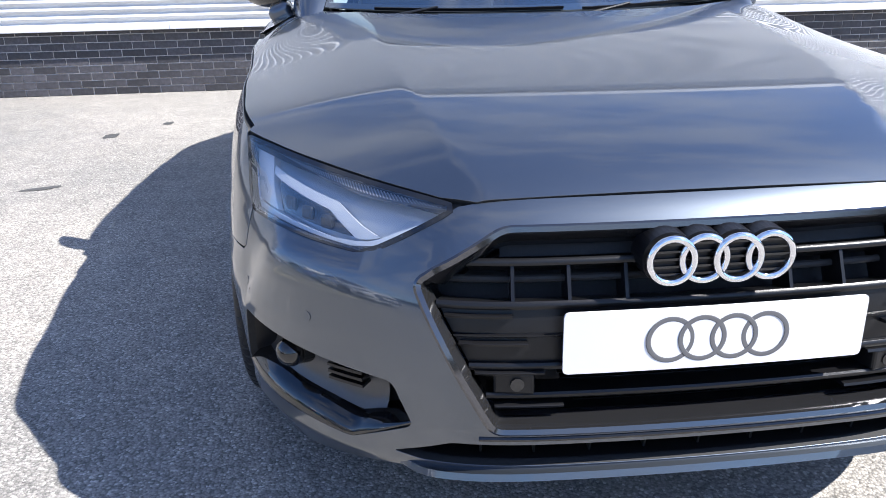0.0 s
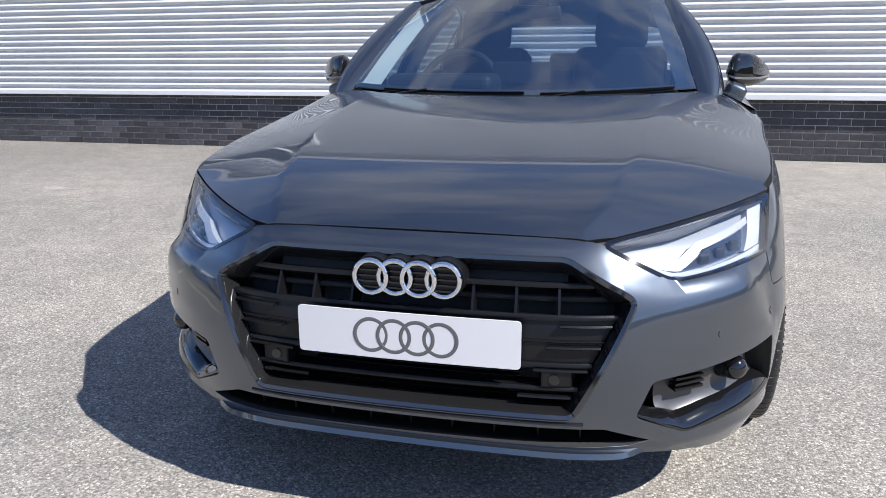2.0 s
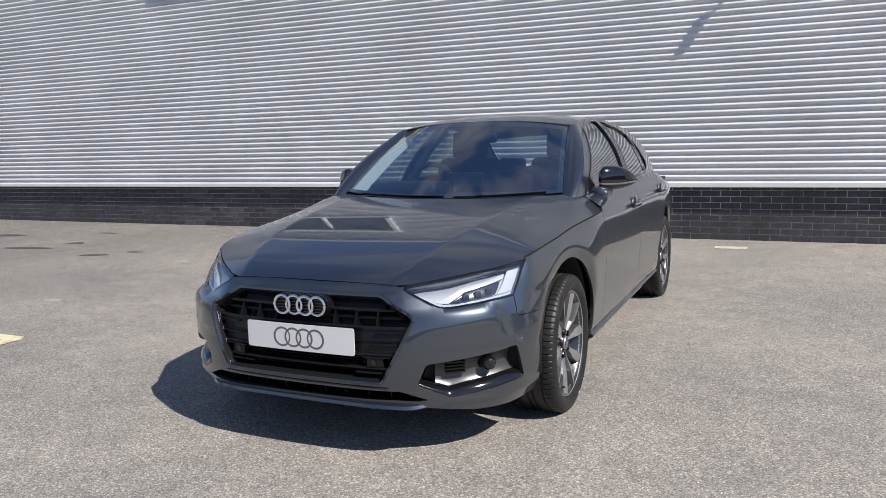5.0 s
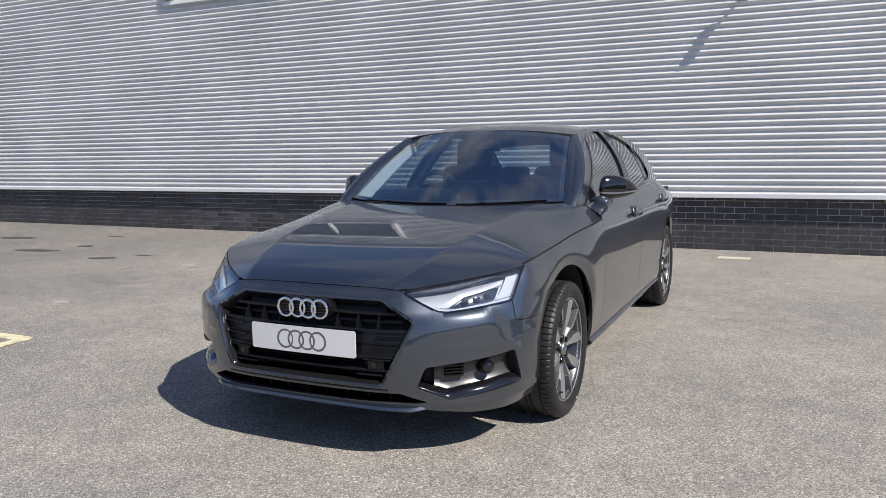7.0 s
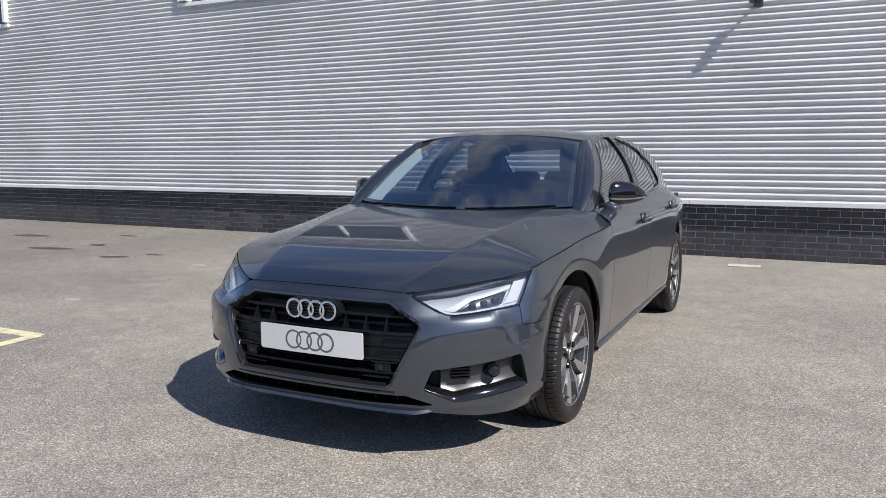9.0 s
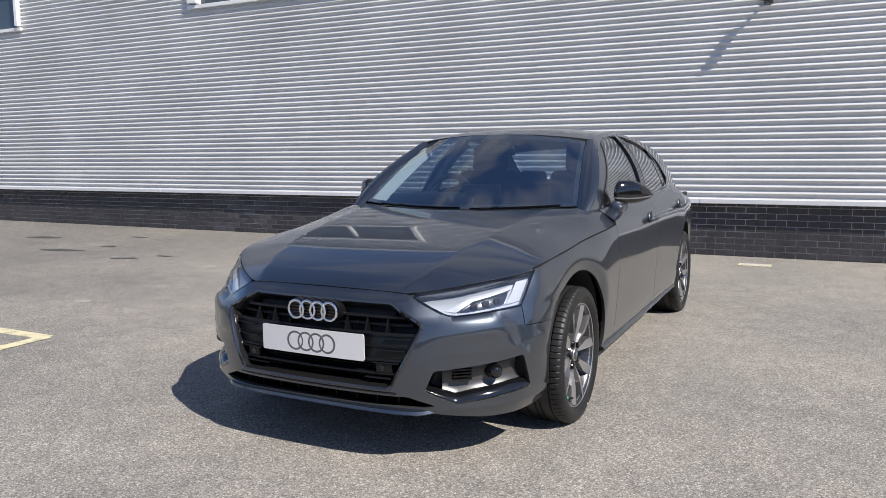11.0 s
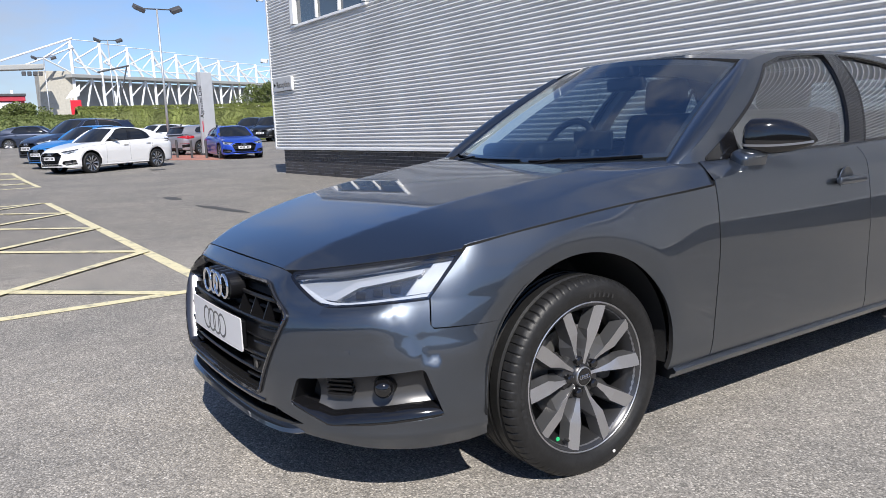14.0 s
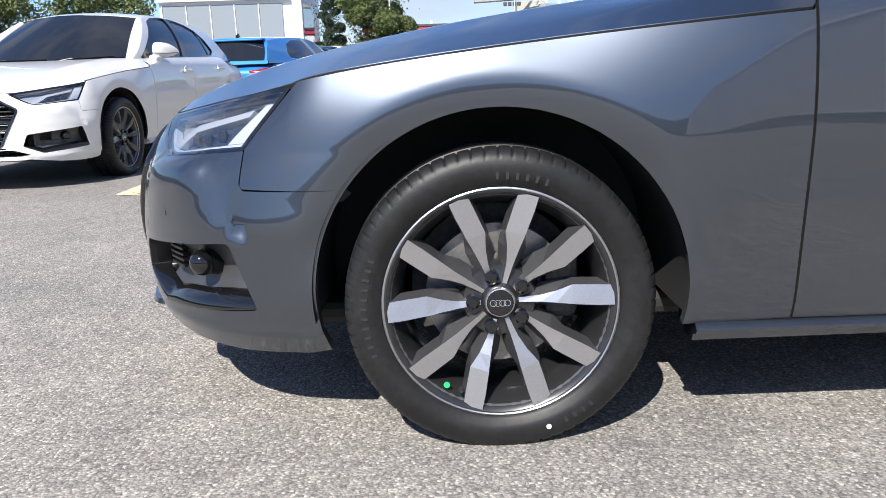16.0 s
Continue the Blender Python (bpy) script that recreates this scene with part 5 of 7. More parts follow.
    bmesh.ops.translate(sp, vec=Vector(p), verts=sp.verts)
    part("fog_lamp", sp, M_GLOSSBLACK, fg, "round black lamp", smooth=True)
    nn = normals_of(wrap, np.array([on_wrap(0.735, -0.66, 0.388)]))[0] * (sg, 1, 1)
    part("fog_collar", tube_bm(p - nn * 0.05, p - nn * 0.010, 0.038, 0.031, 24), M_BLACK, fg)
    for k in range(5):
        z = 0.362 + 0.014 * k
        us = np.linspace(on_wrap(0.60, -0.78, z)[0], on_wrap(0.655, -0.72, z)[0], 4)
        q = at_wrap(np.stack([us, np.full(4, z)], axis=1), -0.034) * (sg, 1, 1)
        nq = normals_of(wrap, np.stack([us, np.full(4, z)], axis=1)) * (sg, 1, 1)
        sweep("louvre", q, nq, [(-0.003, -0.03), (0.003, -0.03), (0.003, 0), (-0.003, 0)], M_BLACK, fg, smooth=False)
    # small parking sensors and washer flap
    for (x, y, z) in ((0.655, -0.71, 0.50), (0.80, -0.555, 0.505)):
        q = at_wrap([on_wrap(x, y, z)], 0.0005)[0] * (sg, 1, 1)
        nq = normals_of(wrap, np.array([on_wrap(x, y, z)]))[0] * (sg, 1, 1)
        part("parking_sensor", tube_bm(q - nq * 0.004, q + nq * 0.0008, 0.0095, 0.009, 18), M_PAINT, car)

# ---------------- wheels ----------------
def build_wheel():
    """One road wheel about the x axis, outer side towards +x; the rim is the parent."""
    rim = lathe("wheel", [(-0.10, 0.236), (-0.095, 0.222), (-0.05, 0.205), (0.05, 0.208), (0.085, 0.226), (0.098, 0.232), (0.104, 0.240), (0.103, 0.2475), (0.095, 0.2485)], M_BARREL, None, 64, "ten-spoke machined alloy wheel")
    lathe("rim_lip", [(0.1005, 0.2418), (0.1050, 0.2428), (0.1066, 0.2447), (0.1052, 0.2476), (0.101, 0.2482)], M_SILVER, rim, 72, "machined rim edge")
    lathe("rim_flange", [(0.082, 0.2255), (0.0925, 0.2290), (0.0985, 0.2330), (0.1015, 0.2415)], M_FLANGE, rim, 72, "grey painted inner flange")
    # tyre
    prof = [(-0.098, 0.244), (-0.115, 0.258), (-0.1235, 0.280), (-0.120, 0.303), (-0.108, 0.3185), (-0.096, 0.3245), (-0.070, 0.3262), (-0.066, 0.319), (-0.058, 0.319), (-0.054, 0.3268), (-0.020, 0.3270), (-0.016, 0.319), (-0.008, 0.319), (-0.004, 0.3270),
            (0.004, 0.3270), (0.008, 0.319), (0.016, 0.319), (0.020, 0.3270), (0.054, 0.3268), (0.058, 0.319), (0.066, 0.319), (0.070, 0.3262), (0.096, 0.3245), (0.108, 0.3185), (0.1155, 0.310), (0.120, 0.300), (0.1235, 0.280), (0.119, 0.264), (0.112, 0.256), (0.1105, 0.2525), (0.104, 0.2475), (0.098, 0.246)]
    n, m = 576, len(prof)
    v, f = [], []
    for i in range(n):
        a = 2 * math.pi * i / n
        for k, (x, r) in enumerate(prof):
            if abs(x) > 0.069 and r > 0.308 and i % 8 == (0 if x > 0 else 4):
                r -= 0.0042 if r > 0.316 else 0.0006
            v.append((x, r * math.cos(a), r * math.sin(a)))
    for i in range(n):
        for k in range(m - 1):
            f.append((i * m + k, i * m + k + 1, ((i + 1) % n) * m + k + 1, ((i + 1) % n) * m + k))
    ty = mesh_part("tyre", v, f, M_RUBBER, rim, "black road tyre with grooved tread")
    ty.data.polygons.foreach_set("use_smooth", [True] * len(ty.data.polygons))
    ty.data.set_sharp_from_angle(angle=radians(40))
    # raised marks on the sidewall, unreadable: short bars
    bmv, bmf = [], []
    for base, count, r in ((158, 11, 0.283), (-62, 4, 0.285), (70, 6, 0.272)):
        for k in range(count):
            a = radians(base + 4.2 * k)
            for da, dr in ((-0.012, -0.007), (0.012, -0.007), (0.012, 0.007), (-0.012, 0.007)):
                bmv.append((0.1242, (r + dr) * math.cos(a + da), (r + dr) * math.sin(a + da)))
            k0 = len(bmv) - 4
            bmf.append((k0, k0 + 1, k0 + 2, k0 + 3))
    tagged(mesh_part("sidewall_print", bmv, bmf, M_MATTBLACK, ty), kind="stuff")
    # spokes, alternately handed
    for k in range(10):
        a0 = radians(3 + 36 * k)
        h = 1 if k % 2 else -1
        rows = [(0.040, -0.0045, 0.0045, 0.077), (0.085, -0.0075, 0.0065, 0.082), (0.118, -0.015, 0.009, 0.089), (0.152, -0.0275, 0.013, 0.095), (0.205, -0.0245, 0.018, 0.0995), (0.2365, -0.022, 0.019, 0.102)]
        vv, ff = [], []
        for r, t0, t1, x in rows:
            base0, base1 = t0 - (0.016 if r < 0.12 else 0.006), t1 + (0.020 if r < 0.12 else 0.007)
            lean = 0.004 * min(1.0, r / 0.15)
            for t, xx in ((base0, x - 0.042), (t0, x - lean), (t1, x + lean), (base1, x - 0.042)):
                vv.append((xx, r * math.cos(a0) - h * t * math.sin(a0), r * math.sin(a0) + h * t * math.cos(a0)))
        nr = len(rows)
        fm = []
        for i in range(nr - 1):
            for j in range(3):
                ff.append((4 * i + j, 4 * i + j + 1, 4 * i + 5 + j, 4 * i + 4 + j))
                fm.append(0 if j == 1 else 1)
        ff.append((0, 1, 2, 3))
        fm.append(1)
        if h < 0:
            ff = [q[::-1] for q in ff]
        mesh_part("spoke", vv, ff, None, rim, materials=[M_SILVER, M_GREYALLOY], face_mats=fm)
    lathe("hub", [(0.018, 0.092), (0.050, 0.086), (0.067, 0.076), (0.071, 0.050), (0.075, 0.040), (0.083, 0.036), (0.0855, 0.032)], M_BARREL, rim, 40)
    lathe("hub_cap", [(0.079, 0.0335), (0.0875, 0.032), (0.090, 0.0302), (0.0905, 0.0285)], M_SILVER, rim, 40, "silver cap ring")
    lathe("cap_centre", [(0.0895, 0.029), (0.091, 0.027), (0.0915, 0.0)], M_GLOSSBLACK, rim, 32, "black centre with four small rings")
    for k in range(4):
        rv = ring("cap_ring", (0, 0, 0), 0.0066, 0.001, M_CHROME, rim, n=24, m=6)
        rv.data.transform(pose(0.092, -0.0147 + 0.0098 * k, 0, 0, 0, 90))
    for k in range(5):
        a = radians(35 + 72 * k)
        ca, sa = 0.057 * math.cos(a), 0.057 * math.sin(a)
        bolt = tube_bm((0.061, ca, sa), (0.088, ca, sa), 0.0155, 0.0150, 14)
        tube_bm((0.088, ca, sa), (0.0925, ca, sa), 0.0150, 0.0095, 14, bolt)
        part("bolt", bolt, M_GLOSSBLACK, rim, "black wheel bolt")
    lathe("brake_disc", [(0.012, 0.075), (0.012, 0.156), (-0.012, 0.156), (-0.012, 0.075)], M_STEEL, rim, 56, "worn steel brake disc")
    part("caliper", box_bm((0.085, 0.075, 0.15), (0.002, 0.135, 0.02), 0.02), M_DARKMETAL, rim, "dark cast brake caliper")
    part("backplate", tube_bm((-0.05, 0, 0), (-0.056, 0, 0), 0.19, n=32), M_DARKMETAL, rim)
    part("valve", tube_bm((0.088, 0.208 * math.cos(-2.0), 0.208 * math.sin(-2.0)), (0.106, 0.208 * math.cos(-2.0), 0.208 * math.sin(-2.0)), 0.0045), M_MATTBLACK, rim)
    return rim


w0 = build_wheel()
w0.parent = car
XW, HUB_Z = 0.778, 0.315
w0.matrix_basis = pose(XW, 0, HUB_Z)
M_DOT = mat("white_mark", (0.8, 0.8, 0.8), 0.5)
dot = part("paint_dot", tube_bm((0.1225, 0.0, 0.0), (0.1248, 0.0, 0.0), 0.0055, n=14), M_DOT, w0, "white paint dot")
dot.location = (0, 0.285 * math.cos(radians(-70)), 0.285 * math.sin(radians(-70)))
gd = part("green_dot", tube_bm((0.088, 0, 0), (0.0905, 0, 0), 0.007, n=14), mat("green_mark", (0.02, 0.45, 0.16), 0.5), w0, "green sticker on the rim")
gd.location = (0, 0.215 * math.cos(radians(-123)), 0.215 * math.sin(radians(-123)))
for x, y, turn in ((XW, WHEELBASE, 0), (-XW, 0, 180), (-XW, WHEELBASE, 180)):
    copy_thing(w0, pose(x, y, HUB_Z, 24 if y else 0, 0, turn))

# ---------------- arches, sills, underside ----------------
for mirror in (False, True):
    sg = -1 if mirror else 1
    for yc in (0.0, WHEELBASE):
        th = np.linspace(-8, 188, 40)
        a = np.array([(0.868 * sg, yc + 0.392 * math.cos(radians(t)), ARCH_Z + 0.392 * math.sin(radians(t))) for t in th])
        b = a.copy()
        b[:, 0] = 0.50 * sg
        ribbon("arch_liner", a, b, M_MATTBLACK, car, smooth=True)
        wallv = [(0.50 * sg, yc, ARCH_Z - 0.1)] + [tuple(p) for p in b]
        mesh_part("arch_wall", wallv, [(0, i, i + 1) for i in range(1, len(b))], M_MATTBLACK, car)
    ysl = np.linspace(0.405, 2.42, 40)
    sp_ = np.array([(0.872 * sg, y, 0.243 + 0.012 * (y - 0.4) * 0.6) for y in ysl])
    sweep("sill_trim", sp_, np.tile((sg, 0, 0), (40, 1)), [(-0.030, -0.10), (0.024, -0.10), (0.024, -0.004), (0.008, 0.004), (0.002, 0.022), (-0.008, 0.026), (-0.022, 0.010)] if not mirror else
          [(0.030, -0.10), (0.022, 0.010), (0.008, 0.026), (-0.002, 0.022), (-0.008, 0.004), (-0.024, -0.004), (-0.024, -0.10)], M_PAINT, car, label="painted side sill blade")
    part("inner_panel", box_bm((0.03, 2.9, 0.60), (0.775 * sg, 2.05, 0.62)), M_MATTBLACK, car)
    # door handles
    for y0, zh in ((1.43, 0.848), (2.42, 0.872)):
        q = wrap(np.array([[u_at(y0, zh), zh]]))[0]
        h = part("door_handle", box_bm((0.026, 0.20, 0.030), ((q[0] + 0.022) * sg, y0, zh), 0.011, 3), M_PAINT, car, "painted pull handle")
        cup = lathe("handle_cup", [(0.0, 0.052), (0.004, 0.050), (-0.002, 0.0)], M_PAINT, h, 24, at=((q[0] + 0.001), y0 - 0.01, zh))
        if mirror:
            cup.scale = (-1, 1, 1)
    # window trims
    for dlo in (dlo_f, dlo_r):
        pts = resample(dlo, 0.03)
        p3 = (cabin(pts) + normals_of(cabin, pts) * 0.001) * (sg, 1, 1)
        sweep("window_trim", p3, normals_of(cabin, pts) * (sg, 1, 1), [(-0.007, -0.012), (0.007, -0.012), (0.006, 0.003), (-0.006, 0.003)], M_GLOSSBLACK, car, closed=True)
    pb_ = [(1.602, 0.985), (1.702, 1.2), (1.788, 1.378), (1.882, 1.377), (1.818, 1.2), (1.718, 0.99)]
    panel("pillar_cover", pb_, [], cabin, M_GLOSSBLACK, car, 0.05, 0.003, mirror, "gloss black centre pillar cover", 0.003)
    panel("quarter_trim", [(2.455, 1.02), (2.415, 1.282), (2.44, 1.275), (2.49, 1.02)], [], cabin, M_GLOSSBLACK, car, 0.05, 0.003, mirror, "", 0.002)
    panel("mirror_triangle", [(0.712, 0.972), (0.872, 0.976), (0.872, 1.066)], [], cabin, M_GLOSSBLACK, car, 0.03, 0.003, mirror, "black corner cover", 0.002)
    # door mirror
    mv, mf, rings_n, seg = [], [], 18, 28

    def housing(t, a, grow=0.0):
        """A point of the mirror's shell: t outwards, a round it."""
        up = math.sin(math.pi * (0.5 * t / 0.2 if t < 0.2 else 0.5 + 0.5 * max(0.0, (t - 0.40) / 0.60))) ** 0.62 if 0 < t < 1 else 0.03
        ca, sa = math.cos(a), math.sin(a)
        wy = 0.060 * (1 - 0.15 * t) * up + grow
        return ((0.806 + 0.190 * t) * sg, 0.905 + 0.155 * t ** 1.5 + wy * math.copysign(abs(ca) ** 0.72, ca) * (1.2 if ca < 0 else 0.9),
                1.030 - 0.010 * t + up * math.copysign(abs(sa) ** (0.72 if sa > 0 else 0.5), sa) * (0.082 if sa > 0 else 0.050) + grow * sa)
    for i in range(rings_n + 1):
        mv += [housing(i / rings_n, 2 * math.pi * j / seg) for j in range(seg)]
    for i in range(rings_n):
        for j in range(seg):
            f_ = (i * seg + j, i * seg + (j + 1) % seg, (i + 1) * seg + (j + 1) % seg, (i + 1) * seg + j)
            mf.append(f_ if not mirror else f_[::-1])
    mirror_ob = mesh_part("door_mirror", mv, mf, M_GLOSSBLACK, car, "gloss black door mirror with silver indicator strip", smooth=True)
    p = np.array([housing(t, math.pi + 0.12, -0.001) for t in np.linspace(0.05, 0.97, 18)])
    sweep("indicator_strip", p, np.tile((0.4 * sg, -1, 0), (18, 1)), [(-0.005, -0.010), (0.005, -0.010), (0.004, 0.003), (-0.004, 0.003)], M_FLANGE, mirror_ob, label="silver indicator strip")
    stem = bmesh.new()
    box_bm((0.080, 0.140, 0.120), (0.832 * sg, 0.872, 0.938), 0.022, 4, rot=(8, 22 * sg, 0), bm=stem)
    part("mirror_stem", stem, M_PAINT, mirror_ob, "painted mirror foot", smooth=True)
part("underside", box_bm((1.30, 4.35, 0.06), (0, 1.45, 0.235), 0.02), M_MATTBLACK, car)
part("engine_block", box_bm((0.90, 0.95, 0.40), (0, -0.22, 0.46), 0.03), M_MATTBLACK, car)
part("bulkhead", box_bm((1.5, 0.06, 0.62), (0, 0.52, 0.60), 0.01), M_MATTBLACK, car)
part("slam_panel", box_bm((0.76, 0.12, 0.03), (0, -0.71, 0.672), 0.008), M_MATTBLACK, car)
part("rear_bulkhead", box_bm((1.45, 0.9, 0.60), (0, 3.25, 0.58), 0.04), M_MATTBLACK, car)
part("parcel_shelf", box_bm((1.3, 0.55, 0.02), (0, 2.98, 0.955), 0.006), M_SEAT, car)
for s in (-1, 1):
    ts = np.linspace(-0.07, 1.0, 16)
    wa = windscreen_surface(np.stack([np.full(16, s * 0.988), np.minimum(ts, 0.99)], axis=1))
    cb = cabin(np.stack([0.612 + 0.595 * ts, 0.975 + 0.366 * ts + 0.016 * np.sin(np.pi * ts)], axis=1)) * (s, 1, 1)
    rows_ = [wa + (cb - wa) * k + np.array((s * 0.006, -0.010, 0.010)) * 4 * k * (1 - k) for k in np.linspace(0, 1, 7)]
    fp = [(r * 16 + i, (r + 1) * 16 + i, (r + 1) * 16 + i + 1, r * 16 + i + 1) for r in range(6) for i in range(15)]
    mesh_part("front_pillar", np.vstack(rows_), fp if s < 0 else [f_[::-1] for f_ in fp], M_PAINT, car, smooth=True)
# dark seals under the shut lines
def seal(name, pts, nrm, mirror):
    k = (-1, 1, 1) if mirror else (1, 1, 1)
    sweep(name, (np.asarray(pts) - np.asarray(nrm) * 0.013) * k, np.asarray(nrm) * k, [(-0.016, -0.004), (0.016, -0.004), (0.016, 0.0), (-0.016, 0.0)], M_MATTBLACK, car)


for mirror in (False, True):
    lt = np.array(headlight_top())
    seal("lamp_seal", wrap(lt) + normals_of(wrap, lt) * 0.001, normals_of(wrap, lt), mirror)
    sx = np.array([(float(X_SHOULDER(y)) - GAP / 2, y) for y in np.linspace(-0.42, 0.575, 24)])
    seal("bonnet_seal", bonnet_surface(sx), normals_of(bonnet_surface, sx) * 0.5 + np.array((0.5, 0, 0.3)), mirror)
    for line in ([(0.605, z) for z in np.linspace(0.29, 0.85, 12)], [(1.604, 0.93), (1.598, 0.8), (1.603, 0.6), (1.623, 0.4), (1.643, 0.28)]):
        uv = np.array([(u_at(y, z), z) for y, z in line])
        seal("door_seal", wrap(uv), normals_of(wrap, uv), mirror)
    uv = np.array([SEAM_A + (0.004, 0.02), SEAM_A + (0.010, 0.002)] + list(arch_points(seam_ang + 2, seam_ang, 0.0, 2)))
    seal("wing_seal", wrap(uv), normals_of(wrap, uv), mirror)
# scuttle under the windscreen, wipers
sc_a = np.array([windscreen_surface(np.array([[a, -0.005]]))[0] for a in np.linspace(-1.0, 1.0, 30)])
sc_b = sc_a.copy()
for i, a in enumerate(np.linspace(-1.0, 1.0, 30)):
    x = 0.69 * a
    y = np.interp(abs(x), (0, 0.25, 0.5, 0.66, 0.69), (0.345, 0.365, 0.43, 0.548, 0.61)) - 0.01
    sc_b[i] = (x, y, float(bonnet_surface(np.array([[x, y]]))[0, 2]) - 0.022)
sc_a[:, 2] -= 0.004
ribbon("scuttle", sc_b, sc_a, M_BLACK, car, label="black scuttle panel")
for x0, x1 in ((-0.52, 0.06), (0.12, 0.60)):
    ww = []
    for t in np.linspace(0, 1, 10):
        x = x0 + (x1 - x0) * t
        q = windscreen_surface(np.array([[x / 0.69, 0.010 + 0.010 * t]]))[0]
        ww.append(q + (0, -0.004, 0.006))
    wp = sweep("wiper", np.array(ww), np.tile((0, -0.5, 0.85), (10, 1)), [(-0.004, -0.005), (0.004, -0.005), (0.002, 0.003), (-0.002, 0.003)], M_BLACK, car, label="black wiper blade at rest")
    q0 = np.array(ww[3])
    part("wiper_arm", tube_bm(q0 + (0, -0.0, 0.006), (x0 - 0.02, 0.39 + 0.1 * abs(x0), 0.942), 0.004, 0.008, 8), M_BLACK, wp)
# black print round the windscreen and roof header
for b0, b1, nm in ((0.93, 0.985, "header_print"), (0.012, 0.055, "lower_print")):
    panel(nm, [np.array((a, b0)) for a in np.linspace(-0.985, 0.985, 24)] + [np.array((a, b1)) for a in np.linspace(0.985, -0.985, 24)], [], windscreen_surface, M_MATTBLACK, car, 0.1, 0, lift=-0.004)
for s in (-1, 1):
    panel("edge_print", [np.array((s * 0.955, b)) for b in np.linspace(0.06, 0.925, 16)] + [np.array((s * 0.984, b)) for b in np.linspace(0.925, 0.06, 16)], [], windscreen_surface, M_MATTBLACK, car, 0.1, 0, lift=-0.004)

# ---------------- cabin ----------------
M_CREAM = mat("pale_headlining", (0.62, 0.62, 0.58), 0.85, grain=0.06, grain_scale=300)
bm = bmesh.new()
box_bm((1.36, 0.50, 0.30), (0, 0.80, 0.80), 0.05, 4, bm=bm)
box_bm((0.46, 0.26, 0.09), (-0.34, 0.80, 0.985), 0.04, 4, bm=bm)
part("dashboard", bm, M_DASH, car, "dark dashboard", smooth=False)
disp = part("display", box_bm((0.25, 0.012, 0.085), (-0.03, 0.93, 1.03), 0.004), M_DASH, car, "back of the centre display")
part("display_edge", box_bm((0.25, 0.008, 0.003), (-0.03, 0.93, 1.0745)), M_TRIMGREY, disp)
sw = ring("steering_wheel", (0, 0, 0), 0.178, 0.0165, M_DASH, car, n=48, m=10, label="dark steering wheel")
sw.data.transform(pose(0, 0, 0, -22, 0, 0))
sw.location = (-0.335, 1.05, 0.955)
part("wheel_boss", box_bm((0.20, 0.05, 0.13), (0, -0.01, 0), 0.02, rot=(-22, 0, 0)), M_DASH, sw)
part("wheel_spoke", box_bm((0.33, 0.02, 0.04), (0, 0, -0.01), 0.008, rot=(-22, 0, 0)), M_DASH, sw)
for x in (-0.36, 0.36):
    bm = bmesh.new()
    box_bm((0.50, 0.52, 0.16), (x, 1.42, 0.50), 0.05, 4, bm=bm)
    seat = part("front_seat", bm, M_SEAT, car, "dark cloth front seat")
    part("backrest", box_bm((0.48, 0.13, 0.66), (x, 1.74, 0.82), 0.055, 4, rot=(-14, 0, 0)), M_SEAT, seat)
    part("headrest", box_bm((0.27, 0.09, 0.20), (x, 1.83, 1.235), 0.04, 4, rot=(-8, 0, 0)), M_SEAT, seat)
    for d in (-0.05, 0.05):
        part("headrest_post", tube_bm((x + d, 1.82, 1.10), (x + d, 1.83, 1.17), 0.006), M_CHROME, seat)
bm = bmesh.new()
box_bm((1.30, 0.14, 0.62), (0, 2.62, 0.72), 0.06, 4, rot=(-20, 0, 0), bm=bm)
rs = part("rear_seat", bm, M_SEAT, car, "dark cloth rear bench")
for x in (-0.36, 0.0, 0.36):
    part("headrest", box_bm((0.24, 0.08, 0.13), (x, 2.74, 1.05), 0.035, 4, rot=(-14, 0, 0)), M_SEAT, rs)
panel("headlining", [np.array((a, 1.25)) for a in np.linspace(-0.97, 0.97, 20)] + [np.array((a, 2.80)) for a in np.linspace(0.97, -0.97, 20)], [], roof_surface, M_CREAM, car, 0.12, 0, lift=-0.035)
for s in (-1, 1):
    bs = np.linspace(0.02, 0.97, 14)
    pa = windscreen_surface(np.stack([np.full(14, s * 0.975), bs], axis=1)) + (0, 0.006, -0.006)
    ribbon("pillar_trim", pa, pa + (-s * 0.055, 0.105, -0.010), M_CREAM, car)
    post = np.array([(s * cabin(np.array([[1.66 + 0.16 * t, 0.95 + 0.40 * t]]))[0, 0] - s * 0.05, 1.67 + 0.16 * t, 0.95 + 0.40 * t) for t in np.linspace(0, 1, 6)])
    sweep("belt_pillar", post, np.tile((-s, 0, 0), (6, 1)), [(-0.035, -0.02), (0.035, -0.02), (0.03, 0.02), (-0.03, 0.02)], M_CREAM, car)
im = part("rear_view_mirror", box_bm((0.23, 0.035, 0.065), (0, 1.12, 1.285), 0.015), M_DASH, car, "dark rear-view mirror")
part("sensor_cover", box_bm((0.14, 0.10, 0.05), (0, 1.10, 1.345), 0.015), M_DASH, im)

# ---------------- other parked cars ----------------
def repaint(ob, paint):
    for o in ob.children_recursive:
        if o.type == "MESH" and o.data.materials and o.data.materials[0] == M_PAINT:
            o.material_slots[0].link = "OBJECT"
            o.material_slots[0].material = paint
        elif o.type == "MESH" and o.data.materials and o.data.materials[0] in (M_GLASS, M_SIDEGLASS):
            o.material_slots[0].link = "OBJECT"
            o.material_slots[0].material = M_DARKGLASS


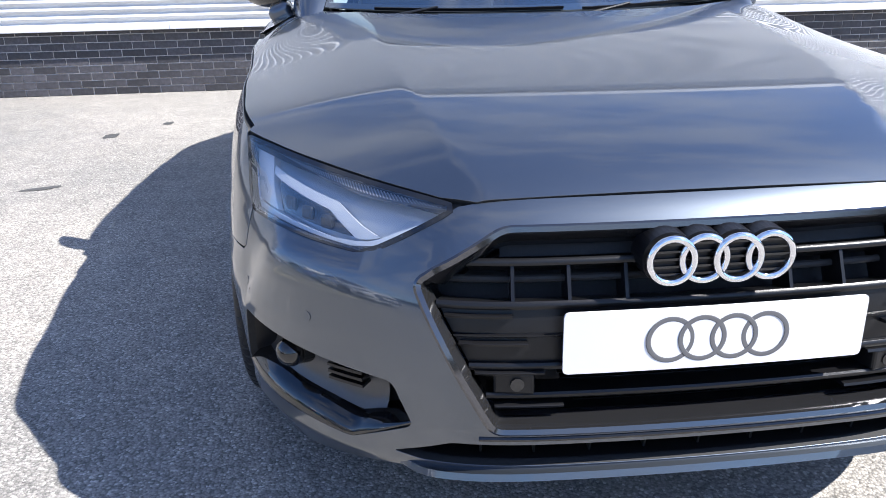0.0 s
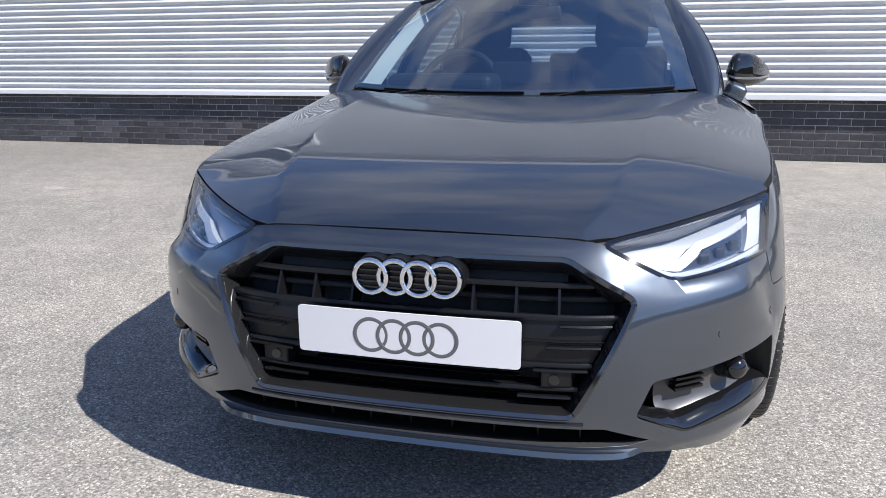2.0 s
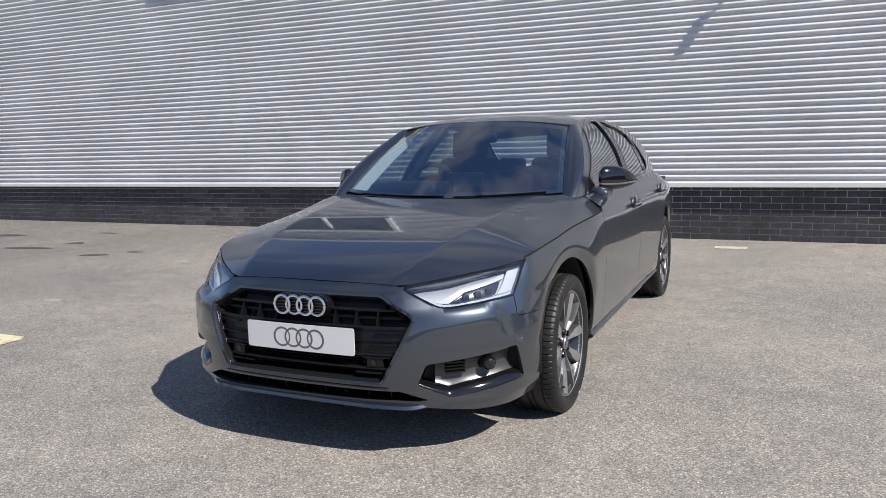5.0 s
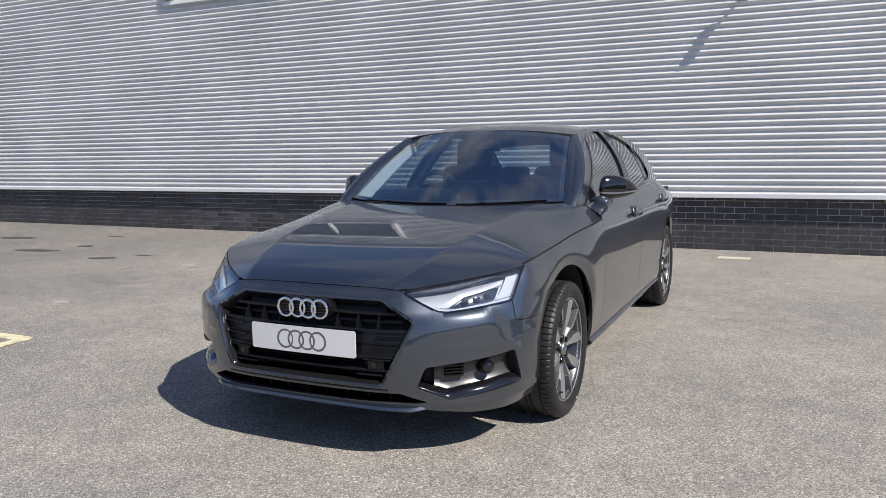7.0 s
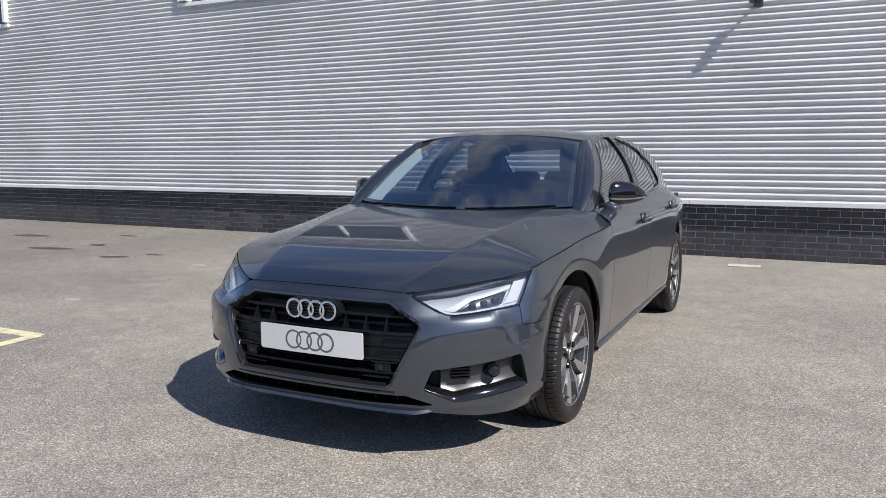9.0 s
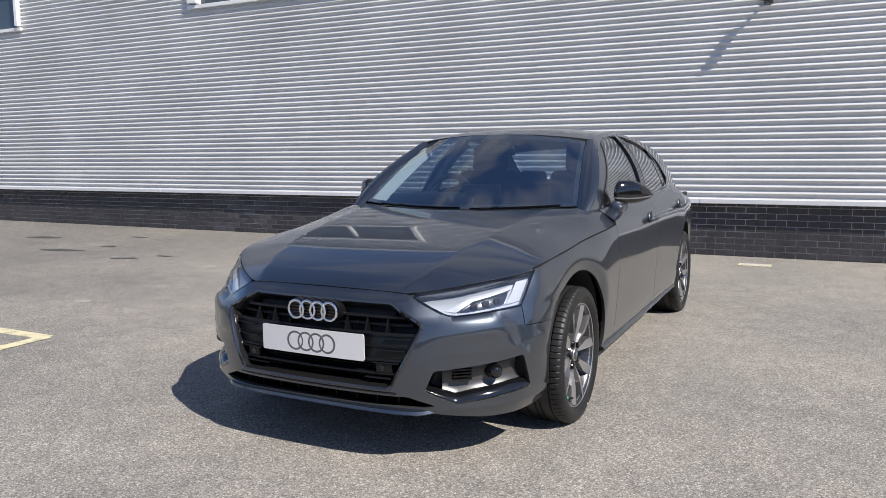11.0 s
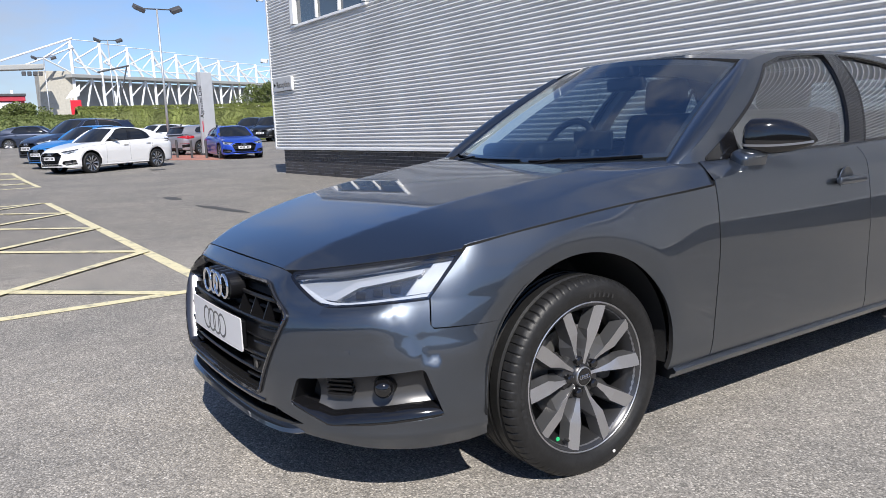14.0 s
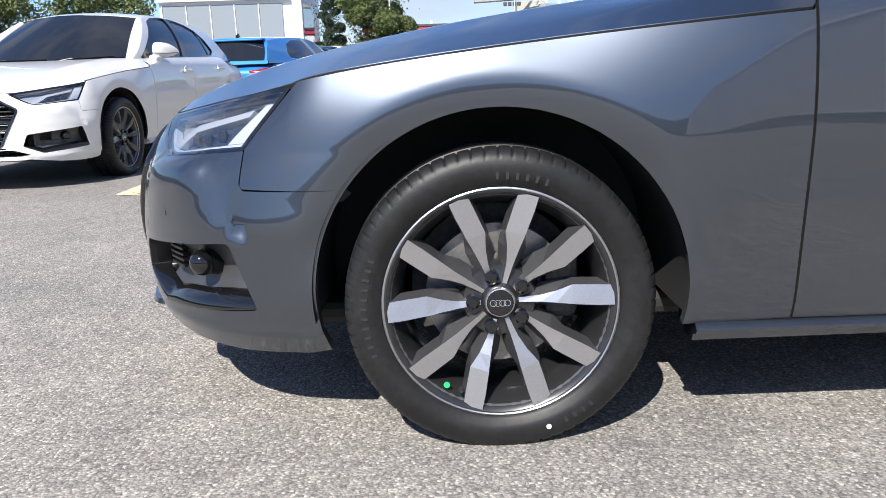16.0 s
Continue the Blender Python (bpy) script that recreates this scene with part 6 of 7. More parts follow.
M_SHOWBAR = mat("plate_bars", (0.03, 0.03, 0.035), 0.5)
plate_blank = thing("number_plate", "white number plate with dark unreadable marks", "number plate", at=(0, 0, -50))
part("plate_sheet", box_bm((0.52, 0.008, 0.111), (0, 0, 0), 0.003), M_PLATE, plate_blank)
for k in range(6):
    part("plate_mark", box_bm((0.04, 0.003, 0.065), (-0.19 + 0.062 * k + (0.05 if k > 3 else 0), -0.005, 0)), M_SHOWBAR, plate_blank)


LEFT_OUT = {"badge_rib", "fin", "slot_end", "radiator_slat", "sensor_box", "sensor", "bracket", "louvre", "parking_sensor", "headrest_post", "projector", "ribs", "gasket", "bolt", "cap_ring",
            "valve", "sidewall_print", "caliper", "backplate", "paint_dot", "green_dot", "backing_slat", "headrest", "fog_collar", "arch_wall", "edge_print", "wiper", "wiper_arm", "recess_wall", "wheel_boss", "wheel_spoke", "mirror_stem"}


def parked(name, label, paint, nose, turn, size=(1, 1, 1), category="car", plate_on=True, source=None, lean=True):
    """A parked car: nose is the place of its front end on the ground, turn the way it faces (0: towards -y)."""
    m = pose(nose[0], nose[1], gz(*nose), 0, 0, turn) @ Matrix.Diagonal((*size, 1)) @ pose(0, 0.92, 0)
    c = copy_thing(source or car, m)
    c.matrix_basis = m
    c.name = name
    tagged(c, label, category, "cars parked in the yard")
    repaint(c, paint)
    if lean:
        for o in list(c.children_recursive):
            if o.name.split(".")[0] in LEFT_OUT:
                bpy.data.objects.remove(o)
    if plate_on:
        copy_thing(plate_blank, m @ pose(0, -0.925, 0.4925))
    return c


P_WHITE = car_paint("white_paint", (0.70, 0.70, 0.71), 0.0, 0.4)
P_BLUE = car_paint("bright_blue_paint", (0.02, 0.20, 0.55), 0.3, 0.4)
P_RSBLUE = car_paint("deep_blue_paint", (0.015, 0.06, 0.42), 0.3, 0.4)
P_BLACK = car_paint("black_paint", (0.012, 0.013, 0.016), 0.3, 0.4)
P_SILVER = car_paint("silver_paint", (0.36, 0.36, 0.40), 0.7, 0.45)
P_SLATE = car_paint("slate_paint", (0.08, 0.09, 0.11), 0.7, 0.45)
P_NAVY = car_paint("navy_paint", (0.02, 0.03, 0.06), 0.4, 0.4)

# ----- hatchback, made from the saloon's front and a new tail -----
hatch = thing("hatchback_car", "bright blue five-door hatchback seen from behind on tarmac", "car", "cars parked in the yard")
for o in list(car.children):
    if o.name.split(".")[0] not in ("roof", "cabin_side", "rear_window", "boot_lid", "headlining", "side_window", "window_trim", "quarter_trim", "parcel_shelf", "rear_bulkhead", "rear_seat", "pillar_cover"):
        c = copy_thing(o, o.matrix_basis)
        c.parent = hatch
Z_RAIL_H = spline([1.205, 1.35, 1.55, 1.9, 2.4, 2.9, 3.45], [1.345, 1.374, 1.391, 1.397, 1.385, 1.362, 1.315])


def hatch_roof(uv):
    a, y = uv[:, 0], uv[:, 1]
    z = Z_RAIL_H(y)
    x = cabin(np.stack([y, z], axis=1))[:, 0]
    yy = y - 0.135 * (1 - a ** 2) * (1 - smooth01(y, 1.2, 2.0)) + 0.06 * (1 - a ** 2) * smooth01(y, 2.6, 3.4)
    return np.stack([x * a, yy, z + 0.036 * (1 - np.abs(a) ** 2.4)], axis=1)


panel("roof", [np.array((a, 1.212)) for a in np.linspace(-1, 1, 20)] + [np.array((a, 3.47)) for a in np.linspace(1, -1, 20)], [], hatch_roof, M_PAINT, hatch, 0.1, 0.02)
hd_f, hd_r = dlo_f, rounded([(1.72, 0.99), (1.82, 1.2), (1.885, 1.377), (2.2, 1.365), (2.55, 1.335), (2.85, 1.27), (3.0, 1.14), (2.95, 1.05), (2.5, 1.015)], 0.012)
hrail = rail[:14] + [(y, float(Z_RAIL_H(y))) for y in np.linspace(1.25, 3.45, 22)] + [(3.62, 1.15), (3.72, 1.02), (3.70, 0.975), (2.8, 0.965), (1.6, 0.95)]
for mirror in (False, True):
    panel("cabin_side", hrail, [hd_f, hd_r], cabin, M_PAINT, hatch, 0.05, 0.02, mirror)
    for d in (hd_f, hd_r):
        panel("side_window", d, [], cabin, M_DARKGLASS, hatch, 0.08, 0, mirror, lift=-0.006)
        pts = resample(d, 0.05)
        sg = -1 if mirror else 1
        sweep("window_trim", cabin(pts) * (sg, 1, 1), normals_of(cabin, pts) * (sg, 1, 1), [(-0.008, -0.01), (0.008, -0.01), (0.006, 0.004), (-0.006, 0.004)], M_CHROME, hatch, closed=True)
    u0, u1 = on_wrap(0.90, 3.2, 0.8)[0], on_wrap(0.36, 3.85, 0.8)[0]
    us = [u0 + (u1 - u0) * t for t in (0, 0.35, 0.7, 1.0)]
    tl = [(us[0], 0.90), (us[0], 0.80), (us[1], 0.765), (us[2], 0.80), (us[3], 0.845), (us[3], 0.865), (us[2], 0.90), (us[1], 0.92)]
    panel("tail_light", tl, [], wrap, mat("red_lens", (0.33, 0.006, 0.01), 0.08, coat=0.6), hatch, 0.05, 0.01, mirror, "red tail light", 0.006)
    v0, v1 = on_wrap(0.85, 3.45, 0.45)[0], on_wrap(0.62, 3.79, 0.45)[0]
    panel("vent", [(v0, 0.40), (v1, 0.36), (v1, 0.50), (v0, 0.52)], [], wrap, M_BLACK, hatch, 0.05, 0.005, mirror, "black corner vent", 0.005)
    panel("reflector", [(v0 - 0.02, 0.545), (v1 + 0.1, 0.535), (v1 + 0.1, 0.555), (v0 - 0.02, 0.565)], [], wrap, mat("dark_red_reflector", (0.2, 0.004, 0.008), 0.2), hatch, 0.05, 0.004, mirror, "", 0.005)


def hatch_glass(uv):
    a, b = uv[:, 0], uv[:, 1]
    y, z = 3.46 + 0.27 * b, 1.322 - 0.32 * b
    x = cabin(np.stack([y, z], axis=1))[:, 0] - 0.02
    k = 1 - a ** 2
    return np.stack([x * a, y + 0.085 * k, z + 0.026 * k * (1 - b)], axis=1)


panel("rear_window", [np.array((a, 0.95)) for a in np.linspace(-0.93, 0.93, 16)] + [np.array((a, 0.05)) for a in np.linspace(0.93, -0.93, 16)], [], hatch_glass, M_DARKGLASS, hatch, 0.1, 0.004, label="dark rear window", lift=0.004)
panel("tailgate_frame", [np.array((a, 1.1)) for a in np.linspace(-1.03, 1.03, 16)] + [np.array((a, -0.06)) for a in np.linspace(1.03, -1.03, 16)], [], hatch_glass, M_PAINT, hatch, 0.1, 0.02, lift=-0.004)
part("roof_spoiler", box_bm((1.02, 0.17, 0.03), (0, 3.53, 1.337), 0.012, rot=(-6, 0, 0)), M_PAINT, hatch)
part("aerial_fin", box_bm((0.03, 0.12, 0.06), (0, 3.28, 1.40), 0.012, rot=(-18, 0, 0)), M_BLACK, hatch)
dv = [np.array((u, z)) for u, z in [(U_END - 0.62, 0.26), (U_END, 0.26), (U_END, 0.36), (U_END - 0.62, 0.34)]]
for mirror in (False, True):
    panel("diffuser", dv, [], wrap, M_BLACK, hatch, 0.06, 0.004, mirror, "black diffuser", 0.006)
    part("tailpipe", box_bm((0.20, 0.03, 0.06), (0.5 * (-1 if mirror else 1), 3.835, 0.30), 0.012), M_TRIMGREY, hatch)
part("shelf", box_bm((1.4, 1.0, 0.7), (0, 3.1, 0.62), 0.05), M_MATTBLACK, hatch)
hatch_m = pose(-13.74, -2.52, 0, 0, 0, -100) @ Matrix.Diagonal((0.985, 0.905, 1.0, 1)) @ pose(0, 0.92, 0)
hatch.matrix_basis = hatch_m
repaint(hatch, P_BLUE)

executive = parked("saloon_car", "white executive saloon with dark multi-spoke wheels, parked on tarmac", P_WHITE, (-3.28, -3.71), 87, (1.02, 1.03, 1.02), lean=False)
for o in executive.children:
    if o.name.startswith("door_mirror"):
        o.material_slots[0].link = "OBJECT"
        o.material_slots[0].material = P_WHITE
    if o.name.startswith("wheel"):
        for q in o.children:
            if q.name.startswith("spoke"):
                q.material_slots[0].link = "OBJECT"
                q.material_slots[0].material = M_BARREL
parked("saloon_car", "white compact saloon with black wheels, parked on tarmac", P_WHITE, (-24.1, 1.38), 29, (0.98, 0.93, 1.0))
parked("saloon_car", "light blue car standing behind a white saloon", P_BLUE, (-27.0, 1.3), 28, (0.98, 0.93, 1.02))
parked("large_car", "dark navy tall car parked in a row", P_NAVY, (-30.0, 1.3), 28, (1.04, 0.98, 1.17), source=hatch)
parked("saloon_car", "deep blue saloon facing out beside the sign pylon", P_RSBLUE, (-28.3, 9.1), 84, (0.99, 0.96, 0.98))
parked("saloon_car", "black saloon parked before a hedge", P_BLACK, (-51.0, 0.1), 78)
parked("saloon_car", "white car parked behind the sign pylon", P_WHITE, (-42.8, 7.3), 20, (1, 0.9, 1.02), source=hatch)
parked("saloon_car", "silver hatchback parked behind the sign pylon", P_SILVER, (-36.5, 12.0), 200, (1, 0.9, 1.0), source=hatch)
for (nx, ny), pt in (((-44.2, 17.3), P_NAVY), ((-45.6, 16.2), P_BLACK), ((-47.2, 15.4), P_NAVY)):
    parked("large_car", "dark tall car parked in a row beside the hedge", pt, (nx, ny), 48, (1.02, 0.95, 1.15), source=hatch)
for k, (p, lab, sz, src) in enumerate(((P_SLATE, "dark slate tall car parked in a row", (1.02, 0.95, 1.13), hatch), (P_BLACK, "black tall car parked in a row", (1.02, 0.95, 1.13), hatch),
                                     (P_WHITE, "white tall car parked in a row", (1.0, 0.93, 1.10), hatch), (P_BLACK, "black saloon parked in a row", (1, 1, 1), None))):
    parked("large_car" if src else "saloon_car", lab, p, (-28.0 - 3.0 * k, -2.4), 176, sz, source=src)
for k, (p, y) in enumerate(((P_NAVY, 6.0), (P_SILVER, 8.4), (P_WHITE, 11.0))):
    parked("saloon_car", "car in a far row before the hedge", p, (-48.5 - 0.8 * k, y), 165)
for o in (plate_blank, *plate_blank.children):
    bpy.data.objects.remove(o)

# ---------------- hedges and trees ----------------
def leaf_mat(name, color):
    m = mat(name, color, 0.6, wear=0.35, wear_scale=0.9, grain=0.35, grain_scale=7)
    return m


M_HEDGE, M_HEDGE2, M_LEAF, M_PINE = leaf_mat("hedge_leaves", (0.135, 0.160, 0.036)), leaf_mat("dark_hedge_leaves", (0.105, 0.135, 0.034)), leaf_mat("tree_leaves", (0.095, 0.125, 0.036)), leaf_mat("pine_needles", (0.03, 0.05, 0.028))
M_BARK = mat("bark", (0.10, 0.075, 0.055), 0.9, grain=0.3, grain_scale=20)
rng = np.random.default_rng(5)


def leaves(name, centres, size, material, parent):
    """Many small leaf clumps, each a bent quad."""
    n = len(centres)
    d1, d2 = rng.normal(size=(n, 3)), rng.normal(size=(n, 3))
    d1 /= np.linalg.norm(d1, axis=1, keepdims=True)
    d2 -= d1 * np.sum(d1 * d2, axis=1, keepdims=True)
    d2 /= np.linalg.norm(d2, axis=1, keepdims=True)
    s = (size * rng.uniform(0.6, 1.4, n))[:, None]
    nn = np.cross(d1, d2)
    v = np.stack([centres - d1 * s - d2 * s * 0.4, centres + d2 * s * 0.0 - d2 * s * 0.7 + nn * s * 0.3, centres + d1 * s - d2 * s * 0.2, centres + d2 * s * 0.8 + nn * s * 0.2], axis=1).reshape(-1, 3)
    f = np.arange(4 * n).reshape(-1, 4)
    return tagged(mesh_part(name, v, f, material, parent), kind="stuff")


def hedge(x, y0, y1, z0, h, depth, material, label, count):
    t = thing("hedge", label, "hedge", at=(x, (y0 + y1) / 2, z0))
    L = y1 - y0
    n = int(L / 0.6)
    v, f = [], []
    prof = [(-depth / 2, 0.02), (-depth / 2, h * 0.9), (-depth * 0.3, h), (depth * 0.3, h), (depth / 2, h * 0.9), (depth / 2, 0.02)]
    for i in range(n + 1):
        yy = -L / 2 + L * i / n
        for px, pz in prof:
            k = 1 + 0.06 * noise.noise(Vector((yy * 0.6, px, pz)))
            v.append((px * k * 0.9, yy, pz * k * 0.94))
    m = len(prof)
    for i in range(n):
        for k in range(m - 1):
            f.append((i * m + k, i * m + k + 1, (i + 1) * m + k + 1, (i + 1) * m + k))
    mesh_part("hedge_core", v, f, material, t, smooth=True)
    if not count:
        return t
    c = np.stack([rng.uniform(-depth / 2, depth / 2, count), rng.uniform(-L / 2, L / 2, count), rng.uniform(0.1, 1.0, count) * h], axis=1)
    face = rng.random(count)
    c[face < 0.62, 0] = depth / 2 * rng.uniform(0.9, 1.03, (face < 0.62).sum())
    c[face >= 0.62, 2] = h * rng.uniform(0.95, 1.02, (face >= 0.62).sum())
    leaves("leaves", c, 0.05, material, t)
    return t


hedge(-57.4, -34.0, 8.3, 0.76, 2.06, 1.6, M_HEDGE2, "long clipped green hedge behind the car park", 30000)
hedge(-58.5, 7.4, 42.0, 0.23, 3.15, 1.8, M_HEDGE, "tall sunlit clipped hedge behind the car park", 30000)
# two unseen hedges, added to give the paint a dark horizon to reflect
M_UNSEEN_HEDGE = mat("unseen_hedge", (0.045, 0.06, 0.028), 0.8, wear=0.25, wear_scale=0.12)
for (hx, hy, hturn, hl) in ((36.0, -10.0, 0.0, 130.0), (-6.0, -56.0, 90.0, 130.0)):
    far = hedge(0, -hl / 2, hl / 2, 0.0, 5.0, 3.0, M_UNSEEN_HEDGE, "tall dark hedge out of view, added for the horizon reflected in car paint", 0)
    far.matrix_basis = pose(hx, hy, 0.0, 0, 0, 180.0 + hturn)
tagged(part("kerb", box_bm((0.2, 60.0, 0.16), (-55.6, -4.0, 0.78), 0.02), mat("kerb_concrete", (0.42, 0.41, 0.38), 0.85, grain=0.15, grain_scale=30, wear=0.2)), "pale concrete kerb before the hedge", "kerb", kind="structure")


def tree(name, x, y, z0, h, spread, trunk_h, material, label, count, conical=False, leaf=0.16):
    t = thing(name, label, "tree", at=(x, y, z0))
    bm = bmesh.new()
    tube_bm((0, 0, 0), (0.05, 0.02, h * 0.62), 0.05 * h ** 0.6, 0.03, 10, bm)
    tips = []
    for k in range(16):
        a, zz = rng.uniform(0, 2 * math.pi), trunk_h + (h * 0.9 - trunk_h) * (k + 0.5) / 16
        rad = spread * ((1 - (zz - trunk_h) / (h - trunk_h)) if conical else math.sin(math.pi * min(0.96, 0.12 + 0.86 * (zz - trunk_h) / (h - trunk_h))) ** 0.6) * rng.uniform(0.6, 1.0)
        tip = np.array((rad * math.cos(a), rad * math.sin(a), zz + 0.25 * rad))
        tube_bm((0.03, 0.01, min(zz, h * 0.6)), tip, 0.035, 0.01, 6, bm)
        tips.append((tip, max(0.35, rad * 0.55)))
    part("trunk", bm, M_BARK, t, "brown bark trunk and limbs", smooth=True)
    per = count // len(tips)
    cs = []
    for tip, r in tips:
        p = rng.normal(size=(per, 3))
        p /= np.linalg.norm(p, axis=1, keepdims=True)
        cs.append(tip + p * (r * rng.uniform(0.3, 1.0, per) ** 0.5)[:, None] * (1, 1, 0.8))
    cs.append(np.stack([rng.normal(0, spread * 0.35, per * 3), rng.normal(0, spread * 0.35, per * 3), rng.uniform(trunk_h + 0.2, h * 0.97, per * 3)], axis=1))
    leaves("crown", np.vstack(cs), leaf, material, t)
    return t


tree("broadleaf_tree", -59.3, -4.6, 0.76, 7.4, 2.5, 1.3, M_LEAF, "green broadleaf tree rising behind a hedge", 42000, leaf=0.085)
tree("pine_tree", -57.9, -7.9, 0.76, 6.6, 1.5, 0.8, M_PINE, "dark pine beside a white building", 14000, True, 0.07)
tree("broadleaf_tree", -63.0, -28.0, 0.76, 9.0, 4.0, 1.5, M_LEAF, "green broadleaf tree beyond a white building", 12000, leaf=0.13)
tree("broadleaf_tree", -62.0, -35.0, 0.76, 9.0, 4.0, 1.5, M_LEAF, "green broadleaf tree beyond a white building", 12000, leaf=0.13)
for x, y, h, s in ((-69, 25.6, 5.2, 2.6), (-72, 30, 4.6, 3.0), (-66, 5.2, 3.3, 1.8), (-66, 2.6, 2.9, 1.6)):
    tree("bush", x, y, 0.6, h, s, 0.4, M_HEDGE2, "loose green shrub behind the hedge", 6000, leaf=0.09)

# ---------------- buildings and masts in the distance ----------------
M_WHITESTEEL = mat("white_painted_steel", (0.78, 0.79, 0.80), 0.45, wear=0.05)
M_RED = mat("red_cladding", (0.42, 0.035, 0.06), 0.5, wear=0.12)
M_GREYCLAD = mat("grey_cladding", (0.33, 0.335, 0.33), 0.6, wear=0.12, wear_scale=0.3)
M_DARKROOF = mat("dark_roof", (0.06, 0.06, 0.065), 0.6, wear=0.2)
shed = thing("trade_unit", "red and white retail shed behind the hedge", "building", at=(-107, -0.4, -0.3))
part("wall", box_bm((10, 18.5, 6.4), (-5, 0, 3.2), 0.05), M_RED, shed)
for k in range(6):
    part("white_panel", box_bm((0.12, 2.35, 2.2), (0.08, -7.6 + 3.05 * k, 5.2), 0.02), M_WHITESTEEL, shed)
part("fascia", box_bm((0.5, 18.7, 0.7), (0.1, 0, 6.75), 0.04), M_RED, shed)
part("roof", box_bm((10.6, 18.9, 0.3), (-4.8, 0, 7.15), 0.04), M_DARKROOF, shed)
for k in range(5):
    part("roof_vent", box_bm((0.3, 0.3, 0.5), (-0.6, -8 + 4 * k, 7.5), 0.04), M_WHITESTEEL, shed)

stadium = thing("stadium_stand", "grey stadium stand hung from white steel masts and trusses", "building", at=(0, 0, 0))
S0, S1 = np.array((-195.1, 27.9)), np.array((-223.7, 77.0))
sd = (S1 - S0) / 7.0
bm = None
for i in range(-1, 13):
    p = S0 + sd * i
    q = lambda along_, z: (p[0] + sd[0] * along_, p[1] + sd[1] * along_, z)
    if i < 0:
        continue
    top = 23.85 - 0.34 * i
    part("mast", tube_bm(q(0, 0.3), q(0, top), 0.36, n=8), M_WHITESTEEL, stadium)
    for a, b, r in ((q(0, top - 1), q(0.62, 15.2), 0.3), (q(0.62, 15.2), q(0.3, 6.5), 0.25), (q(0.62, 15.2), q(0.0, 11.0), 0.18), (q(0, top - 0.5), q(-0.9, 19.2), 0.2), (q(-0.9, 19.2), q(0.0, 16.2), 0.18),
                    (q(0, top), q(1, top), 0.10), (q(0, 17.6), q(1, 17.6), 0.16), (q(-0.45, 18.2), q(0.0, 21.5), 0.12), (q(0.62, 15.2), q(0.95, 6.5), 0.2)):
        part("truss_member", tube_bm(a, b, r, n=6), M_WHITESTEEL, stadium)
ang = math.degrees(math.atan2(sd[1], sd[0]))
mid = S0 + sd * 6.0
back = bm = box_bm((100, 1.0, 12.5), (mid[0] - 4.5, mid[1] - 2.0, 8.6), rot=(0, 0, ang))
part("back_wall", back, M_GREYCLAD, stadium)
part("roof_edge", box_bm((100, 6.0, 0.8), (mid[0] - 1.5, mid[1] - 1.0, 15.6), 0.1, rot=(0, 0, ang)), M_GREYCLAD, stadium)
part("end_block", box_bm((8, 7.5, 17.0), (-199.5, 24.5, 8.3), 0.1), mat("beige_cladding", (0.42, 0.40, 0.35), 0.7, wear=0.1), stadium)
part("gantry", box_bm((3.0, 11.5, 1.1), (-189, 15.5, 16.9), 0.15, rot=(2.5, 0, 0)), M_GREYCLAD, stadium)
for k in range(4):
    part("floodlight", box_bm((0.8, 0.8, 0.9), (-188, 17.1 + 1.1 * k, 15.6), 0.1), M_DARKROOF, stadium)
part("gantry_stay", tube_bm((-190, 11.8, 17.9), (-195.1, 28.5, 24.1), 0.25, n=6), M_WHITESTEEL, stadium)
part("gantry_stay", tube_bm((-190, 17.8, 17.6), (-195.1, 28.5, 22.1), 0.2, n=6), M_WHITESTEEL, stadium)

M_REDBOARD = mat("red_board", (0.62, 0.02, 0.04), 0.45, wear=0.05)
sign_red = thing("red_sign", "red advertising board on a post behind the hedge", "sign", at=(-62.7, 8.07, 0.2))
part("board", box_bm((0.12, 0.76, 1.2), (0, 0, 3.3), 0.02), M_REDBOARD, sign_red)
part("post", tube_bm((0, -0.3, 0), (0, -0.3, 4.3), 0.04), M_WHITESTEEL, sign_red)
flag = bmesh.new()
fv = [flag.verts.new(v) for v in ((0, -0.25, 4.6), (0, 0.45, 5.1), (0.02, 0.3, 4.2), (-0.02, -0.7, 4.0))]
flag.faces.new(fv)
part("white_topper", flag, M_WHITESTEEL, sign_red)
banner = thing("red_banner", "narrow red banner on a post behind the hedge", "banner", at=(-60.5, 23.8, 0.23))
part("cloth", box_bm((0.04, 0.34, 2.05), (0, 0, 4.15), 0.01), M_REDBOARD, banner)
part("post", tube_bm((0, -0.2, 0), (0, -0.2, 5.25), 0.04), M_WHITESTEEL, banner)

showroom = thing("showroom", "white-framed building with large pale panes", "building", at=(-56.5, -15.1, 0.76))
part("wall", box_bm((9.0, 10.4, 8.0), (-4.7, 0, 4.0), 0.03), M_WHITESTEEL, showroom)
for k in range(5):
    w = part("window", box_bm((0.10, 1.72, 4.9), (-0.155, -4.1 + 1.78 * k, 2.75), 0.01), mat("pale_glass", (0.24, 0.265, 0.29), 0.06, coat=0.5), showroom)
    part("mullion", box_bm((0.12, 0.06, 4.9), (-0.10, -4.98 + 1.78 * k, 2.75)), M_UPVC, w)
    part("transom", box_bm((0.12, 1.7, 0.05), (-0.095, -4.1 + 1.78 * k, 1.1)), M_UPVC, w)
part("fascia", box_bm((0.4, 10.6, 1.3), (0.0, 0, 6.1), 0.02), M_UPVC, showroom)
part("corner_column", box_bm((0.5, 0.7, 8.0), (-0.05, 5.0, 4.0), 0.02), M_UPVC, showroom)
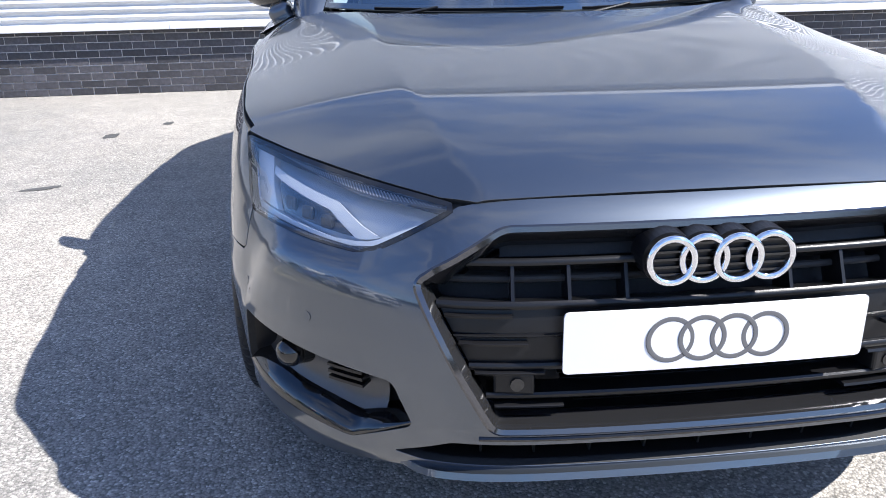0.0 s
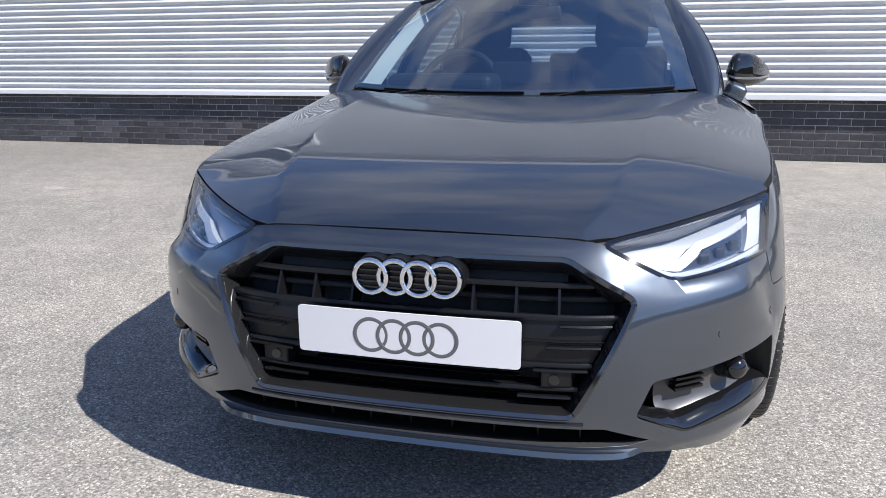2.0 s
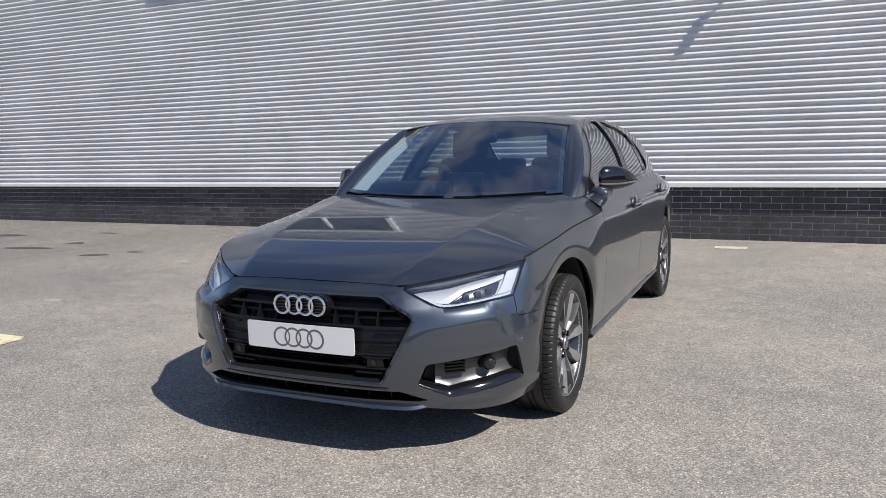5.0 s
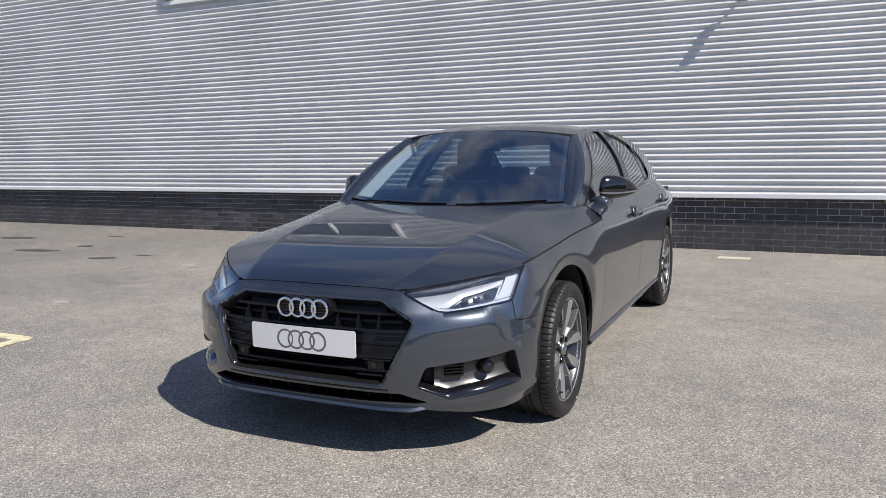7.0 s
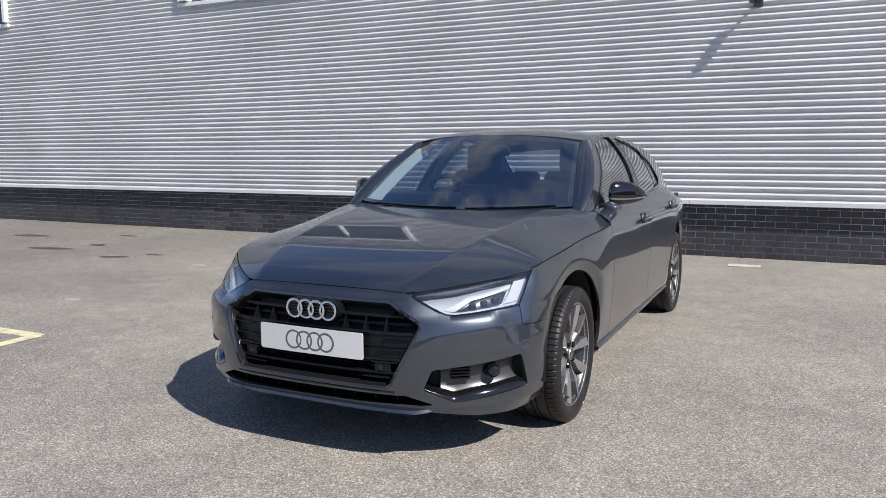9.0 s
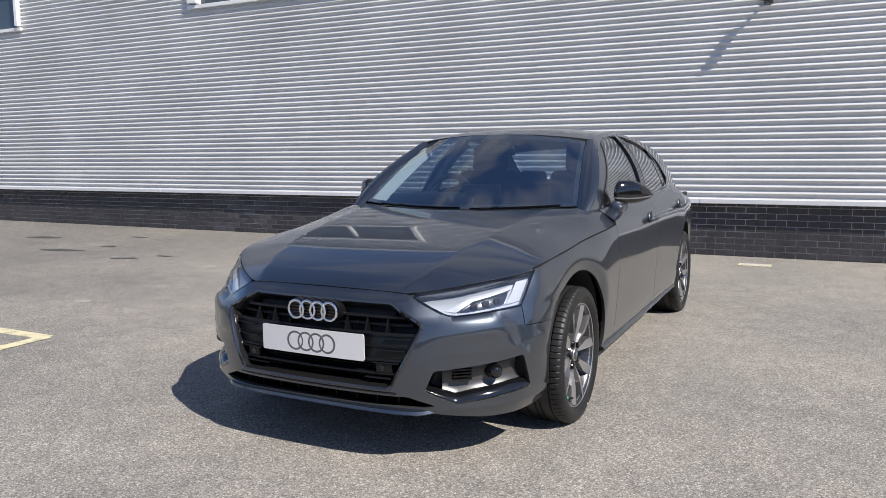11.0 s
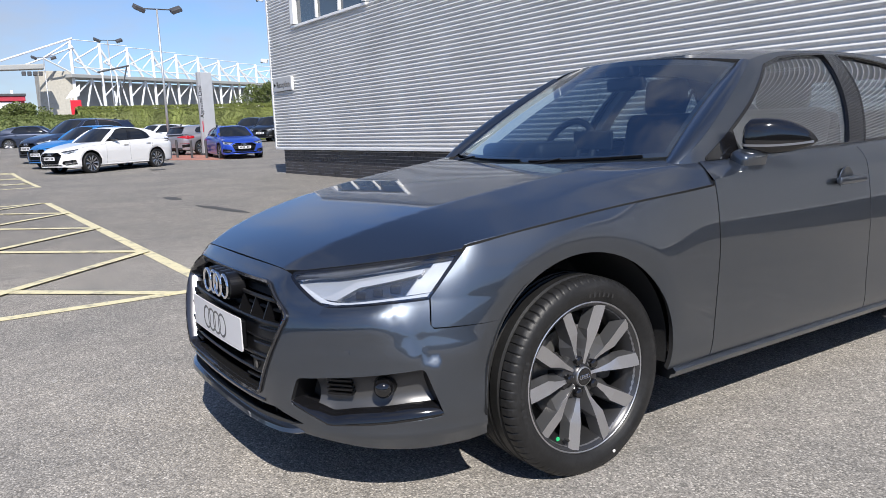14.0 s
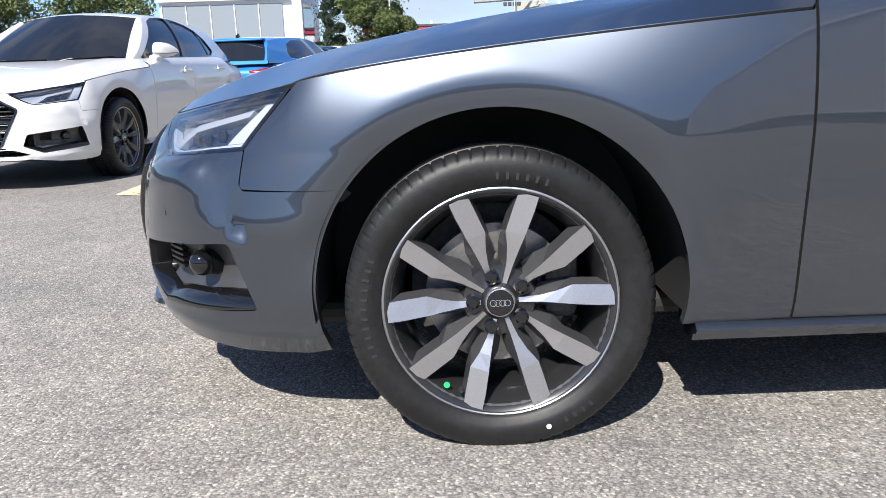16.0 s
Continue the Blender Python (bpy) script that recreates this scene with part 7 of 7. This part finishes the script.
part("side_glazing", box_bm((5.0, 0.08, 5.0), (-3.2, 5.26, 2.7), 0.01), M_DARKGLASS, showroom)

# lamp posts
def lamp_post(x, y, h, label, heads=2, r=0.07):
    t = thing("lamp_post", label, "street lamp", "yard lamp posts", at=(x, y, gz(x, y)))
    part("pole", tube_bm((0, 0, 0), (0, 0, h), r, r * 0.6, 12), mat("galvanised_steel", (0.5, 0.51, 0.52), 0.4, 0.6, wear=0.1), t, smooth=True)
    part("cross_arm", tube_bm((0, -0.75, h), (0, 0.75, h), 0.03), M_TRIMGREY, t)
    for s in (-1, 1):
        part("lamp_head", box_bm((0.5, 0.5, 0.2), (0.15, 0.85 * s, h - 0.02), 0.03, rot=(22 * s, 20, 0)), M_DARKROOF, t)
    return t


lamp_post(-36.2, 8.1, 6.9, "tall grey twin-head lamp post on red paving")
lamp_post(-66.2, 11.5, 8.8, "tall grey twin-head lamp post behind the hedge")
lamp_post(-81.8, 8.5, 8.8, "tall grey twin-head lamp post behind the hedge")
lamp_post(-58, -3.4, 7.6, "tall grey twin-head lamp post behind the hedge")

# sign pylon on its red paved bed
pyl = thing("sign_pylon", "tall silver sign pylon with a grey edge, standing on red paving", "sign", at=(-33.9, 9.36, gz(-33.9, 9.36)), turn=8)
part("slab", box_bm((0.18, 0.56, 3.72), (0, 0.07, 1.98), 0.02), mat("pylon_silver", (0.48, 0.49, 0.50), 0.4, 0.3, wear=0.05), pyl)
part("edge_panel", box_bm((0.185, 0.15, 3.72), (0.002, -0.285, 1.98), 0.01), mat("pylon_grey", (0.33, 0.34, 0.36), 0.4), pyl)
part("base", box_bm((0.3, 0.9, 0.12), (0, 0, 0.06), 0.02), M_TRIMGREY, pyl)
text_part("lettering", "Approved Used", 0.23, Matrix.Translation((0.098, -0.285, 2.5)) @ Matrix.Rotation(radians(90), 4, "Z") @ Matrix.Rotation(radians(90), 4, "X") @ Matrix.Rotation(radians(90), 4, "Z"), M_GLOSSBLACK, pyl)
part("red_mark", box_bm((0.004, 0.05, 0.5), (0.096, -0.285, 1.35)), M_RED, pyl)
M_PAVER = random_tint(mat("red_paver", (0.36, 0.17, 0.13), 0.85, grain=0.2, grain_scale=30, wear=0.2), 0.25)
bed = thing("paving_island", "red block paving round the sign pylon", "paving", kind="structure", at=(0, 0, 0))
bm = bmesh.new()
ns = 8
for i in range(ns):
    for j in range(ns):
        x0, y0 = -38.0 + 9.0 * i / ns, 5.9 + 4.2 * j / ns
        q = [(x0, y0), (x0 + 9.0 / ns, y0), (x0 + 9.0 / ns, y0 + 4.2 / ns), (x0, y0 + 4.2 / ns)]
        bm.faces.new([bm.verts.new((a, b, gz(a, b) + 0.03)) for a, b in q])
bmesh.ops.remove_doubles(bm, verts=bm.verts, dist=0.001)
r = bmesh.ops.extrude_face_region(bm, geom=bm.faces[:])
bmesh.ops.translate(bm, vec=(0, 0, -0.05), verts=[e for e in r["geom"] if isinstance(e, bmesh.types.BMVert)])
part("paving", bm, M_PAVER, bed)
for k in range(5):
    bo = thing("bollard", "short dark post on the red paving", "bollard", "bollards by the pylon", at=(-31.5 + 0.4 * k, 6.6 + 0.5 * k, gz(-31.5 + 0.4 * k, 6.6 + 0.5 * k) + 0.03))
    part("post", tube_bm((0, 0, 0), (0, 0, 0.75 + 0.3 * (k == 4)), 0.05, n=12), M_DARKROOF, bo)
# slender gantry behind the hedge
gan = thing("flag_frame", "slender pale steel frame with a slanting top bar", "frame", at=(-60.5, 9.97, 0.23))
for dy, hh in ((0.0, 5.75), (0.75, 4.4), (1.0, 5.7)):
    part("post", tube_bm((0, dy, 0), (0, dy - 0.2 + 0.5 * (dy > 1), hh), 0.06), M_WHITESTEEL, gan)
part("top_bar", tube_bm((0, -0.5, 5.8), (0, 1.77, 6.3), 0.07), M_DARKROOF, gan)
part("strut", tube_bm((0, 1.0, 4.0), (0, 1.6, 6.2), 0.05), M_TRIMGREY, gan)

# ---------------- marks on the tarmac ----------------
for x, y, rx, ry, a in ((-9.2, 4.45, 0.34, 0.12, 8), (-7.47, 3.45, 0.36, 0.10, 10), (-7.2, 4.0, 0.14, 0.09, 0), (-7.76, 5.05, 0.2, 0.05, 0), (-5.94, 3.2, 0.2, 0.07, 20), (-5.63, 3.55, 0.12, 0.04, 0), (-8.97, 1.91, 0.95, 0.10, 6), (-11.7, 1.9, 0.5, 0.12, 0),
                        (-23.6, 4.4, 0.6, 0.25, 0), (-2.48, 3.9, 0.05, 0.1, 0), (-2.39, 2.34, 0.10, 0.035, 20), (-2.17, 4.38, 0.04, 0.07, 0)):
    patch("tar_patch", x, y, rx, ry, M_TAR, "dark worn tar patch on tarmac", a)
for x, y, rx, ry in ((-3.96, 1.04, 0.09, 0.05), (-4.45, 3.1, 0.10, 0.05), (-1.35, -1.3, 0.03, 0.015)):
    patch("pale_spot", x, y, rx, ry, M_PALE, "pale scuffed spot on tarmac")
cover = thing("access_cover", "small metal access cover with a worn yellow edge in tarmac", "cover", at=(1.2, 5.62, 0.0))
part("frame", box_bm((0.34, 0.16, 0.008), (0, 0, 0.005), 0.002), M_YELLOW, cover)
part("lid", box_bm((0.28, 0.11, 0.006), (0, 0, 0.010), 0.002), M_MORTAR, cover)

# ---------------- bricks of the plinth ----------------
part("mortar_bed", box_bm((EAST - BRICK_WEST, 0.25, CLAD_Z - 0.06), ((EAST + BRICK_WEST) / 2, WALL_Y + 0.131, (CLAD_Z - 0.06) / 2)), M_MORTAR, wall)
BL, BH, JOINT = 0.215, 0.065, 0.010


def brick_geometry(x, z, l, d):
    """One brick: a block with chamfered front edges."""
    c = 0.003
    y0, y1 = WALL_Y - d, WALL_Y + 0.03
    v = [(x, y1, z), (x + l, y1, z), (x + l, y1, z + BH), (x, y1, z + BH),
         (x, y0 + c, z), (x + l, y0 + c, z), (x + l, y0 + c, z + BH), (x, y0 + c, z + BH),
         (x + c, y0, z + c), (x + l - c, y0, z + c), (x + l - c, y0, z + BH - c), (x + c, y0, z + BH - c)]
    f = [(8, 9, 10, 11)]
    for a, b in ((0, 4), (4, 8)):
        for i in range(4):
            j = (i + 1) % 4
            f.append((a + i, a + j, b + j, b + i))
    return v, f


me_full = bpy.data.meshes.new("brick")
bv, bf = brick_geometry(0, 0, BL, 0.0035)
me_full.from_pydata(bv, [], bf)
me_full.materials.append(M_BRICK)
rest_v, rest_f = [], []
for course in range(9):
    z = 0.004 + course * (BH + JOINT)
    x = BRICK_WEST + (0 if course % 2 else 0.1125 - (BL + JOINT))
    while x < EAST - 0.05:
        a, b = max(x, BRICK_WEST), min(x + BL, EAST)
        if -7.6 < x < 0.2 and b - a > 0.2:
            ob = new("brick", me_full)
            ob.parent = wall
            ob.location = (x, random.uniform(-0.0015, 0.0015), z)
        elif b - a > 0.03:
            v, f = brick_geometry(a, z, b - a, 0.0035 + random.uniform(-0.0012, 0.0012))
            k = len(rest_v)
            rest_v += v
            rest_f += [tuple(i + k for i in q) for q in f]
        x += BL + JOINT
rest = mesh_part("brickwork", rest_v, rest_f, None, wall, materials=[M_BRICK])
tagged(rest, kind="stuff")
